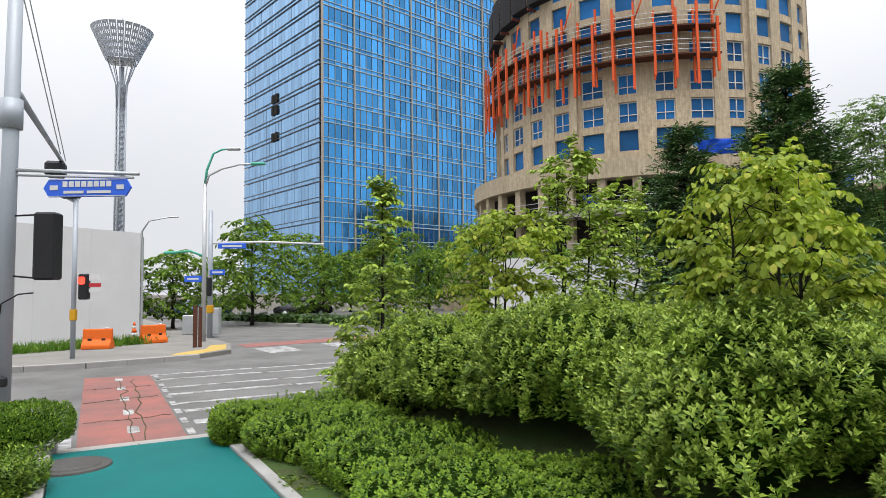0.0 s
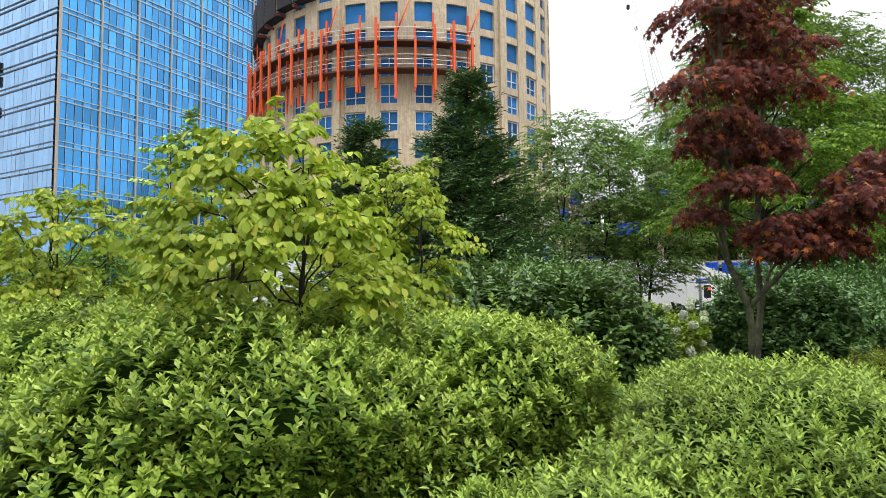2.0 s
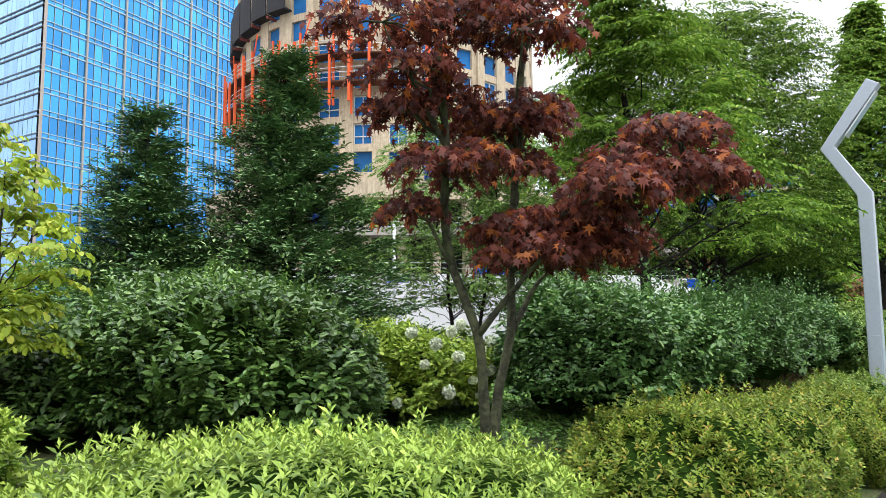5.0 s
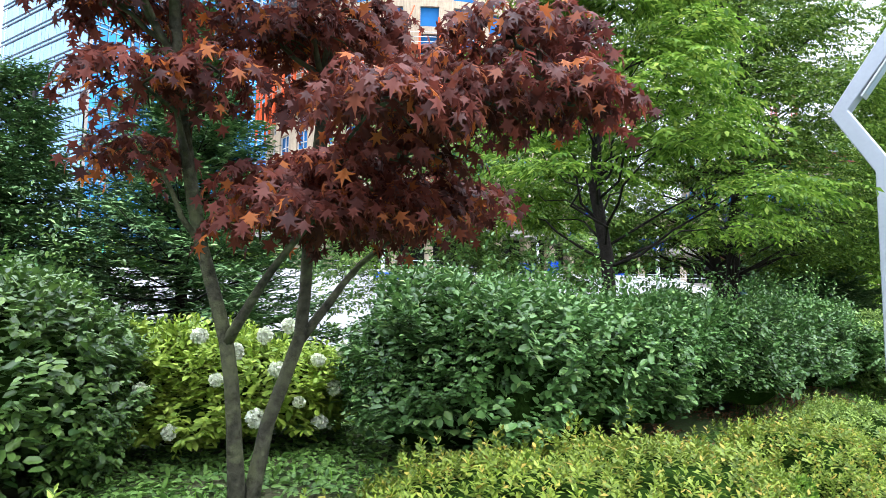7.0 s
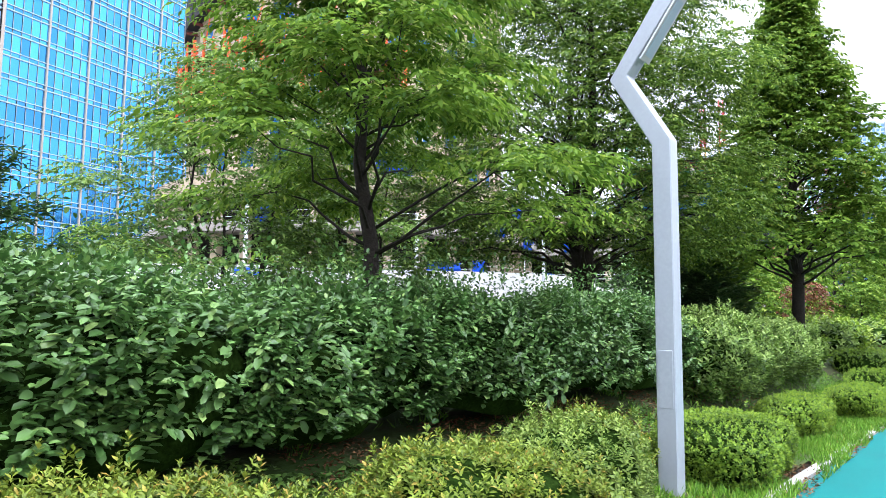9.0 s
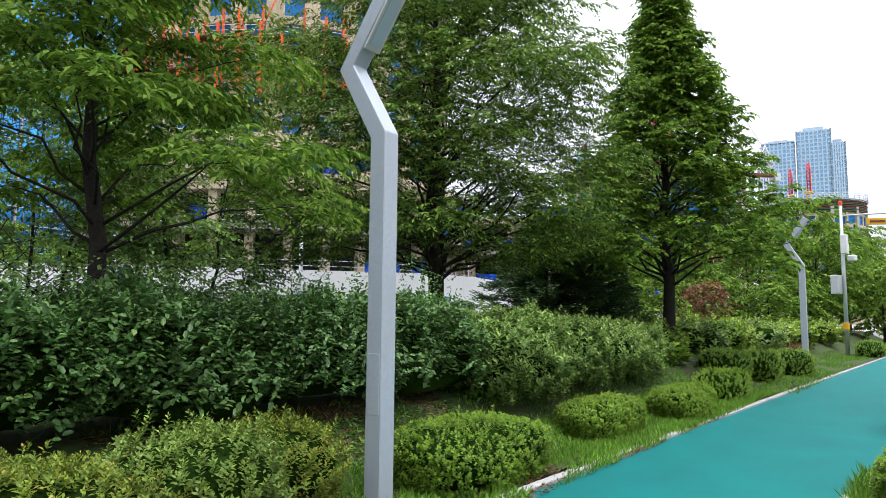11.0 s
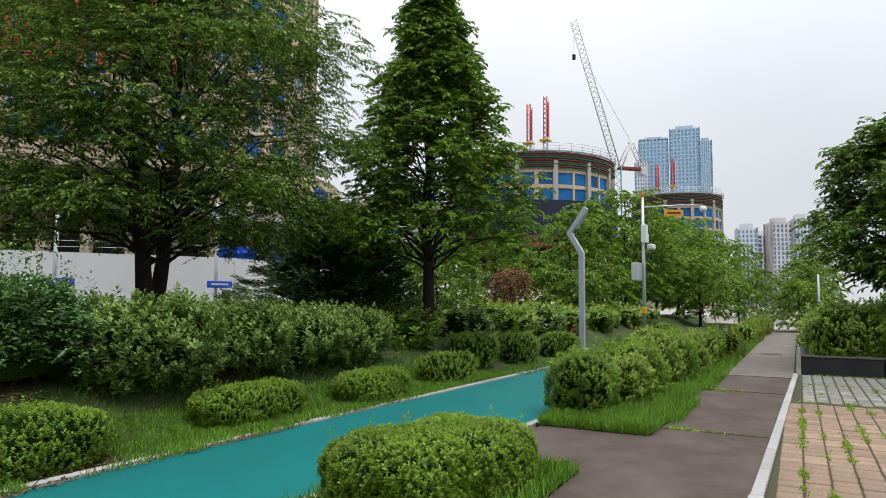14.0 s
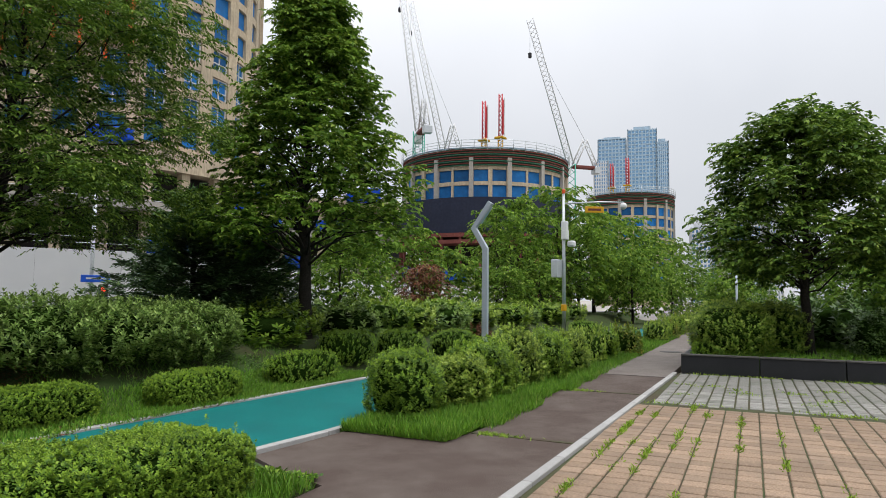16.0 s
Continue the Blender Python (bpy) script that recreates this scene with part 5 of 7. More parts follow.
r = np.random.default_rng(11)
for k in range(34):
    u, v = 26.5 + (k % 17) * 1.55 + r.uniform(-0.3, 0.3), (2.2 if k < 17 else 4.0) + r.uniform(-0.4, 0.5) - 0.02 * (k % 17)
    p = uv(u, v)
    far_shrub(p.x, p.y, r.uniform(0.85, 1.15), r.uniform(0.75, 1.05), "rounded green shrub in the long bed", (L_BOX, L_SHRUB, L_HEDGE2)[k % 3], k, turn=k)
for k in range(16):
    u, v = 31.5 + k * 1.7, -3.75 - 0.03 * k + r.uniform(-0.1, 0.1)
    p = uv(u, v)
    if k not in (4, 5):
        far_shrub(p.x, p.y, r.uniform(0.45, 0.6), r.uniform(0.7, 1.0), "loose green bush between the paths", (L_SHRUB, L_BOX, L_AZALEA)[k % 3], k, 0.02, k)
for k, (u, v, s, h, m_) in enumerate(((31.6, -6.4, 0.35, 0.45, L_BOX), (34, -12.8, 1.0, 1.3, L_DARK), (33, -14, 1.0, 1.4, L_DARK), (36, -7, 1.2, 1.2, L_SHRUB), (39, -7.2, 1.3, 1.2, L_BOX), (43, -7.4, 1.3, 1.3, L_DARK))):
    p = uv(u, v)
    far_shrub(p.x, p.y, s, h, "rounded green shrub behind the granite wall", m_, k, 0.3, k)
for k, (u, v, rx, ry, top, style, m_, ym) in enumerate(((32.35, -6.95, 1.05, 0.95, 1.62, "whorl", L_BOX, L_YOUNG), (33.5, -7.7, 1.15, 1.0, 1.6, "whorl", L_BOX, L_YOUNG), (33.2, -10.4, 0.9, 0.9, 1.55, "broad", L_DARK, None), (33.6, -11.9, 1.0, 0.9, 1.6, "broad", L_DARK, None))):
    p = uv(u, v)
    shrub("planter_shrub", "rounded bright-topped shrub behind the granite wall" if ym else "dark glossy shrub behind the granite wall", p.x, p.y, rx, ry, top, 29, style, 10000 if ym else 6000, 0.062, 0.032, m_, 2.7, 180 + k, low=-0.6, lump=0.1, foot=0.34, group="planter shrubs", young=ym)
for k in range(2, 14):
    p = uv(2.5 + k * 2.4, 6.3 + 0.3 * (k % 2))
    far_shrub(p.x, p.y, 1.15, 0.8, "green shrub along the road side of the bed", (L_DARK, L_HEDGE2)[k % 2], k, turn=k)
for k in range(12):
    p = uv(36 + 2.1 * k, -9.5 - 0.6 * (k % 4))
    far_shrub(p.x, p.y, 1.5, 1.5, "dark green shrub in the far bed", (L_DARK, L_TREED)[k % 2], k, 0.3, k)
red = uv(35.6, 1.0)
far_shrub(red.x, red.y, 0.6, 0.7, "small russet shrub beside the lamp post", L_REDDISH, 1, 0.1)

# ---- trees ----


def bent(a, b, sag, n=6, wob=0.0, r=None):
    """Points of a limb from a to b that leaves upward and bows by sag."""
    a, b = Vector(a), Vector(b)
    out = []
    for i in range(n + 1):
        t = i / n
        p = a.lerp(b, t)
        p.z += sag * math.sin(math.pi * t)
        if wob and 0 < i < n:
            p += Vector(r.normal(size=3) * wob)
        out.append(p)
    return out


def spray_leaves(origins, heads, r, length, count, L, W, droop, kind=SIMPLE, side=0.85, hang=0.25):
    """Drooping twigs with leaves left and right: origin and heading of each twig."""
    m = len(origins)
    right = unit(np.cross(heads, np.array([0, 0, 1.0])) + 1e-6)
    P, D, N, LL = [], [], [], []
    ln = length * (0.7 + 0.6 * r.random(m))
    for i in range(count):
        f = (i + 0.5) / count
        pos = origins + heads * (ln * f)[:, None] - np.array([0, 0, 1.0]) * (droop * ln * f * f)[:, None]
        tan = unit(heads - np.array([0, 0, 2 * droop * f]))
        s = (1 if i % 2 else -1) * (side + 0.2 * r.normal(size=m))
        if i == count - 1:
            s = s * 0.1
        P.append(pos)
        D.append(unit(tan * 0.6 + right * s[:, None] - np.array([0, 0, hang]) + r.normal(size=(m, 3)) * 0.16))
        N.append(unit(np.array([0, 0, 1.0]) + r.normal(size=(m, 3)) * 0.3))
        LL.append(L * (0.75 + 0.5 * r.random(m)))
    P, D, N, LL = map(np.concatenate, (P, D, N, LL))
    return leaf_mesh("crown", kind, P, D, N, LL, LL * W / L)


def tree(name, label, x, y, h, r0, crown, clumps, sprays, leaf_m, bark, seed, L=0.085, W=0.03, count=13, length=0.42, droop=0.5, foot=None, stems=1, stem_spread=0.5,
         cone=0.0, limb=0.6, flat=0.45, up=0.35, wild=0.45, lean=(0, 0), clump=0.30, skew=1.0, shape=SIMPLE, hang=0.25):
    """A tree: trunk or stems, limbs to every clump, twigs with single leaves. crown: (radius, lowest, highest); cone 1 narrows it to a point."""
    r = np.random.default_rng(seed)
    z0 = rise(x, y) if foot is None else foot
    t = tagged(empty(name, (x, y, z0)), label, "tree")
    R, lo, hi = crown
    runs, stem_tops = [], []
    for s in range(stems):
        a = 6.28 * s / stems + seed
        sp = stem_spread if stems > 1 else 0
        tip = Vector((math.cos(a) * sp * 2.2 + lean[0], math.sin(a) * sp * 2.2 + lean[1], h * 0.9))
        base = Vector((math.cos(a) * 0.09 * (stems > 1), math.sin(a) * 0.09 * (stems > 1), -0.05))
        pts = []
        for i in range(9):
            f = i / 8
            g = base.lerp(tip, f)
            k = math.sin(f * math.pi / 2) if stems > 1 else f
            g.x, g.y = base.x + (tip.x - base.x) * k, base.y + (tip.y - base.y) * k
            g += Vector((*(r.normal(size=2) * 0.035 * h * 0.2), 0)) if 0 < i else Vector()
            pts.append(g)
        rad = [r0 * (1.25 if i == 0 else 1.0) * (1 - 0.88 * i / 8) / (1 if stems == 1 else 1.35) for i in range(9)]
        runs.append((pts, rad))
        stem_tops.append(pts)
    tubes("trunk", runs, bark, t, k=9)
    cl, runs, taper = [], [], []
    for k in range(clumps):
        f = ((k + r.random()) / clumps) ** skew
        z = lo + (hi - lo) * f
        prof = (1 - f) ** 0.8 if cone else math.sqrt(max(0.02, 1 - (2 * f - 0.75) ** 2 / 1.6))
        prof = max(0.06, prof * (1 - cone) + cone * (1 - f) ** 1.15 if cone else prof)
        ang = k * 2.399963 + r.random() * 0.7
        rr = R * prof * (0.35 + 0.65 * math.sqrt(r.random()))
        c = Vector((math.cos(ang) * rr + lean[0] * f, math.sin(ang) * rr + lean[1] * f, z))
        cl.append(c)
        taper.append(0.25 + 0.75 * prof if cone else 1.0)
        pts = stem_tops[k % stems]
        zz = max(lo * 0.7 + 0.42 * (z - lo) + 0.3 * r.random(), z - limb * (0.3 + rr * r.uniform(0.5, 1.0)))
        i = min(7, max(0, sum(1 for q in pts if q.z <= zz) - 1))
        join = pts[i].lerp(pts[i + 1], min(1, max(0, (zz - pts[i].z) / (pts[i + 1].z - pts[i].z))))
        thick = r0 * (0.24 - 0.022 * i) / (1 if stems == 1 else 1.2)
        runs.append((bent(join, c, 0.1 * rr, 5, 0.04 * rr, r), [max(0.005, thick * (1 - 0.17 * q)) for q in range(6)]))
    tubes("branching", runs, bark, t, k=5)
    m = sprays
    who = r.integers(0, clumps, m)
    C = np.array([list(c) for c in cl])[who]
    size = R * (clump + 0.12 * r.random(m)) * (1.0 if not cone else 0.9) * np.array(taper)[who]
    off = unit(r.normal(size=(m, 3))) * (r.random(m) ** 0.5 * size)[:, None]
    off[:, 2] *= flat
    O = C + off
    H = off * 1.2 + C * np.array([0.5, 0.5, 0]) * 0.5 + r.normal(size=(m, 3)) * size[:, None] * wild
    H[:, 2] = np.abs(H[:, 2]) * up
    H = unit(H)
    place("crown", spray_leaves(O, H, r, length, count, L, W, droop, shape, hang=hang), leaf_m, t)
    return t


def conifer(name, label, x, y, h, R, seed, n=5200, foot=None, needle=0.08):
    """A spruce: whorls of drooping branches thick with needles."""
    r = np.random.default_rng(seed)
    z0 = rise(x, y) if foot is None else foot
    t = tagged(empty(name, (x, y, z0)), label, "tree")
    tubes("trunk", [([(0, 0, -0.05), (0.02, 0, h * 0.5), (0, 0, h)], [0.09, 0.06, 0.01])], M_DBARK, t)
    runs, O, H = [], [], []
    levels = int(h / 0.16)
    for k in range(levels):
        f = k / levels
        z = 0.25 + (h - 0.3) * f
        for b in range(9 if f < 0.75 else 6):
            a = b * 6.28 / 9 + k * 1.3 + r.normal() * 0.25
            ln = R * (1 - f) ** 1.1 * r.uniform(0.55, 1.2) + 0.07
            tip = Vector((math.cos(a) * ln, math.sin(a) * ln, z + ln * (0.45 * f + 0.02) + 0.03))
            runs.append((bent((0, 0, z), tip, -0.08 * ln, 3), [0.016, 0.012, 0.008, 0.004]))
            m = max(3, int(n / levels / 9 * (0.35 + (1 - f))))
            q = r.random(m) ** 0.6
            base = np.outer(q, np.array(tip) - np.array([0, 0, z])) + np.array([0, 0, z]) + r.normal(size=(m, 3)) * np.array([0.04, 0.04, 0.035])
            O.append(base)
            d = np.array([math.cos(a), math.sin(a), 0.12])
            sd = np.array([-math.sin(a), math.cos(a), 0])
            H.append(d[None] * 0.9 + sd[None] * r.choice([-1, 1], m)[:, None] * r.uniform(0.2, 1.0, m)[:, None] + np.array([0, 0, 1]) * r.normal(0.2, 0.3, m)[:, None])
    tubes("branching", runs, M_DBARK, t, k=4)
    O, H = np.concatenate(O), unit(np.concatenate(H))
    m = len(O)
    place("foliage", spray_leaves(O, H, r, 0.26, 9, needle, needle * 0.29, 0.06, SIMPLE, 0.8, 0.0), L_SPRUCE, t)
    return t


# slender dogwoods with large pale leaves
DOG = dict(shape=LEAF, hang=0.75, leaf_m=L_DOG, bark=M_DBARK, L=0.058, W=0.044, count=10, length=0.25, droop=0.4, flat=0.5, up=1.3, limb=0.7, clump=0.16, wild=0.8)
tree("dogwood_tree", "young yellow-green dogwood in tiers of large leaves", 2.3, 4.6, 2.05, 0.032, (0.56, 0.9, 1.95), 24, 430, seed=3, stems=3, stem_spread=0.12, **DOG)
tree("dogwood_tree", "young yellow-green dogwood behind the shrubs", 3.62, 6.95, 2.3, 0.035, (0.52, 0.75, 2.2), 24, 420, seed=4, stems=3, stem_spread=0.1, **DOG)
tree("dogwood_tree", "slim yellow-green young dogwood tree", 0.65, 7.5, 2.1, 0.03, (0.6, 0.6, 1.95), 22, 400, seed=5, stems=2, stem_spread=0.08, **DOG)
SLIM = dict(shape=LEAF, hang=0.5, leaf_m=L_HYDR, bark=M_DBARK, L=0.075, W=0.05, count=10, length=0.24, droop=0.25, flat=0.9, up=1.6, wild=0.9, clump=0.24)
tree("young_tree", "slim young green tree with upright twigs", 1.7, 8.7, 3.1, 0.035, (0.5, 0.5, 3.0), 34, 460, seed=6, stems=3, stem_spread=0.12, **SLIM)
tree("young_tree", "slim young green tree with upright twigs", 2.6, 9.6, 2.9, 0.035, (0.6, 0.5, 2.8), 28, 330, seed=8, stems=3, stem_spread=0.12, **SLIM)
tree("young_tree", "bushy young green tree with a tall leader", -0.85, 9.3, 3.35, 0.04, (0.8, 0.3, 3.2), 44, 620, seed=7, cone=1.0, skew=2.2, **SLIM)
# spruces
conifer("spruce", "dark-green spruce behind the maple", 6.2, 11.6, 5.3, 2.2, 21, 9500, needle=0.1)
conifer("spruce", "blue-green spruce with an open leader", 4.3, 11.5, 4.5, 1.6, 22, 7000, needle=0.095)
conifer("spruce", "broad low dark spruce among the trees", 21.3, 17.9, 3.7, 2.5, 23, 6000, needle=0.14)
conifer("spruce", "low dark spruce leaning into the row trees", 23.1, 18.3, 3.2, 1.9, 24, 3200, needle=0.14)
# light airy trees behind
tree("airy_tree", "light airy tree with thin grey-green foliage", 9.9, 14.1, 5.6, 0.06, (2.0, 1.5, 5.4), 60, 3000, L_WILLOW, M_DBARK, 31, L=0.085, W=0.042, count=11, length=0.34, droop=0.35, up=0.7, clump=0.22, stems=3, stem_spread=0.35)
tree("airy_tree", "small airy tree by the road", 12.2, 14.8, 4.8, 0.06, (1.8, 1.4, 5.0), 52, 2400, L_WILLOW, M_DBARK, 32, L=0.085, W=0.042, count=11, length=0.34, droop=0.35, up=0.7, clump=0.22, stems=2, stem_spread=0.3)
# large trees of the row
BIG = dict(L=0.092, W=0.036, count=14, length=0.42, droop=0.4, flat=0.22)
LEAFY = dict(L=0.125, W=0.07, count=10, length=0.3, droop=0.45, flat=0.7, up=0.9)
tree("row_tree", "tall fresh-green row tree with feathery leaves", 11.25, 9.66, 7.4, 0.10, (1.95, 2.05, 7.6), 66, 4000, L_TREE, M_DBARK, 41, cone=0.7, lean=(-0.5, 0.25), wild=0.7, **BIG)
tree("row_tree", "broad twin-trunk row tree with drooping feathery leaves", 16.7, 14.7, 8.4, 0.23, (3.3, 2.1, 8.2), 104, 10500, L_TREED, M_DBARK, 42, stems=2, stem_spread=0.75, wild=0.95, **BIG)
tree("row_tree", "tall conical deep-green row tree", 23.2, 15.3, 9.9, 0.17, (2.75, 2.5, 10.0), 124, 7600, L_TREE, M_DBARK, 43, cone=1.0, foot=0.45, wild=1.3, **LEAFY)
tree("row_tree", "broad green tree behind the granite wall", 33.17, 8.52, 6.3, 0.13, (2.1, 1.9, 5.8), 74, 5000, L_TREED, M_DBARK, 44, foot=0.35, wild=1.6, clump=0.22, **LEAFY)

def bent_run(st):
    """A rounded run through the given points, with one more between each two."""
    pts = [Vector(p) for p in st]
    out = []
    for i, p in enumerate(pts):
        out.append(p)
        if i + 1 < len(pts):
            a, b = pts[max(0, i - 1)], pts[min(len(pts) - 1, i + 2)]
            out.append((p + pts[i + 1]) * 0.5625 - (a + b) * 0.0625)
    return out


# purple maple with its tiers of foliage: x, y, z of each tier and its spread
mp = tagged(empty("purple_maple", (7.1, 6.18, rise(7.1, 6.18))), "purple-leaved maple with forked grey trunks", "tree")
ZB = rise(7.1, 6.18)
STEMS = (((0, 0, -0.1), (-0.04, -0.03, 0.45), (-0.09, -0.06, 0.84), (-0.23, 0.05, 1.3), (-0.31, 0.02, 1.72), (-0.36, -0.18, 2.15), (-0.42, -0.2, 3.0), (-0.48, -0.2, 3.9)),
         ((0.03, 0, -0.1), (0.12, 0.06, 0.42), (0.27, 0.14, 0.85), (0.3, 0.2, 1.3), (0.33, 0.2, 1.75), (0.36, 0.18, 2.2), (0.4, 0.12, 3.0), (0.44, 0.0, 3.9)))
FORKS = (((-0.09, -0.06, 0.82), (0.02, -0.2, 1.02), (0.13, -0.33, 1.2), (0.3, -0.42, 1.42)), ((0.27, 0.14, 0.83), (0.42, 0.22, 1.02), (0.6, 0.28, 1.25), (0.9, 0.1, 1.5)),
         ((0.31, 0.2, 1.35), (0.6, -0.05, 1.62), (0.95, -0.4, 1.85), (1.3, -0.7, 2.02), (1.5, -0.75, 2.1)))
for st in STEMS:
    tubes("trunk", [(bent_run(st), [0.05, 0.042, 0.036, 0.035, 0.035, 0.033, 0.032, 0.034, 0.032, 0.03, 0.028, 0.025, 0.022, 0.017, 0.009])], M_BARK, mp, k=10)
for st in FORKS:
    tubes("fork", [(bent_run(st), [0.029 - 0.003 * i for i in range(2 * len(st) - 1)])], M_BARK, mp, k=8)
TIERS = [(7.25, 5.75, 2.02, 0.36), (7.55, 5.8, 2.06, 0.4), (7.85, 6.0, 2.12, 0.38), (8.1, 6.1, 2.2, 0.3), (7.5, 6.0, 2.27, 0.35), (7.75, 5.7, 2.3, 0.35), (7.25, 6.0, 2.2, 0.28),
         (7.55, 5.2, 2.38, 0.25), (7.72, 5.35, 2.43, 0.32), (8.0, 5.45, 2.52, 0.33), (8.28, 5.4, 2.58, 0.33), (8.5, 5.42, 2.55, 0.24), (8.2, 5.5, 2.86, 0.3), (8.42, 5.52, 2.9, 0.22), (7.92, 5.6, 2.66, 0.28),
         (6.55, 6.2, 2.34, 0.22), (6.62, 5.86, 2.6, 0.3), (6.95, 5.85, 2.68, 0.22), (7.5, 6.35, 2.75, 0.26), (6.42, 5.8, 3.2, 0.3), (6.75, 6.1, 3.12, 0.3), (7.15, 6.25, 3.02, 0.28), (7.5, 6.3, 3.2, 0.3), (6.4, 6.0, 3.0, 0.24),
         (7.54, 6.61, 3.3, 0.42), (7.21, 5.7, 3.58, 0.36), (6.21, 5.73, 3.5, 0.4), (7.11, 6.2, 4.2, 0.55), (6.5, 6.05, 4.3, 0.48), (7.5, 6.0, 4.1, 0.42), (7.0, 6.1, 4.8, 0.45),
         (6.78, 5.9, 3.7, 0.28), (7.4, 6.2, 3.05, 0.28), (7.3, 6.15, 3.85, 0.36), (6.8, 6.0, 4.5, 0.4), (7.2, 6.0, 4.5, 0.4)]
r = np.random.default_rng(77)
runs, O, H = [], [], []
for x, y, z, s in TIERS:
    c = Vector((x - 7.1, y - 6.18, z - ZB))
    st = STEMS[0] if c.x < 0.05 else STEMS[1]
    if c.x > 0.45 and c.z < 2.5:
        near = min(FORKS[1][1:] + FORKS[2][1:], key=lambda p: (Vector(p) - c).length)
        st = (near,) * 8
    q = min(range(3, 8), key=lambda i: abs(st[i][2] - (c.z - 0.4)))
    runs.append((bent(st[q], c, 0.08, 5, 0.02, r), [0.018, 0.016, 0.013, 0.011, 0.008, 0.005]))
    for k in range(5):
        a = r.uniform(0, 6.28)
        runs.append((bent(c, c + Vector((math.cos(a) * s * 0.8, math.sin(a) * s * 0.8, -0.04)), 0.04, 3), [0.008, 0.006, 0.005, 0.003]))
    m = int(180 * s)
    ang, rad = r.uniform(0, 6.28, m), np.sqrt(r.random(m)) * (s - 0.06)
    o = np.stack([c.x + np.cos(ang) * rad, c.y + np.sin(ang) * rad, c.z + 0.10 * (1 - (rad / s) ** 2) + r.normal(0, 0.04, m)], axis=1)
    O.append(o)
    H.append(np.stack([np.cos(ang + r.normal(0, 0.6, m)), np.sin(ang + r.normal(0, 0.6, m)), np.full(m, 0.05)], axis=1))
for run in runs[::6]:
    tubes("limb", [run], M_BARK, mp, k=6)
for q in [q for i, q in enumerate(runs) if i % 6]:
    tubes("twig", [q], M_BARK, mp, k=5)
place("crown", spray_leaves(np.concatenate(O), unit(np.concatenate(H)), r, 0.18, 6, 0.078, 0.08, 0.7, PALM, 0.75, 0.7), L_MAPLE, mp)

# far trees share three crowns
PROTO = [tree("background_tree", "green tree beyond the beds", -60 - 8 * k, -60, (7.5, 6.0, 8.5)[k], 0.13, ((2.6, 1.4, 7.4), (2.3, 1.0, 5.9), (2.9, 1.6, 8.2))[k], 44, 470, L_TREE, M_DBARK, 60 + k, L=0.31, W=0.18, count=8, length=0.6, droop=0.5, foot=-0.1) for k in range(3)]
FAR_TREES = [(47.8, 31.0, 1.02, 2), (44.0, 30.5, 0.9, 0), (52, 33, 1.0, 1), (57, 36, 1.1, 0), (62, 38, 1.1, 2), (68, 42, 1.0, 1), (75, 45, 1.1, 0), (84, 50, 1.1, 2), (54, 30, 0.8, 1), (95, 54, 1.2, 0),
             (60, 31, 0.6, 1), (68, 34.5, 0.7, 0), (52, 22, 0.55, 1), (58, 25, 0.6, 0), (70, 31, 0.75, 2), (80, 36, 0.8, 0),
             (-11, 38, 0.85, 0), (-8.5, 47, 0.85, 1), (-12, 55, 0.9, 2), (-5, 52, 0.8, 0), (-1, 47, 0.75, 1), (3, 50, 0.8, 2), (7, 46, 0.75, 0), (11, 49, 0.8, 1), (-16, 48, 0.8, 1), (-3.5, 60, 0.9, 2), (4, 58, 0.9, 0), (-9, 64, 0.9, 1), (14, 44, 0.7, 2), (0.5, 66, 1, 0),
             (-13.5, 33, 0.75, 1), (36, 27, 0.62, 1), (33, 25.5, 0.55, 0), (29, 23.5, 0.55, 1), (40, 28, 0.7, 2), (27, 21, 0.5, 0), (38, 25, 0.5, 1), (41.5, 26.2, 0.55, 1), (46, 8, 0.8, 2), (55, 12, 0.8, 0), (58, 18, 0.7, 1), (62, 14, 0.75, 2), (52, 5, 0.7, 1), (60, 7, 0.8, 0), (50, 0, 0.8, 2), (70, 20, 0.8, 1), (38.6, 8.2, 0.55, 1), (41.5, 10.4, 0.6, 0)]
for k, (x, y, s, p) in enumerate(FAR_TREES):
    o = copy_thing(PROTO[p], Matrix.Translation((x, y, rise(x, y) - 0.1)) @ Matrix.Rotation(k * 1.7, 4, "Z") @ Matrix.Diagonal((s, s, s * (1 + 0.1 * math.sin(k)), 1)))
for p in PROTO:
    for o in (*p.children_recursive, p):
        bpy.data.objects.remove(o)
for x, y, s in ((31.5, 22.5, 0.75), (33.5, 26.5, 1.0)):
    tree("russet_tree", "small russet-leaved tree beyond the hedge", x, y, 3.2 * s, 0.04, (1.1 * s, 0.8, 3.1 * s), 22, 260, L_REDDISH, M_DBARK, int(x), L=0.12, W=0.06, count=9, length=0.4)

# ---- lamp posts with a bent head ----


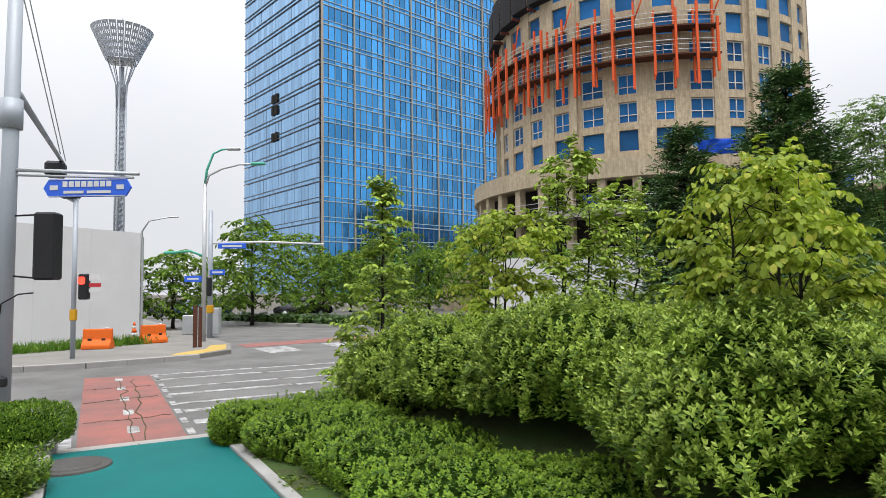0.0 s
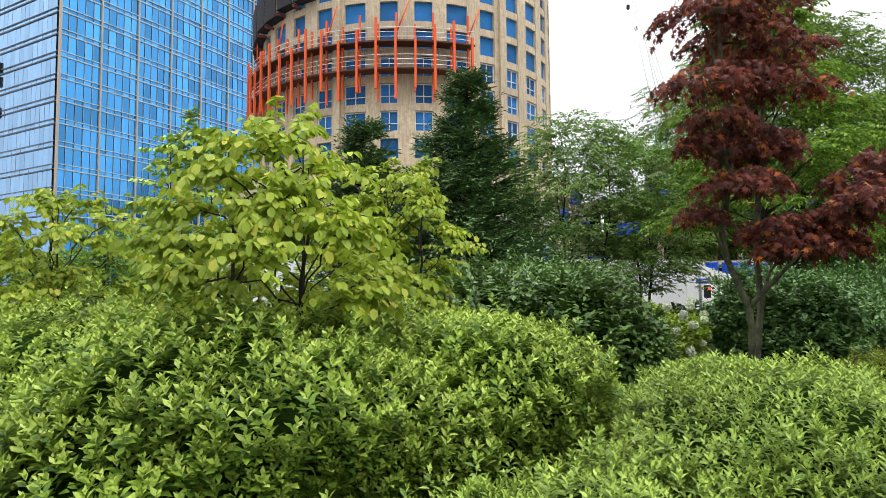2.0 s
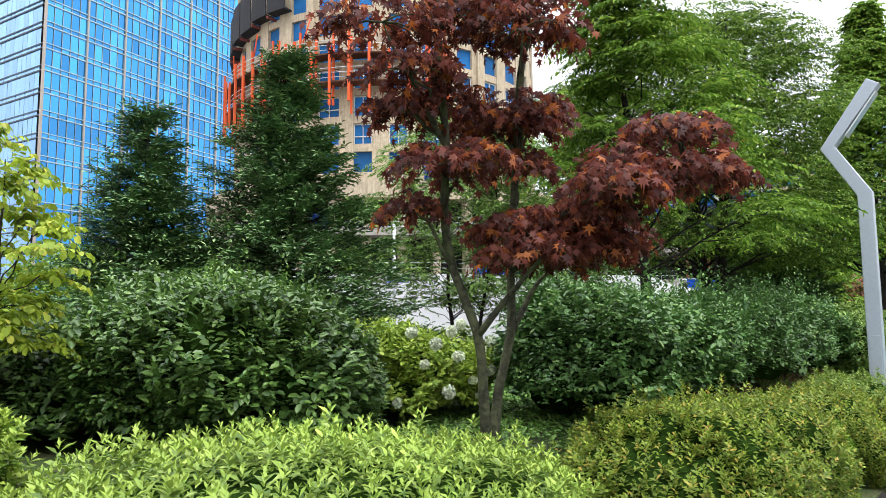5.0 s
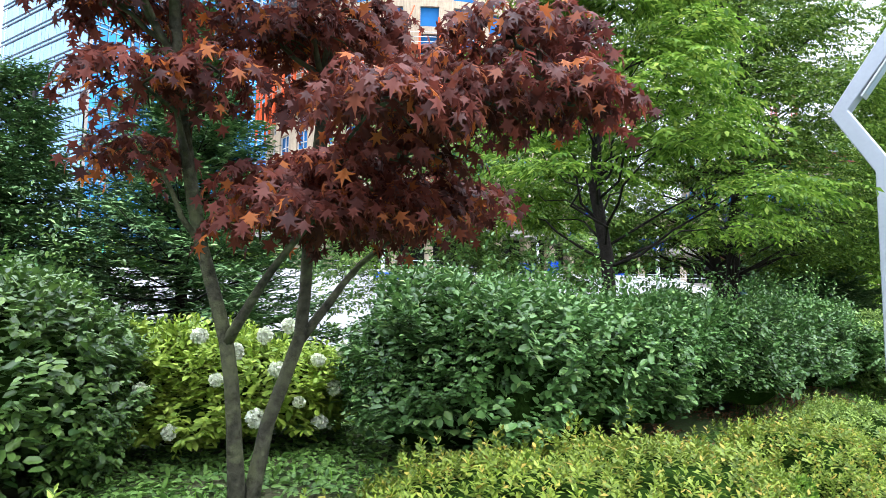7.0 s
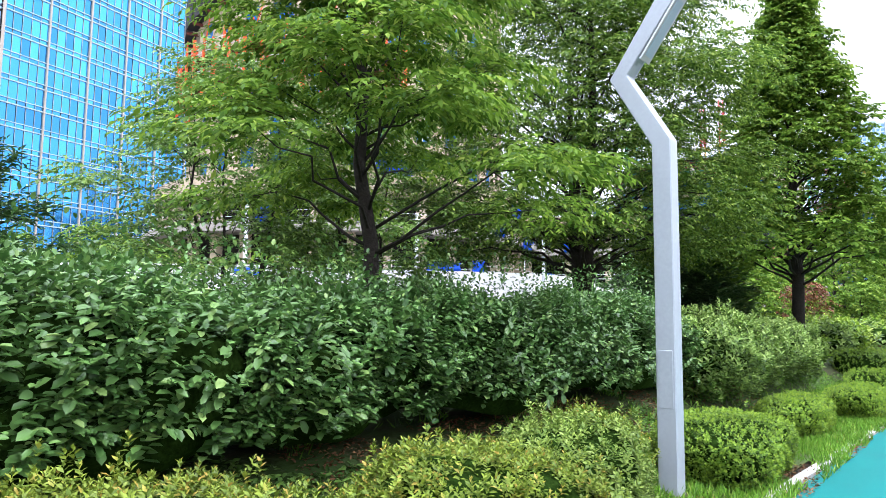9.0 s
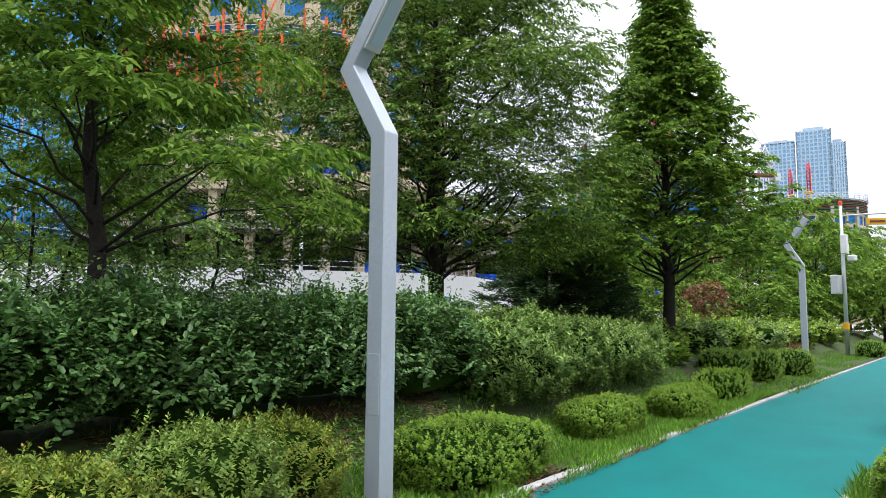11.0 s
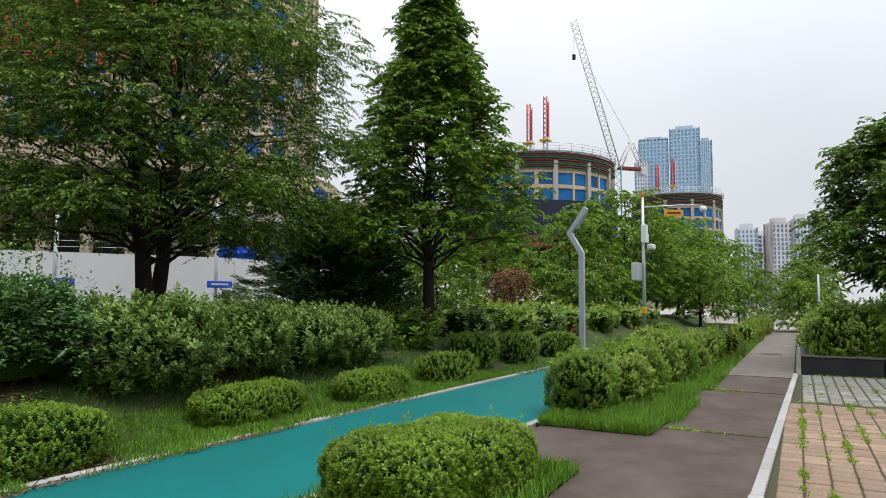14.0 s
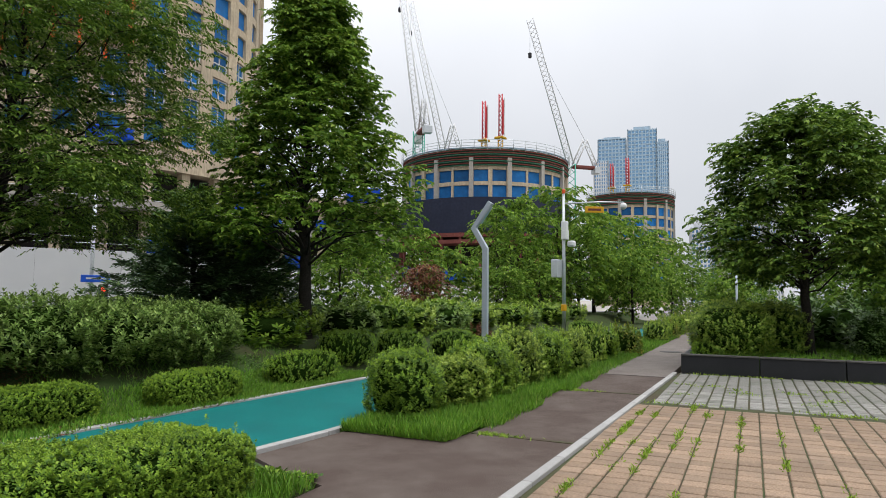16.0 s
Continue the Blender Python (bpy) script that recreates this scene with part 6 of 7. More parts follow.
def lamp_post(x, y, z, turn, label):
    t = tagged(empty("lamp_post", (x, y, z), turn), label, "lamp post", "path lamp posts")
    w = 0.088
    pts = [(0, 0, -0.05), (0, 0, 3.12), (-0.40, 0, 3.80), (0.18, 0, 4.62)]
    dirs = [Vector((1, 0, 0)), Vector((0.97, 0, 0.25)), Vector((1.0, 0, 0.08)), Vector((0.82, 0, -0.57))]
    bm = bmesh.new()
    rings = []
    for p, d in zip(pts, dirs):
        rings.append([bm.verts.new(Vector(p) + d * (sx * w) + Vector((0, sy * w, 0))) for sx, sy in ((-1, -1), (1, -1), (1, 1), (-1, 1))])
    for a, b in zip(rings, rings[1:]):
        for j in range(4):
            bm.faces.new((a[j], a[(j + 1) % 4], b[(j + 1) % 4], b[j]))
    bm.faces.new(rings[0][::-1])
    bm.faces.new(rings[-1])
    bmesh.ops.recalc_face_normals(bm, faces=bm.faces)
    bmesh.ops.bevel(bm, geom=[e for e in bm.edges], offset=0.008, segments=1, affect="EDGES")
    part("post", bm, M_STEEL, t)
    part("base_plate", boxed((0.34, 0.34, 0.02), (0, 0, -0.02), 0, 0.004), M_STEEL, t)
    part("service_door", boxed((0.13, 0.012, 0.5), (0, -0.086, 0.75), 0, 0.003), M_STEEL, t)
    d = Vector((0.58, 0, 0.82)).normalized()
    nrm = Vector((0.82, 0, -0.58)).normalized()
    mid = Vector((-0.08, 0, 4.27)) + nrm * 0.105
    m = Matrix((d, Vector((0, 1, 0)), nrm)).transposed().to_4x4()
    m.translation = mid
    bm = bmesh.new()
    box(bm, (0.66, 0.19, 0.018), m=m)
    part("lamp_bezel", bm, M_GALV, t)
    bm = bmesh.new()
    m.translation = mid + nrm * 0.012
    box(bm, (0.56, 0.13, 0.012), m=m)
    part("lens", bm, M_PALE, t, "frosted lamp lens")
    return t


LT = radians(-60)
lamp_post(13.42, 8.04, 0.02, LT, "grey square steel lamp post with a bent head")
lamp_post(30.2, 17.1, 0.1, LT, "grey square steel lamp post with a bent head further along")

# ---- camera mast with arm ----
t = tagged(empty("camera_mast", (38.4, 21.5, 0)), "grey mast with an arm, camera and small signs", "mast")
tubes("pole", [([(0, 0, 0), (0, 0, 3.5), (0, 0, 6.4)], [0.09, 0.08, 0.06])], M_GALV, t)
tubes("arm", [([(0, 0, 5.95), (1.4, -0.9, 6.05), (2.3, -1.5, 6.05)], 0.035)], M_GALV, t)
part("cap_light", boxed((0.14, 0.14, 0.2), (0, 0, 6.4), 0, 0.03), M_ORANGE, t)
part("sign", boxed((0.85, 0.05, 0.28), (1.15, -0.8, 5.55), radians(-33), 0.01), M_YELLOW, t, "orange hanging sign")
part("sign_bars", boxed((0.6, 0.056, 0.1), (1.15, -0.8, 5.64), radians(-33)), M_RUST, t)
bm = bmesh.new()
bmesh.ops.create_uvsphere(bm, u_segments=14, v_segments=8, radius=0.16, matrix=Matrix.Translation((2.3, -1.5, 5.88)))
part("dome_camera", bm, M_WHITE, t, smooth=True)
for z, s in ((4.7, 0.25), (4.3, 0.3)):
    part("control_box", boxed((s, 0.25, 0.42), (0.15 - z * 0.05, -0.15, z), 0.3, 0.02), M_WHITE, t)
part("loudspeaker", boxed((0.36, 0.3, 0.26), (0.3, -0.2, 4.0), 0.3, 0.05), M_WHITE, t)
part("cabinet", boxed((0.5, 0.3, 0.8), (-0.35, 0.1, 2.6), 0.3, 0.02), M_GALV, t)
part("band", boxed((0.2, 0.2, 0.3), (0, 0, 1.1), 0.2, 0.02), M_YELLOW, t)
t = tagged(empty("utility_pole", (46.3, 17.9, 0)), "plain grey pole beyond the wall", "pole")
tubes("pole", [([(0, 0, 0), (0, 0, 3.0)], [0.06, 0.05])], M_STEEL, t)
for k, (x, y) in enumerate(((19.5, 21.3), (15.4, 21.5), (10.6, 21.8))):
    t = tagged(empty("sign_post", (x, y, -0.1)), "slim grey post with a small blue road sign", "sign")
    tubes("pole", [([(0, 0, 0), (0, 0, 4.6)], 0.055)], M_GALV, t)
    part("plate", boxed((0.75, 0.03, 0.2), (0.1, -0.07, 2.05 + 0.6 * (k == 2)), 0.1, 0.01), M_SIGNBLUE, t)
    part("plate_bar", boxed((0.5, 0.034, 0.05), (0.1, -0.07, 2.13 + 0.6 * (k == 2)), 0.1), M_WHITE, t)
    if k == 0:
        part("signal_box", boxed((0.22, 0.2, 0.5), (0.3, -0.05, 1.5), 0.1, 0.03), M_BLACK, t)
        part("red_lens", boxed((0.12, 0.02, 0.12), (0.3, -0.16, 1.8), 0.1, 0.02), M_GLOW, t)

# ---- the crossing's poles and signs ----
t = tagged(empty("signal_pole", (-6.62, 9.95, -0.08)), "thick grey traffic pole with mast arm and street sign", "traffic pole")
tubes("pole", [([(0, 0, 0), (0.02, 0, 3.5), (0.05, 0, 7.5)], [0.125, 0.115, 0.10])], M_STEEL, t, k=14)
tubes("collar", [([(0.03, 0, 4.3), (0.03, 0, 4.75)], 0.16)], M_STEEL, t, k=12)
tubes("mast_arm", [([(0.1, 0.05, 4.85), (-2.45, 5.7, 4.9)], [0.06, 0.04])], M_STEEL, t)
tubes("stay", [([(0.0, 0, 7.4), (-2.3, 5.5, 4.95)], 0.012), ([(0.0, 0, 7.0), (-1.9, 4.6, 4.92)], 0.012)], M_GALV, t, k=4)
part("arm_signal", boxed((0.42, 0.42, 0.36), (-2.35, 5.2, 4.5), 0.4, 0.06), M_BLACK, t)
tubes("sign_arm", [([(0.1, 0, 3.66), (1.98, 0.05, 3.58)], 0.03), ([(0.1, 0, 3.58), (1.9, 0.05, 3.52)], 0.02)], M_GALV, t)
bm = bmesh.new()
out = [(-0.66, 0), (-0.58, 0.135), (0.58, 0.135), (0.66, 0), (0.58, -0.135), (-0.58, -0.135)]
fr = [bm.verts.new((x, -0.02, z)) for x, z in out]
bk = [bm.verts.new((x, 0.02, z)) for x, z in out]
bm.faces.new(fr[::-1])
bm.faces.new(bk)
for i in range(6):
    bm.faces.new((fr[i], fr[(i + 1) % 6], bk[(i + 1) % 6], bk[i]))
bmesh.ops.recalc_face_normals(bm, faces=bm.faces)
sg = part("street_sign", bm, M_SIGNBLUE, t, "blue hexagon-ended street sign with pale lettering bars")
sg.location = (1.28, -0.1, 3.35)
for x, z, w, h in ((-0.5, -0.03, 0.12, 0.07), (0.5, -0.03, 0.11, 0.07), *((-0.33 + 0.094 * q, 0.015, 0.074, 0.085) for q in range(8)), (-0.2, -0.085, 0.3, 0.04), (0.18, -0.085, 0.36, 0.04)):
    s = part("lettering_bar", boxed((w, 0.006, h), (x, -0.026, z)), M_WHITE, sg)
part("sign_border", boxed((1.16, 0.006, 0.008), (0, -0.026, 0.12)), M_WHITE, sg)
part("sign_border", boxed((1.16, 0.006, 0.008), (0, -0.026, -0.128)), M_WHITE, sg)
part("signal_back", boxed((0.32, 0.28, 1.02), (0.64, 0.0, 1.97), 0.1, 0.03), M_BLACK, t, "black back of a traffic light")
tubes("signal_bracket", [([(0, 0, 2.95), (0.6, 0, 2.97)], 0.015), ([(0, 0, 2.05), (0.5, 0, 2.0)], 0.015), ([(0, -0.1, 1.4), (0.06, -0.16, 1.62), (0.3, -0.14, 1.76), (0.5, -0.1, 1.78)], 0.012)], M_BLACK, t, k=5)
part("junction_box", boxed((0.12, 0.1, 0.14), (0.1, -0.14, 0.4), 0, 0.02), M_BLACK, t)

t = tagged(empty("crossing_signal", (-9.77, 17.45, 0.02)), "slim grey pole with a red crossing light and small signs", "traffic light")
tubes("pole", [([(0, 0, 0), (0, 0, 4.3)], 0.065)], M_STEEL, t, k=10)
tubes("top_arm", [([(0, 0, 4.15), (-0.5, 0, 4.4)], 0.04)], M_STEEL, t)
part("camera", boxed((0.45, 0.3, 0.16), (-0.15, 0, 4.25), 0.2, 0.04), M_BLACK, t)
part("light_box", boxed((0.24, 0.22, 0.68), (0.3, -0.05, 1.55), 0.1, 0.03), M_BLACK, t)
part("red_lens", boxed((0.17, 0.02, 0.2), (0.29, -0.165, 1.95), 0.1, 0.04), M_GLOW, t)
for z, h, m_ in ((2.05, 0.16, M_WHITE), (1.88, 0.1, M_RED), (1.74, 0.1, M_WHITE)):
    part("notice", boxed((0.3, 0.02, h), (0.6, -0.08, z), 0.1), m_, t)
part("band", boxed((0.15, 0.15, 0.3), (0, 0, 1.0), 0, 0.02), M_YELLOW, t)

t = tagged(empty("street_lamp", (-8.45, 23.3, 0.02)), "tall galvanised street lamp with two curved green-tipped arms", "street lamp")
tubes("pole", [([(0, 0, 0), (0, 0, 5.6)], [0.085, 0.065])], M_GALV, t, k=10)
for s, (dx, top) in enumerate(((0.85, 6.85), (1.75, 6.3))):
    tubes("arm", [([(0, 0, 5.5), (0.08 * dx, 0, 5.9 + 0.2 * (1 - s)), (0.35 * dx, 0, top - 0.16), (0.7 * dx, 0, top - 0.02), (dx, 0, top)], [0.05, 0.045, 0.04, 0.035, 0.03])], M_GALV if s else M_GREEN, t)
    part("lamp_head", boxed((0.5, 0.2, 0.09), (dx + 0.15, 0, top - 0.05), 0, 0.03), M_GREEN if s else M_GALV, t)
tubes("low_arm", [([(0, 0, 3.0), (-0.5, 0, 3.2), (-1.2, 0, 3.15)], 0.04)], M_GREEN, t)
part("low_lamp", boxed((0.45, 0.16, 0.1), (-1.2, 0, 3.1), 0, 0.03), M_GREEN, t)
part("sign", boxed((0.6, 0.03, 0.22), (-0.35, -0.1, 2.1), 0, 0.01), M_SIGNBLUE, t)
part("sign_bar", boxed((0.4, 0.036, 0.06), (-0.35, -0.1, 2.18), 0), M_WHITE, t)
t = tagged(empty("timber_post", (-7.75, 20.65, 0.02)), "weathered reddish-brown timber post", "post")
part("post", boxed((0.13, 0.13, 1.3), (0, 0, 0), 0.3, 0.01), M_WOODP, t)
part("post", boxed((0.11, 0.12, 1.27), (0.15, 0.02, 0), 0.3, 0.01), M_WOODP, t)
t = tagged(empty("signal_pole", (-8.9, 25.2, 0.02)), "grey traffic pole with a long white mast arm over the road", "traffic pole")
tubes("pole", [([(0, 0, 0), (0, 0, 4.9)], [0.1, 0.085])], M_STEEL, t, k=10)
tubes("mast_arm", [([(0, 0, 3.62), (2.0, 0.2, 3.66), (4.3, 0.3, 3.55)], [0.05, 0.045, 0.03])], M_WHITE, t)
for x, z, w in ((0.85, 3.4, 1.05), (0.3, 2.4, 0.55)):
    part("sign", boxed((w, 0.03, 0.2), (x, -0.08, z), 0.1, 0.01), M_SIGNBLUE, t)
    part("sign_bar", boxed((w * 0.7, 0.036, 0.07), (x, -0.08, z + 0.065), 0.1), M_WHITE, t)
part("signal_box", boxed((0.16, 0.18, 0.7), (0.02, -0.15, 1.6), 0, 0.03), M_BLACK, t)
part("band", boxed((0.22, 0.22, 0.3), (0, 0, 0.95), 0, 0.02), M_YELLOW, t)
t = tagged(empty("street_lamp", (-16.5, 36, 0)), "far grey street lamp with a curved arm", "street lamp")
tubes("pole", [([(0, 0, 0), (0, 0, 5.2), (0.4, 0, 5.8), (1.6, 0, 6.0)], [0.08, 0.06, 0.045, 0.035])], M_GALV, t)
part("lamp_head", boxed((0.5, 0.18, 0.08), (1.75, 0, 5.95), 0, 0.03), M_GALV, t)
t = tagged(empty("street_lamp", (-3.9, 55, 0)), "far pale green street lamp", "street lamp")
tubes("pole", [([(0, 0, 0), (0, 0, 6.4), (-0.4, 0, 7.1), (-1.5, 0, 7.3)], [0.09, 0.07, 0.05, 0.04])], M_GREEN, t)
part("lamp_head", boxed((0.6, 0.2, 0.1), (-1.7, 0, 7.25), 0, 0.03), M_GREEN, t)

# barriers, cone, cabinets


def barrier(x, y, turn, label):
    t = tagged(empty("road_barrier", (x, y, 0.03), turn), label, "barrier", "orange barriers")
    bm = bmesh.new()
    prof = [(-0.24, 0), (-0.24, 0.12), (-0.1, 0.3), (-0.08, 0.62), (0.08, 0.62), (0.1, 0.3), (0.24, 0.12), (0.24, 0)]
    a = [bm.verts.new((-0.42, p, z)) for p, z in prof]
    b = [bm.verts.new((0.42, p, z)) for p, z in prof]
    n = len(prof)
    for i in range(n):
        bm.faces.new((a[i], a[(i + 1) % n], b[(i + 1) % n], b[i]))
    bm.faces.new(a[::-1])
    bm.faces.new(b)
    bmesh.ops.recalc_face_normals(bm, faces=bm.faces)
    bmesh.ops.bevel(bm, geom=list(bm.edges), offset=0.02, segments=1, affect="EDGES")
    part("body", bm, M_BARRIER, t)
    part("filler_cap", boxed((0.1, 0.1, 0.04), (0.25, 0, 0.62), 0, 0.01), M_WHITE, t)
    for x_ in (-0.2, 0.2):
        part("slot", boxed((0.12, 0.02, 0.07), (x_, -0.125, 0.26), 0, 0.01), M_SCREEN, t)


barrier(-10.75, 20.6, 0.15, "orange plastic water-filled barrier by the hoarding")
barrier(-10.05, 22.9, 0.9, "orange plastic water-filled barrier turned aside")
t = tagged(empty("traffic_cone", (-10.75, 23.0, 0.03)), "orange and white traffic cone", "cone")
part("base", boxed((0.36, 0.36, 0.04), (0, 0, 0), 0.3, 0.01), M_BARRIER, t)
for k, (z0_, z1_, m_) in enumerate(((0.04, 0.22, M_BARRIER), (0.22, 0.36, M_WHITE), (0.36, 0.5, M_BARRIER), (0.5, 0.6, M_WHITE), (0.6, 0.72, M_BARRIER))):
    tubes("band", [([(0, 0, z0_), (0, 0, z1_)], [0.14 - 0.15 * z0_, 0.14 - 0.15 * z1_])], m_, t, k=14)
for x, y, w, h in ((-9.75, 27.5, 0.9, 1.1), (-10.6, 27.8, 0.6, 0.8)):
    t = tagged(empty("utility_cabinet", (x, y, 0.03)), "grey metal roadside utility cabinet", "cabinet")
    part("body", boxed((w, 0.5, h), (0, 0, 0), 0.1, 0.02), M_GALV, t)
    part("door", boxed((w * 0.44, 0.02, h * 0.85), (-w * 0.23, -0.25, h * 0.08), 0.1, 0.005), M_GALV, t)
    part("door", boxed((w * 0.44, 0.02, h * 0.85), (w * 0.23, -0.21, h * 0.08), 0.1, 0.005), M_GALV, t)


def car(x, y, turn, paint, label):
    t = tagged(empty("parked_car", (x, y, -0.08), turn), label, "car", "parked cars")
    prof = [(-2.1, 0.3), (-2.15, 0.75), (-1.55, 0.95), (-0.9, 1.42), (0.6, 1.46), (1.3, 1.0), (2.1, 0.85), (2.2, 0.45), (2.1, 0.3)]
    bm = bmesh.new()
    a = [bm.verts.new((px_, -0.85 if z < 1.1 else -0.68, z)) for px_, z in prof]
    b = [bm.verts.new((px_, 0.85 if z < 1.1 else 0.68, z)) for px_, z in prof]
    n = len(prof)
    for i in range(n):
        bm.faces.new((a[i], a[(i + 1) % n], b[(i + 1) % n], b[i]))
    bm.faces.new(a[::-1])
    bm.faces.new(b)
    bmesh.ops.recalc_face_normals(bm, faces=bm.faces)
    bmesh.ops.bevel(bm, geom=list(bm.edges), offset=0.07, segments=2, affect="EDGES")
    part("body", bm, paint, t, smooth=True)
    for s in (-1, 1):
        part("side_window", boxed((1.9, 0.02, 0.34), (-0.15, s * 0.79, 1.0), 0, 0.005), M_GLASSD, t)
    for wx in (-1.3, 1.35):
        for s in (-1, 1):
            w = tubes("tyre", [([(wx, s * 0.68, 0.32), (wx, s * 0.88, 0.32)], 0.32)], M_BLACK, t, k=16)
            tubes("rim", [([(wx, s * 0.87, 0.32), (wx, s * 0.9, 0.32)], 0.2)], M_GALV, w, k=12)


M_CARB = surface("blue_car_paint", (0.02, 0.05, 0.14), 0.25, metal=0.4, spread=0.05, grain=2)
M_CARK = surface("black_car_paint", (0.02, 0.02, 0.024), 0.25, metal=0.4, spread=0.05, grain=2)
car(-19.0, 52, 0.5, M_CARB, "dark blue car parked under the trees")
car(-10.5, 49.5, 0.2, M_CARK, "black car parked beyond the median")
car(-21.5, 53, 0.5, M_CARK, "black car parked under the trees")

# ---- floodlight tower with a perforated bowl ----
t = tagged(empty("floodlight_tower", (-53.1, 107.6, 0)), "tall grey lattice tower with a perforated bowl on top", "tower")
runs = []
lattice(runs, (0, 0, -0.1), (0, 0, 37), 1.1, 40, 0.16)
runs.append(([(0, 0, 0), (0, 0, 40)], 0.42))
for k in range(10):
    a = k * 0.628
    runs.append(([(math.cos(a) * 0.7, math.sin(a) * 0.7, 33), (math.cos(a) * 0.9, math.sin(a) * 0.9, 37), (math.cos(a) * 2.4, math.sin(a) * 2.4, 41.5)], 0.09))
tubes("shaft", runs, M_STEEL, t, k=5)
for k in range(24):
    a0, a1 = k * math.pi / 12 + 0.015, (k + 1) * math.pi / 12 - 0.015
    bm = bmesh.new()
    grid = [[bm.verts.new((math.cos(a0 + (a1 - a0) * q / 5) * (2.5 + 2.3 * f / 11), math.sin(a0 + (a1 - a0) * q / 5) * (2.5 + 2.3 * f / 11), 41 + 5.2 * f / 11)) for q in range(6)] for f in range(12)]
    for f in range(11):
        for q in range(5):
            if not (f % 2 and q % 2):
                bm.faces.new((grid[f][q], grid[f][q + 1], grid[f + 1][q + 1], grid[f + 1][q]))
    plate = part("bowl_panel", bm, M_STEEL, t, "perforated grey bowl panel")
    plate.modifiers.new("plate", "SOLIDIFY").thickness = 0.08
tubes("antenna", [([(0, 0, 40), (0, 0, 48.3)], 0.12)], M_STEEL, t, k=5)
part("floor", boxed((4.2, 4.2, 0.4), (0, 0, 40.8), 0.3, 0.2), M_STEEL, t)

# low walls and buildings across the road
t = tagged(empty("podium_wall"), "tan concrete ramp wall at the foot of the round building", "wall", kind="structure")
part("wall", boxed((16, 0.5, 4.0), (8.0, 60.5, -0.1), radians(-8)), M_CONC, t)
part("lower_wall", boxed((10, 0.5, 1.9), (8.5, 57.5, -0.1), radians(-8)), M_STEEL, t)
t = tagged(empty("street_wall"), "pale low concrete wall beyond the road trees", "wall", kind="structure")
for k in range(8):
    part("panel", boxed((6.9, 0.3, 1.9), (-42 + 7 * k, 70 + 0.6 * k, -0.1), 0.085), M_SLAB, t)
for k in range(24):
    p = Vector((-17.0, 44.6)).lerp(Vector((6.0, 24.5)), k / 23)
    far_shrub(p.x, p.y, 0.85, 0.6, "clipped shrub on the median", L_DARK, k, 0.0, k)

# ---- ground plants ----


def scatter_stuff(name, label, pts, L, W, m_, seed, lie=0.25, kind=BLADE):
    r = np.random.default_rng(seed)
    P = np.array(pts)
    n = len(P)
    D = np.stack([r.normal(size=n) * lie, r.normal(size=n) * lie, np.ones(n)], axis=1) if kind is BLADE else np.stack([r.normal(size=n), r.normal(size=n), r.uniform(0.05, 0.5, n)], axis=1)
    N = np.stack([r.normal(size=n), r.normal(size=n), np.full(n, 0.3 if kind is BLADE else 2.0)], axis=1)
    LL = L * (0.5 + 0.9 * r.random(n))
    return tagged(place(name, leaf_mesh(name, kind, P, D, N, LL, W), m_), label, name.replace("_", " "), kind="stuff")


def field(n, u0, u1, v0, v1, seed, patch=0.0, z=0.0, bed=True):
    """Random places on the beds, thinned by a patchy field."""
    r = np.random.default_rng(seed)
    u, v = r.uniform(u0, u1, n), r.uniform(v0, v1, n)
    x, y = u * CU - v * SU, u * SU + v * CU
    keep = lumps(seed, 0.8)(np.stack([x, y, 0 * x], axis=1)) > patch - 0.5 * r.random(n)
    return [(a, b, z + (rise(a, b) if bed else 0)) for a, b in zip(x[keep], y[keep])]


scatter_stuff("grass", "short grass along the teal path", field(30000, 15.2, 27, -0.28, 1.0, 1, -0.3, 0.01) + field(9000, 27, 45, -0.7, 0.9, 2, -0.2, 0.01) + field(4500, 12, 27, -0.36, -0.08, 15, 0.1, 0.02), 0.085, 0.011, L_GRASS, 1, 0.5)
scatter_stuff("grass", "rough grass at the hedge foot", field(14000, 9, 26, 0.3, 2.2, 3, 0.35, 0.01), 0.09, 0.009, L_GRASS, 2, 0.6)
scatter_stuff("verge_grass", "long grass on the strip between the paths", field(26000, 21.8, 27.0, -4.35, -2.9, 4, -1.2, 0.02, False) + [(*uv(21.75 + 0.35 * abs(a), -2.9 - 1.4 * b).to_2d(), 0.01) for a, b in np.random.default_rng(8).normal(0, 1, (2600, 2)) * (0.5, 0) + np.random.default_rng(9).random((2600, 2)) * (0, 1)] + field(5000, 21.9, 30, -4.52, -4.2, 16, 0.1, 0.008, False) + field(14000, 27, 46, -4.5, -3.2, 5, -1.0, 0.02, False) + field(12000, 15.5, 19.6, -4.1, -2.5, 6, -0.6, 0.02, False), 0.13, 0.010, L_GRASS, 3, 0.45)
scatter_stuff("ground_cover", "low leafy ground cover under the maple", field(15000, 8.6, 12.5, 0.6, 4.5, 7, -0.3, 0.03) + field(9000, 12.5, 18, 0.2, 1.6, 8, 0.0, 0.02) + field(9000, 17.5, 27, 0.3, 1.6, 14, 0.3, 0.03), 0.05, 0.032, L_COVER, 4, kind=LEAF)
scatter_stuff("ground_cover", "low leafy weeds by the crossing", field(5000, 1.55, 3.0, 3.0, 8.0, 9, -0.2, 0.02) + field(3000, -1.6, -0.35, 3.0, 7.9, 10, -0.3, 0.03, False), 0.06, 0.02, L_SHRUB, 5, kind=LEAF)
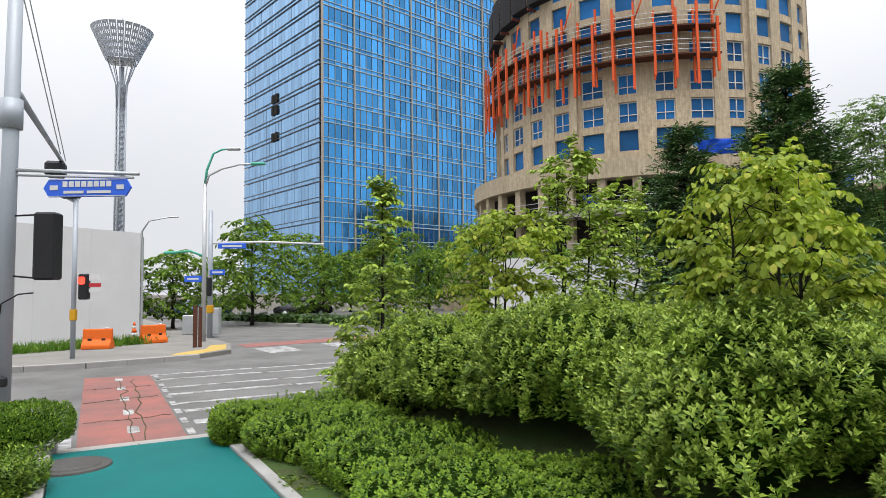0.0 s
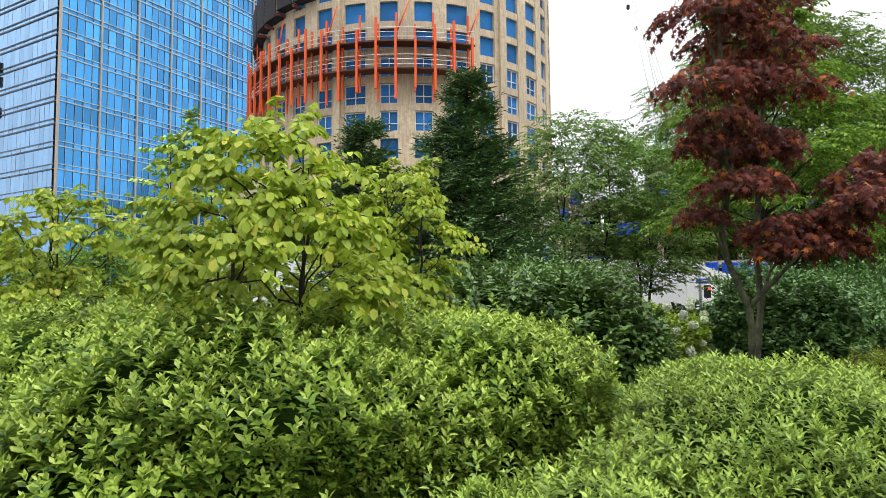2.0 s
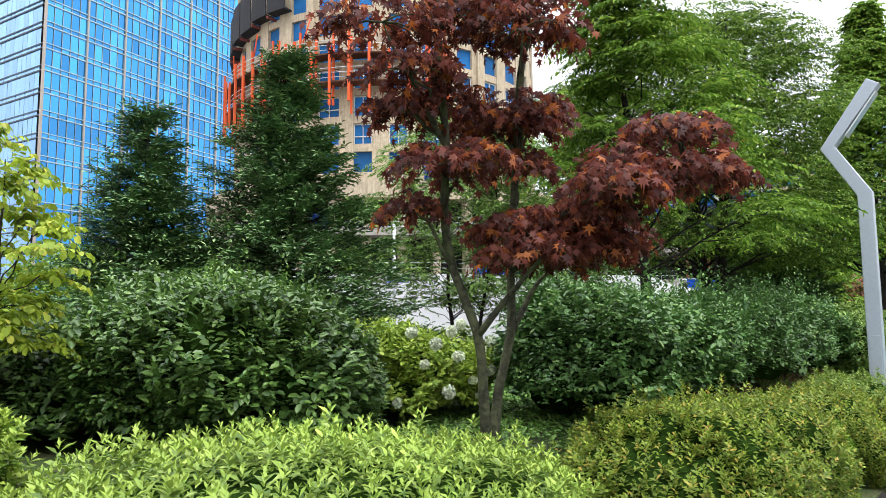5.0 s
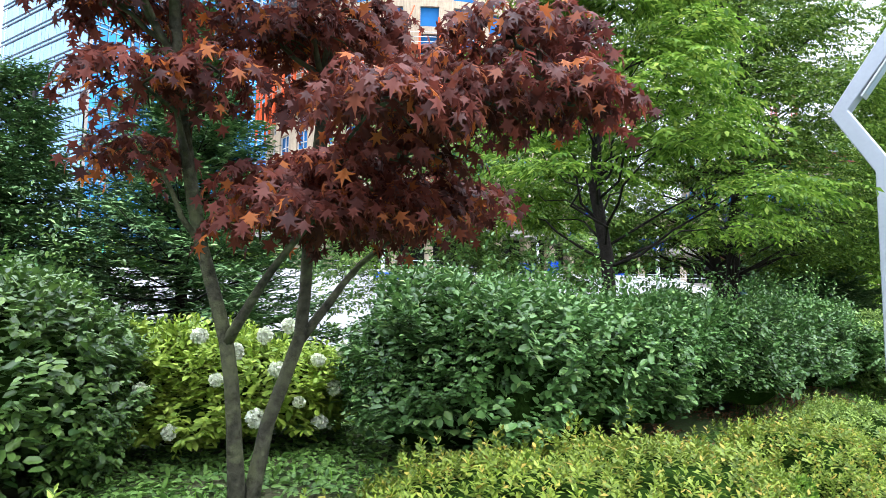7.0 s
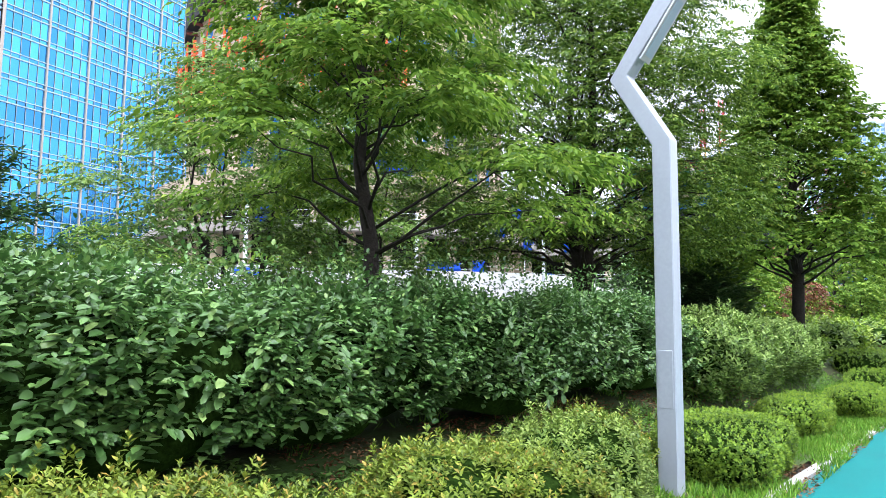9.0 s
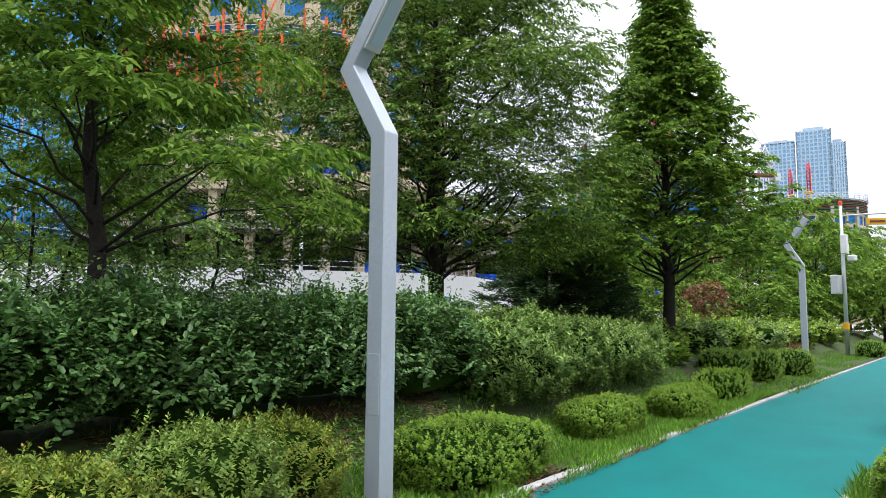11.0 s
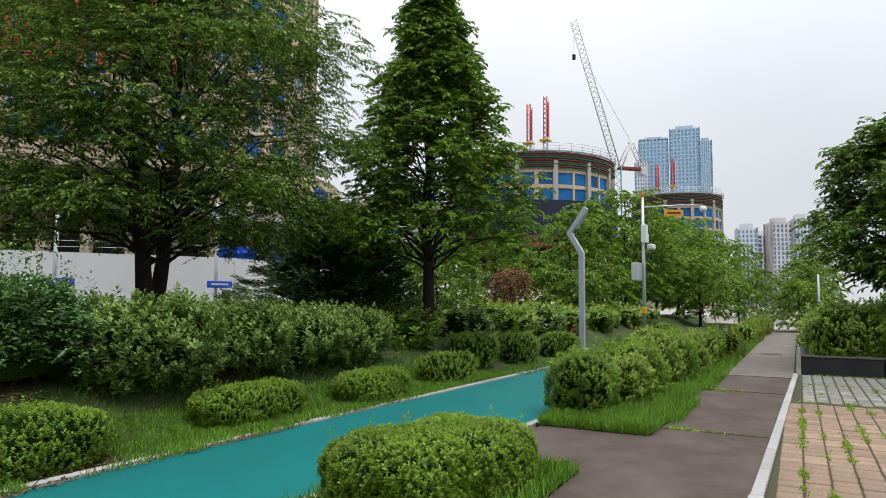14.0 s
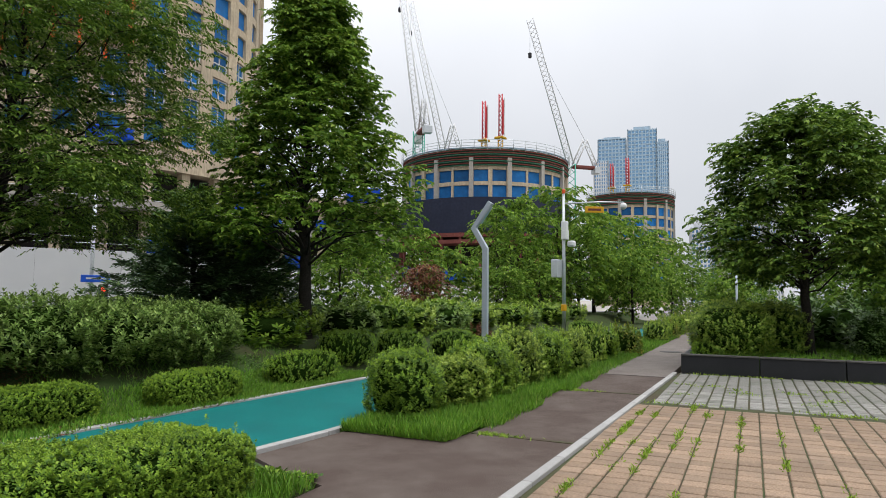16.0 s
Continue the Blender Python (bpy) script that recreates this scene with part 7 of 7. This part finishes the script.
scatter_stuff("leaf_litter", "brown fallen leaves under the hedge", field(6200, 13.5, 24, -0.35, 0.35, 11, 0.0, 0.016) + field(12000, 12.5, 21, 0.4, 2.0, 12, -0.1, 0.02), 0.035, 0.02, L_LITTER, 6, kind=LEAF)
scatter_stuff("planter_weeds", "grass and weeds behind the granite wall", field(12000, 31.1, 38, -14, -6.1, 13, -0.6, 0.34, False), 0.12, 0.012, L_GRASS, 7, 0.5)
scatter_stuff("corner_weeds", "weeds along the foot of the hoarding", [(x, 20.3 + (x + 12.3) * 1.6 + d, 0.03) for x, d in zip(np.random.default_rng(5).uniform(-12.6, -9.9, 1800), np.random.default_rng(6).normal(-0.9, 0.35, 1800))], 0.3, 0.02, L_GRASS, 8, 0.4)
scatter_stuff("verge_weeds", "bright leafy weeds at the tip of the strip between the paths", field(9000, 21.9, 25.6, -4.3, -2.95, 21, -0.2, 0.03, False) + field(2500, 19.0, 19.9, -3.95, -2.8, 22, -0.2, 0.03, False), 0.05, 0.032, L_BOX, 11, kind=LEAF)
# weeds in the paving joints
r = np.random.default_rng(19)
pts = []
for k in range(46):
    line = -5.72 - 0.22 * r.choice([1, 1, 1, 2, 3, 4, 5, 7, 9, 11])
    u0 = r.uniform(19.5, 25.8)
    m = int(r.uniform(12, 80))
    for _ in range(m):
        p = uv(u0 + r.normal(0, 0.13), line + r.normal(0, 0.022))
        pts.append((p.x, p.y, 0.0))
for k in range(46):
    u0, v0 = (25.95, r.uniform(-14, -6)) if k % 2 else (30.6, r.uniform(-14, -6))
    for _ in range(40):
        p = uv(u0 + r.normal(0, 0.07), v0 + r.normal(0, 0.16))
        pts.append((p.x, p.y, 0.0))
for k in range(14):
    u0, v0 = r.uniform(26.2, 29), r.uniform(-9, -6.1)
    for _ in range(30):
        p = uv(u0 + r.normal(0, 0.1), v0 + r.normal(0, 0.1))
        pts.append((p.x, p.y, 0.0))
for k in range(300):
    p = uv(22.4 + 4.35 * (k % 2) + r.normal(0, 0.05), -4.45 - abs(r.normal(0, 0.25)))
    pts.append((p.x, p.y, 0.0))
scatter_stuff("paving_weeds", "small green weeds in the paving joints", pts, 0.042, 0.014, L_YOUNGB, 9, 0.8)
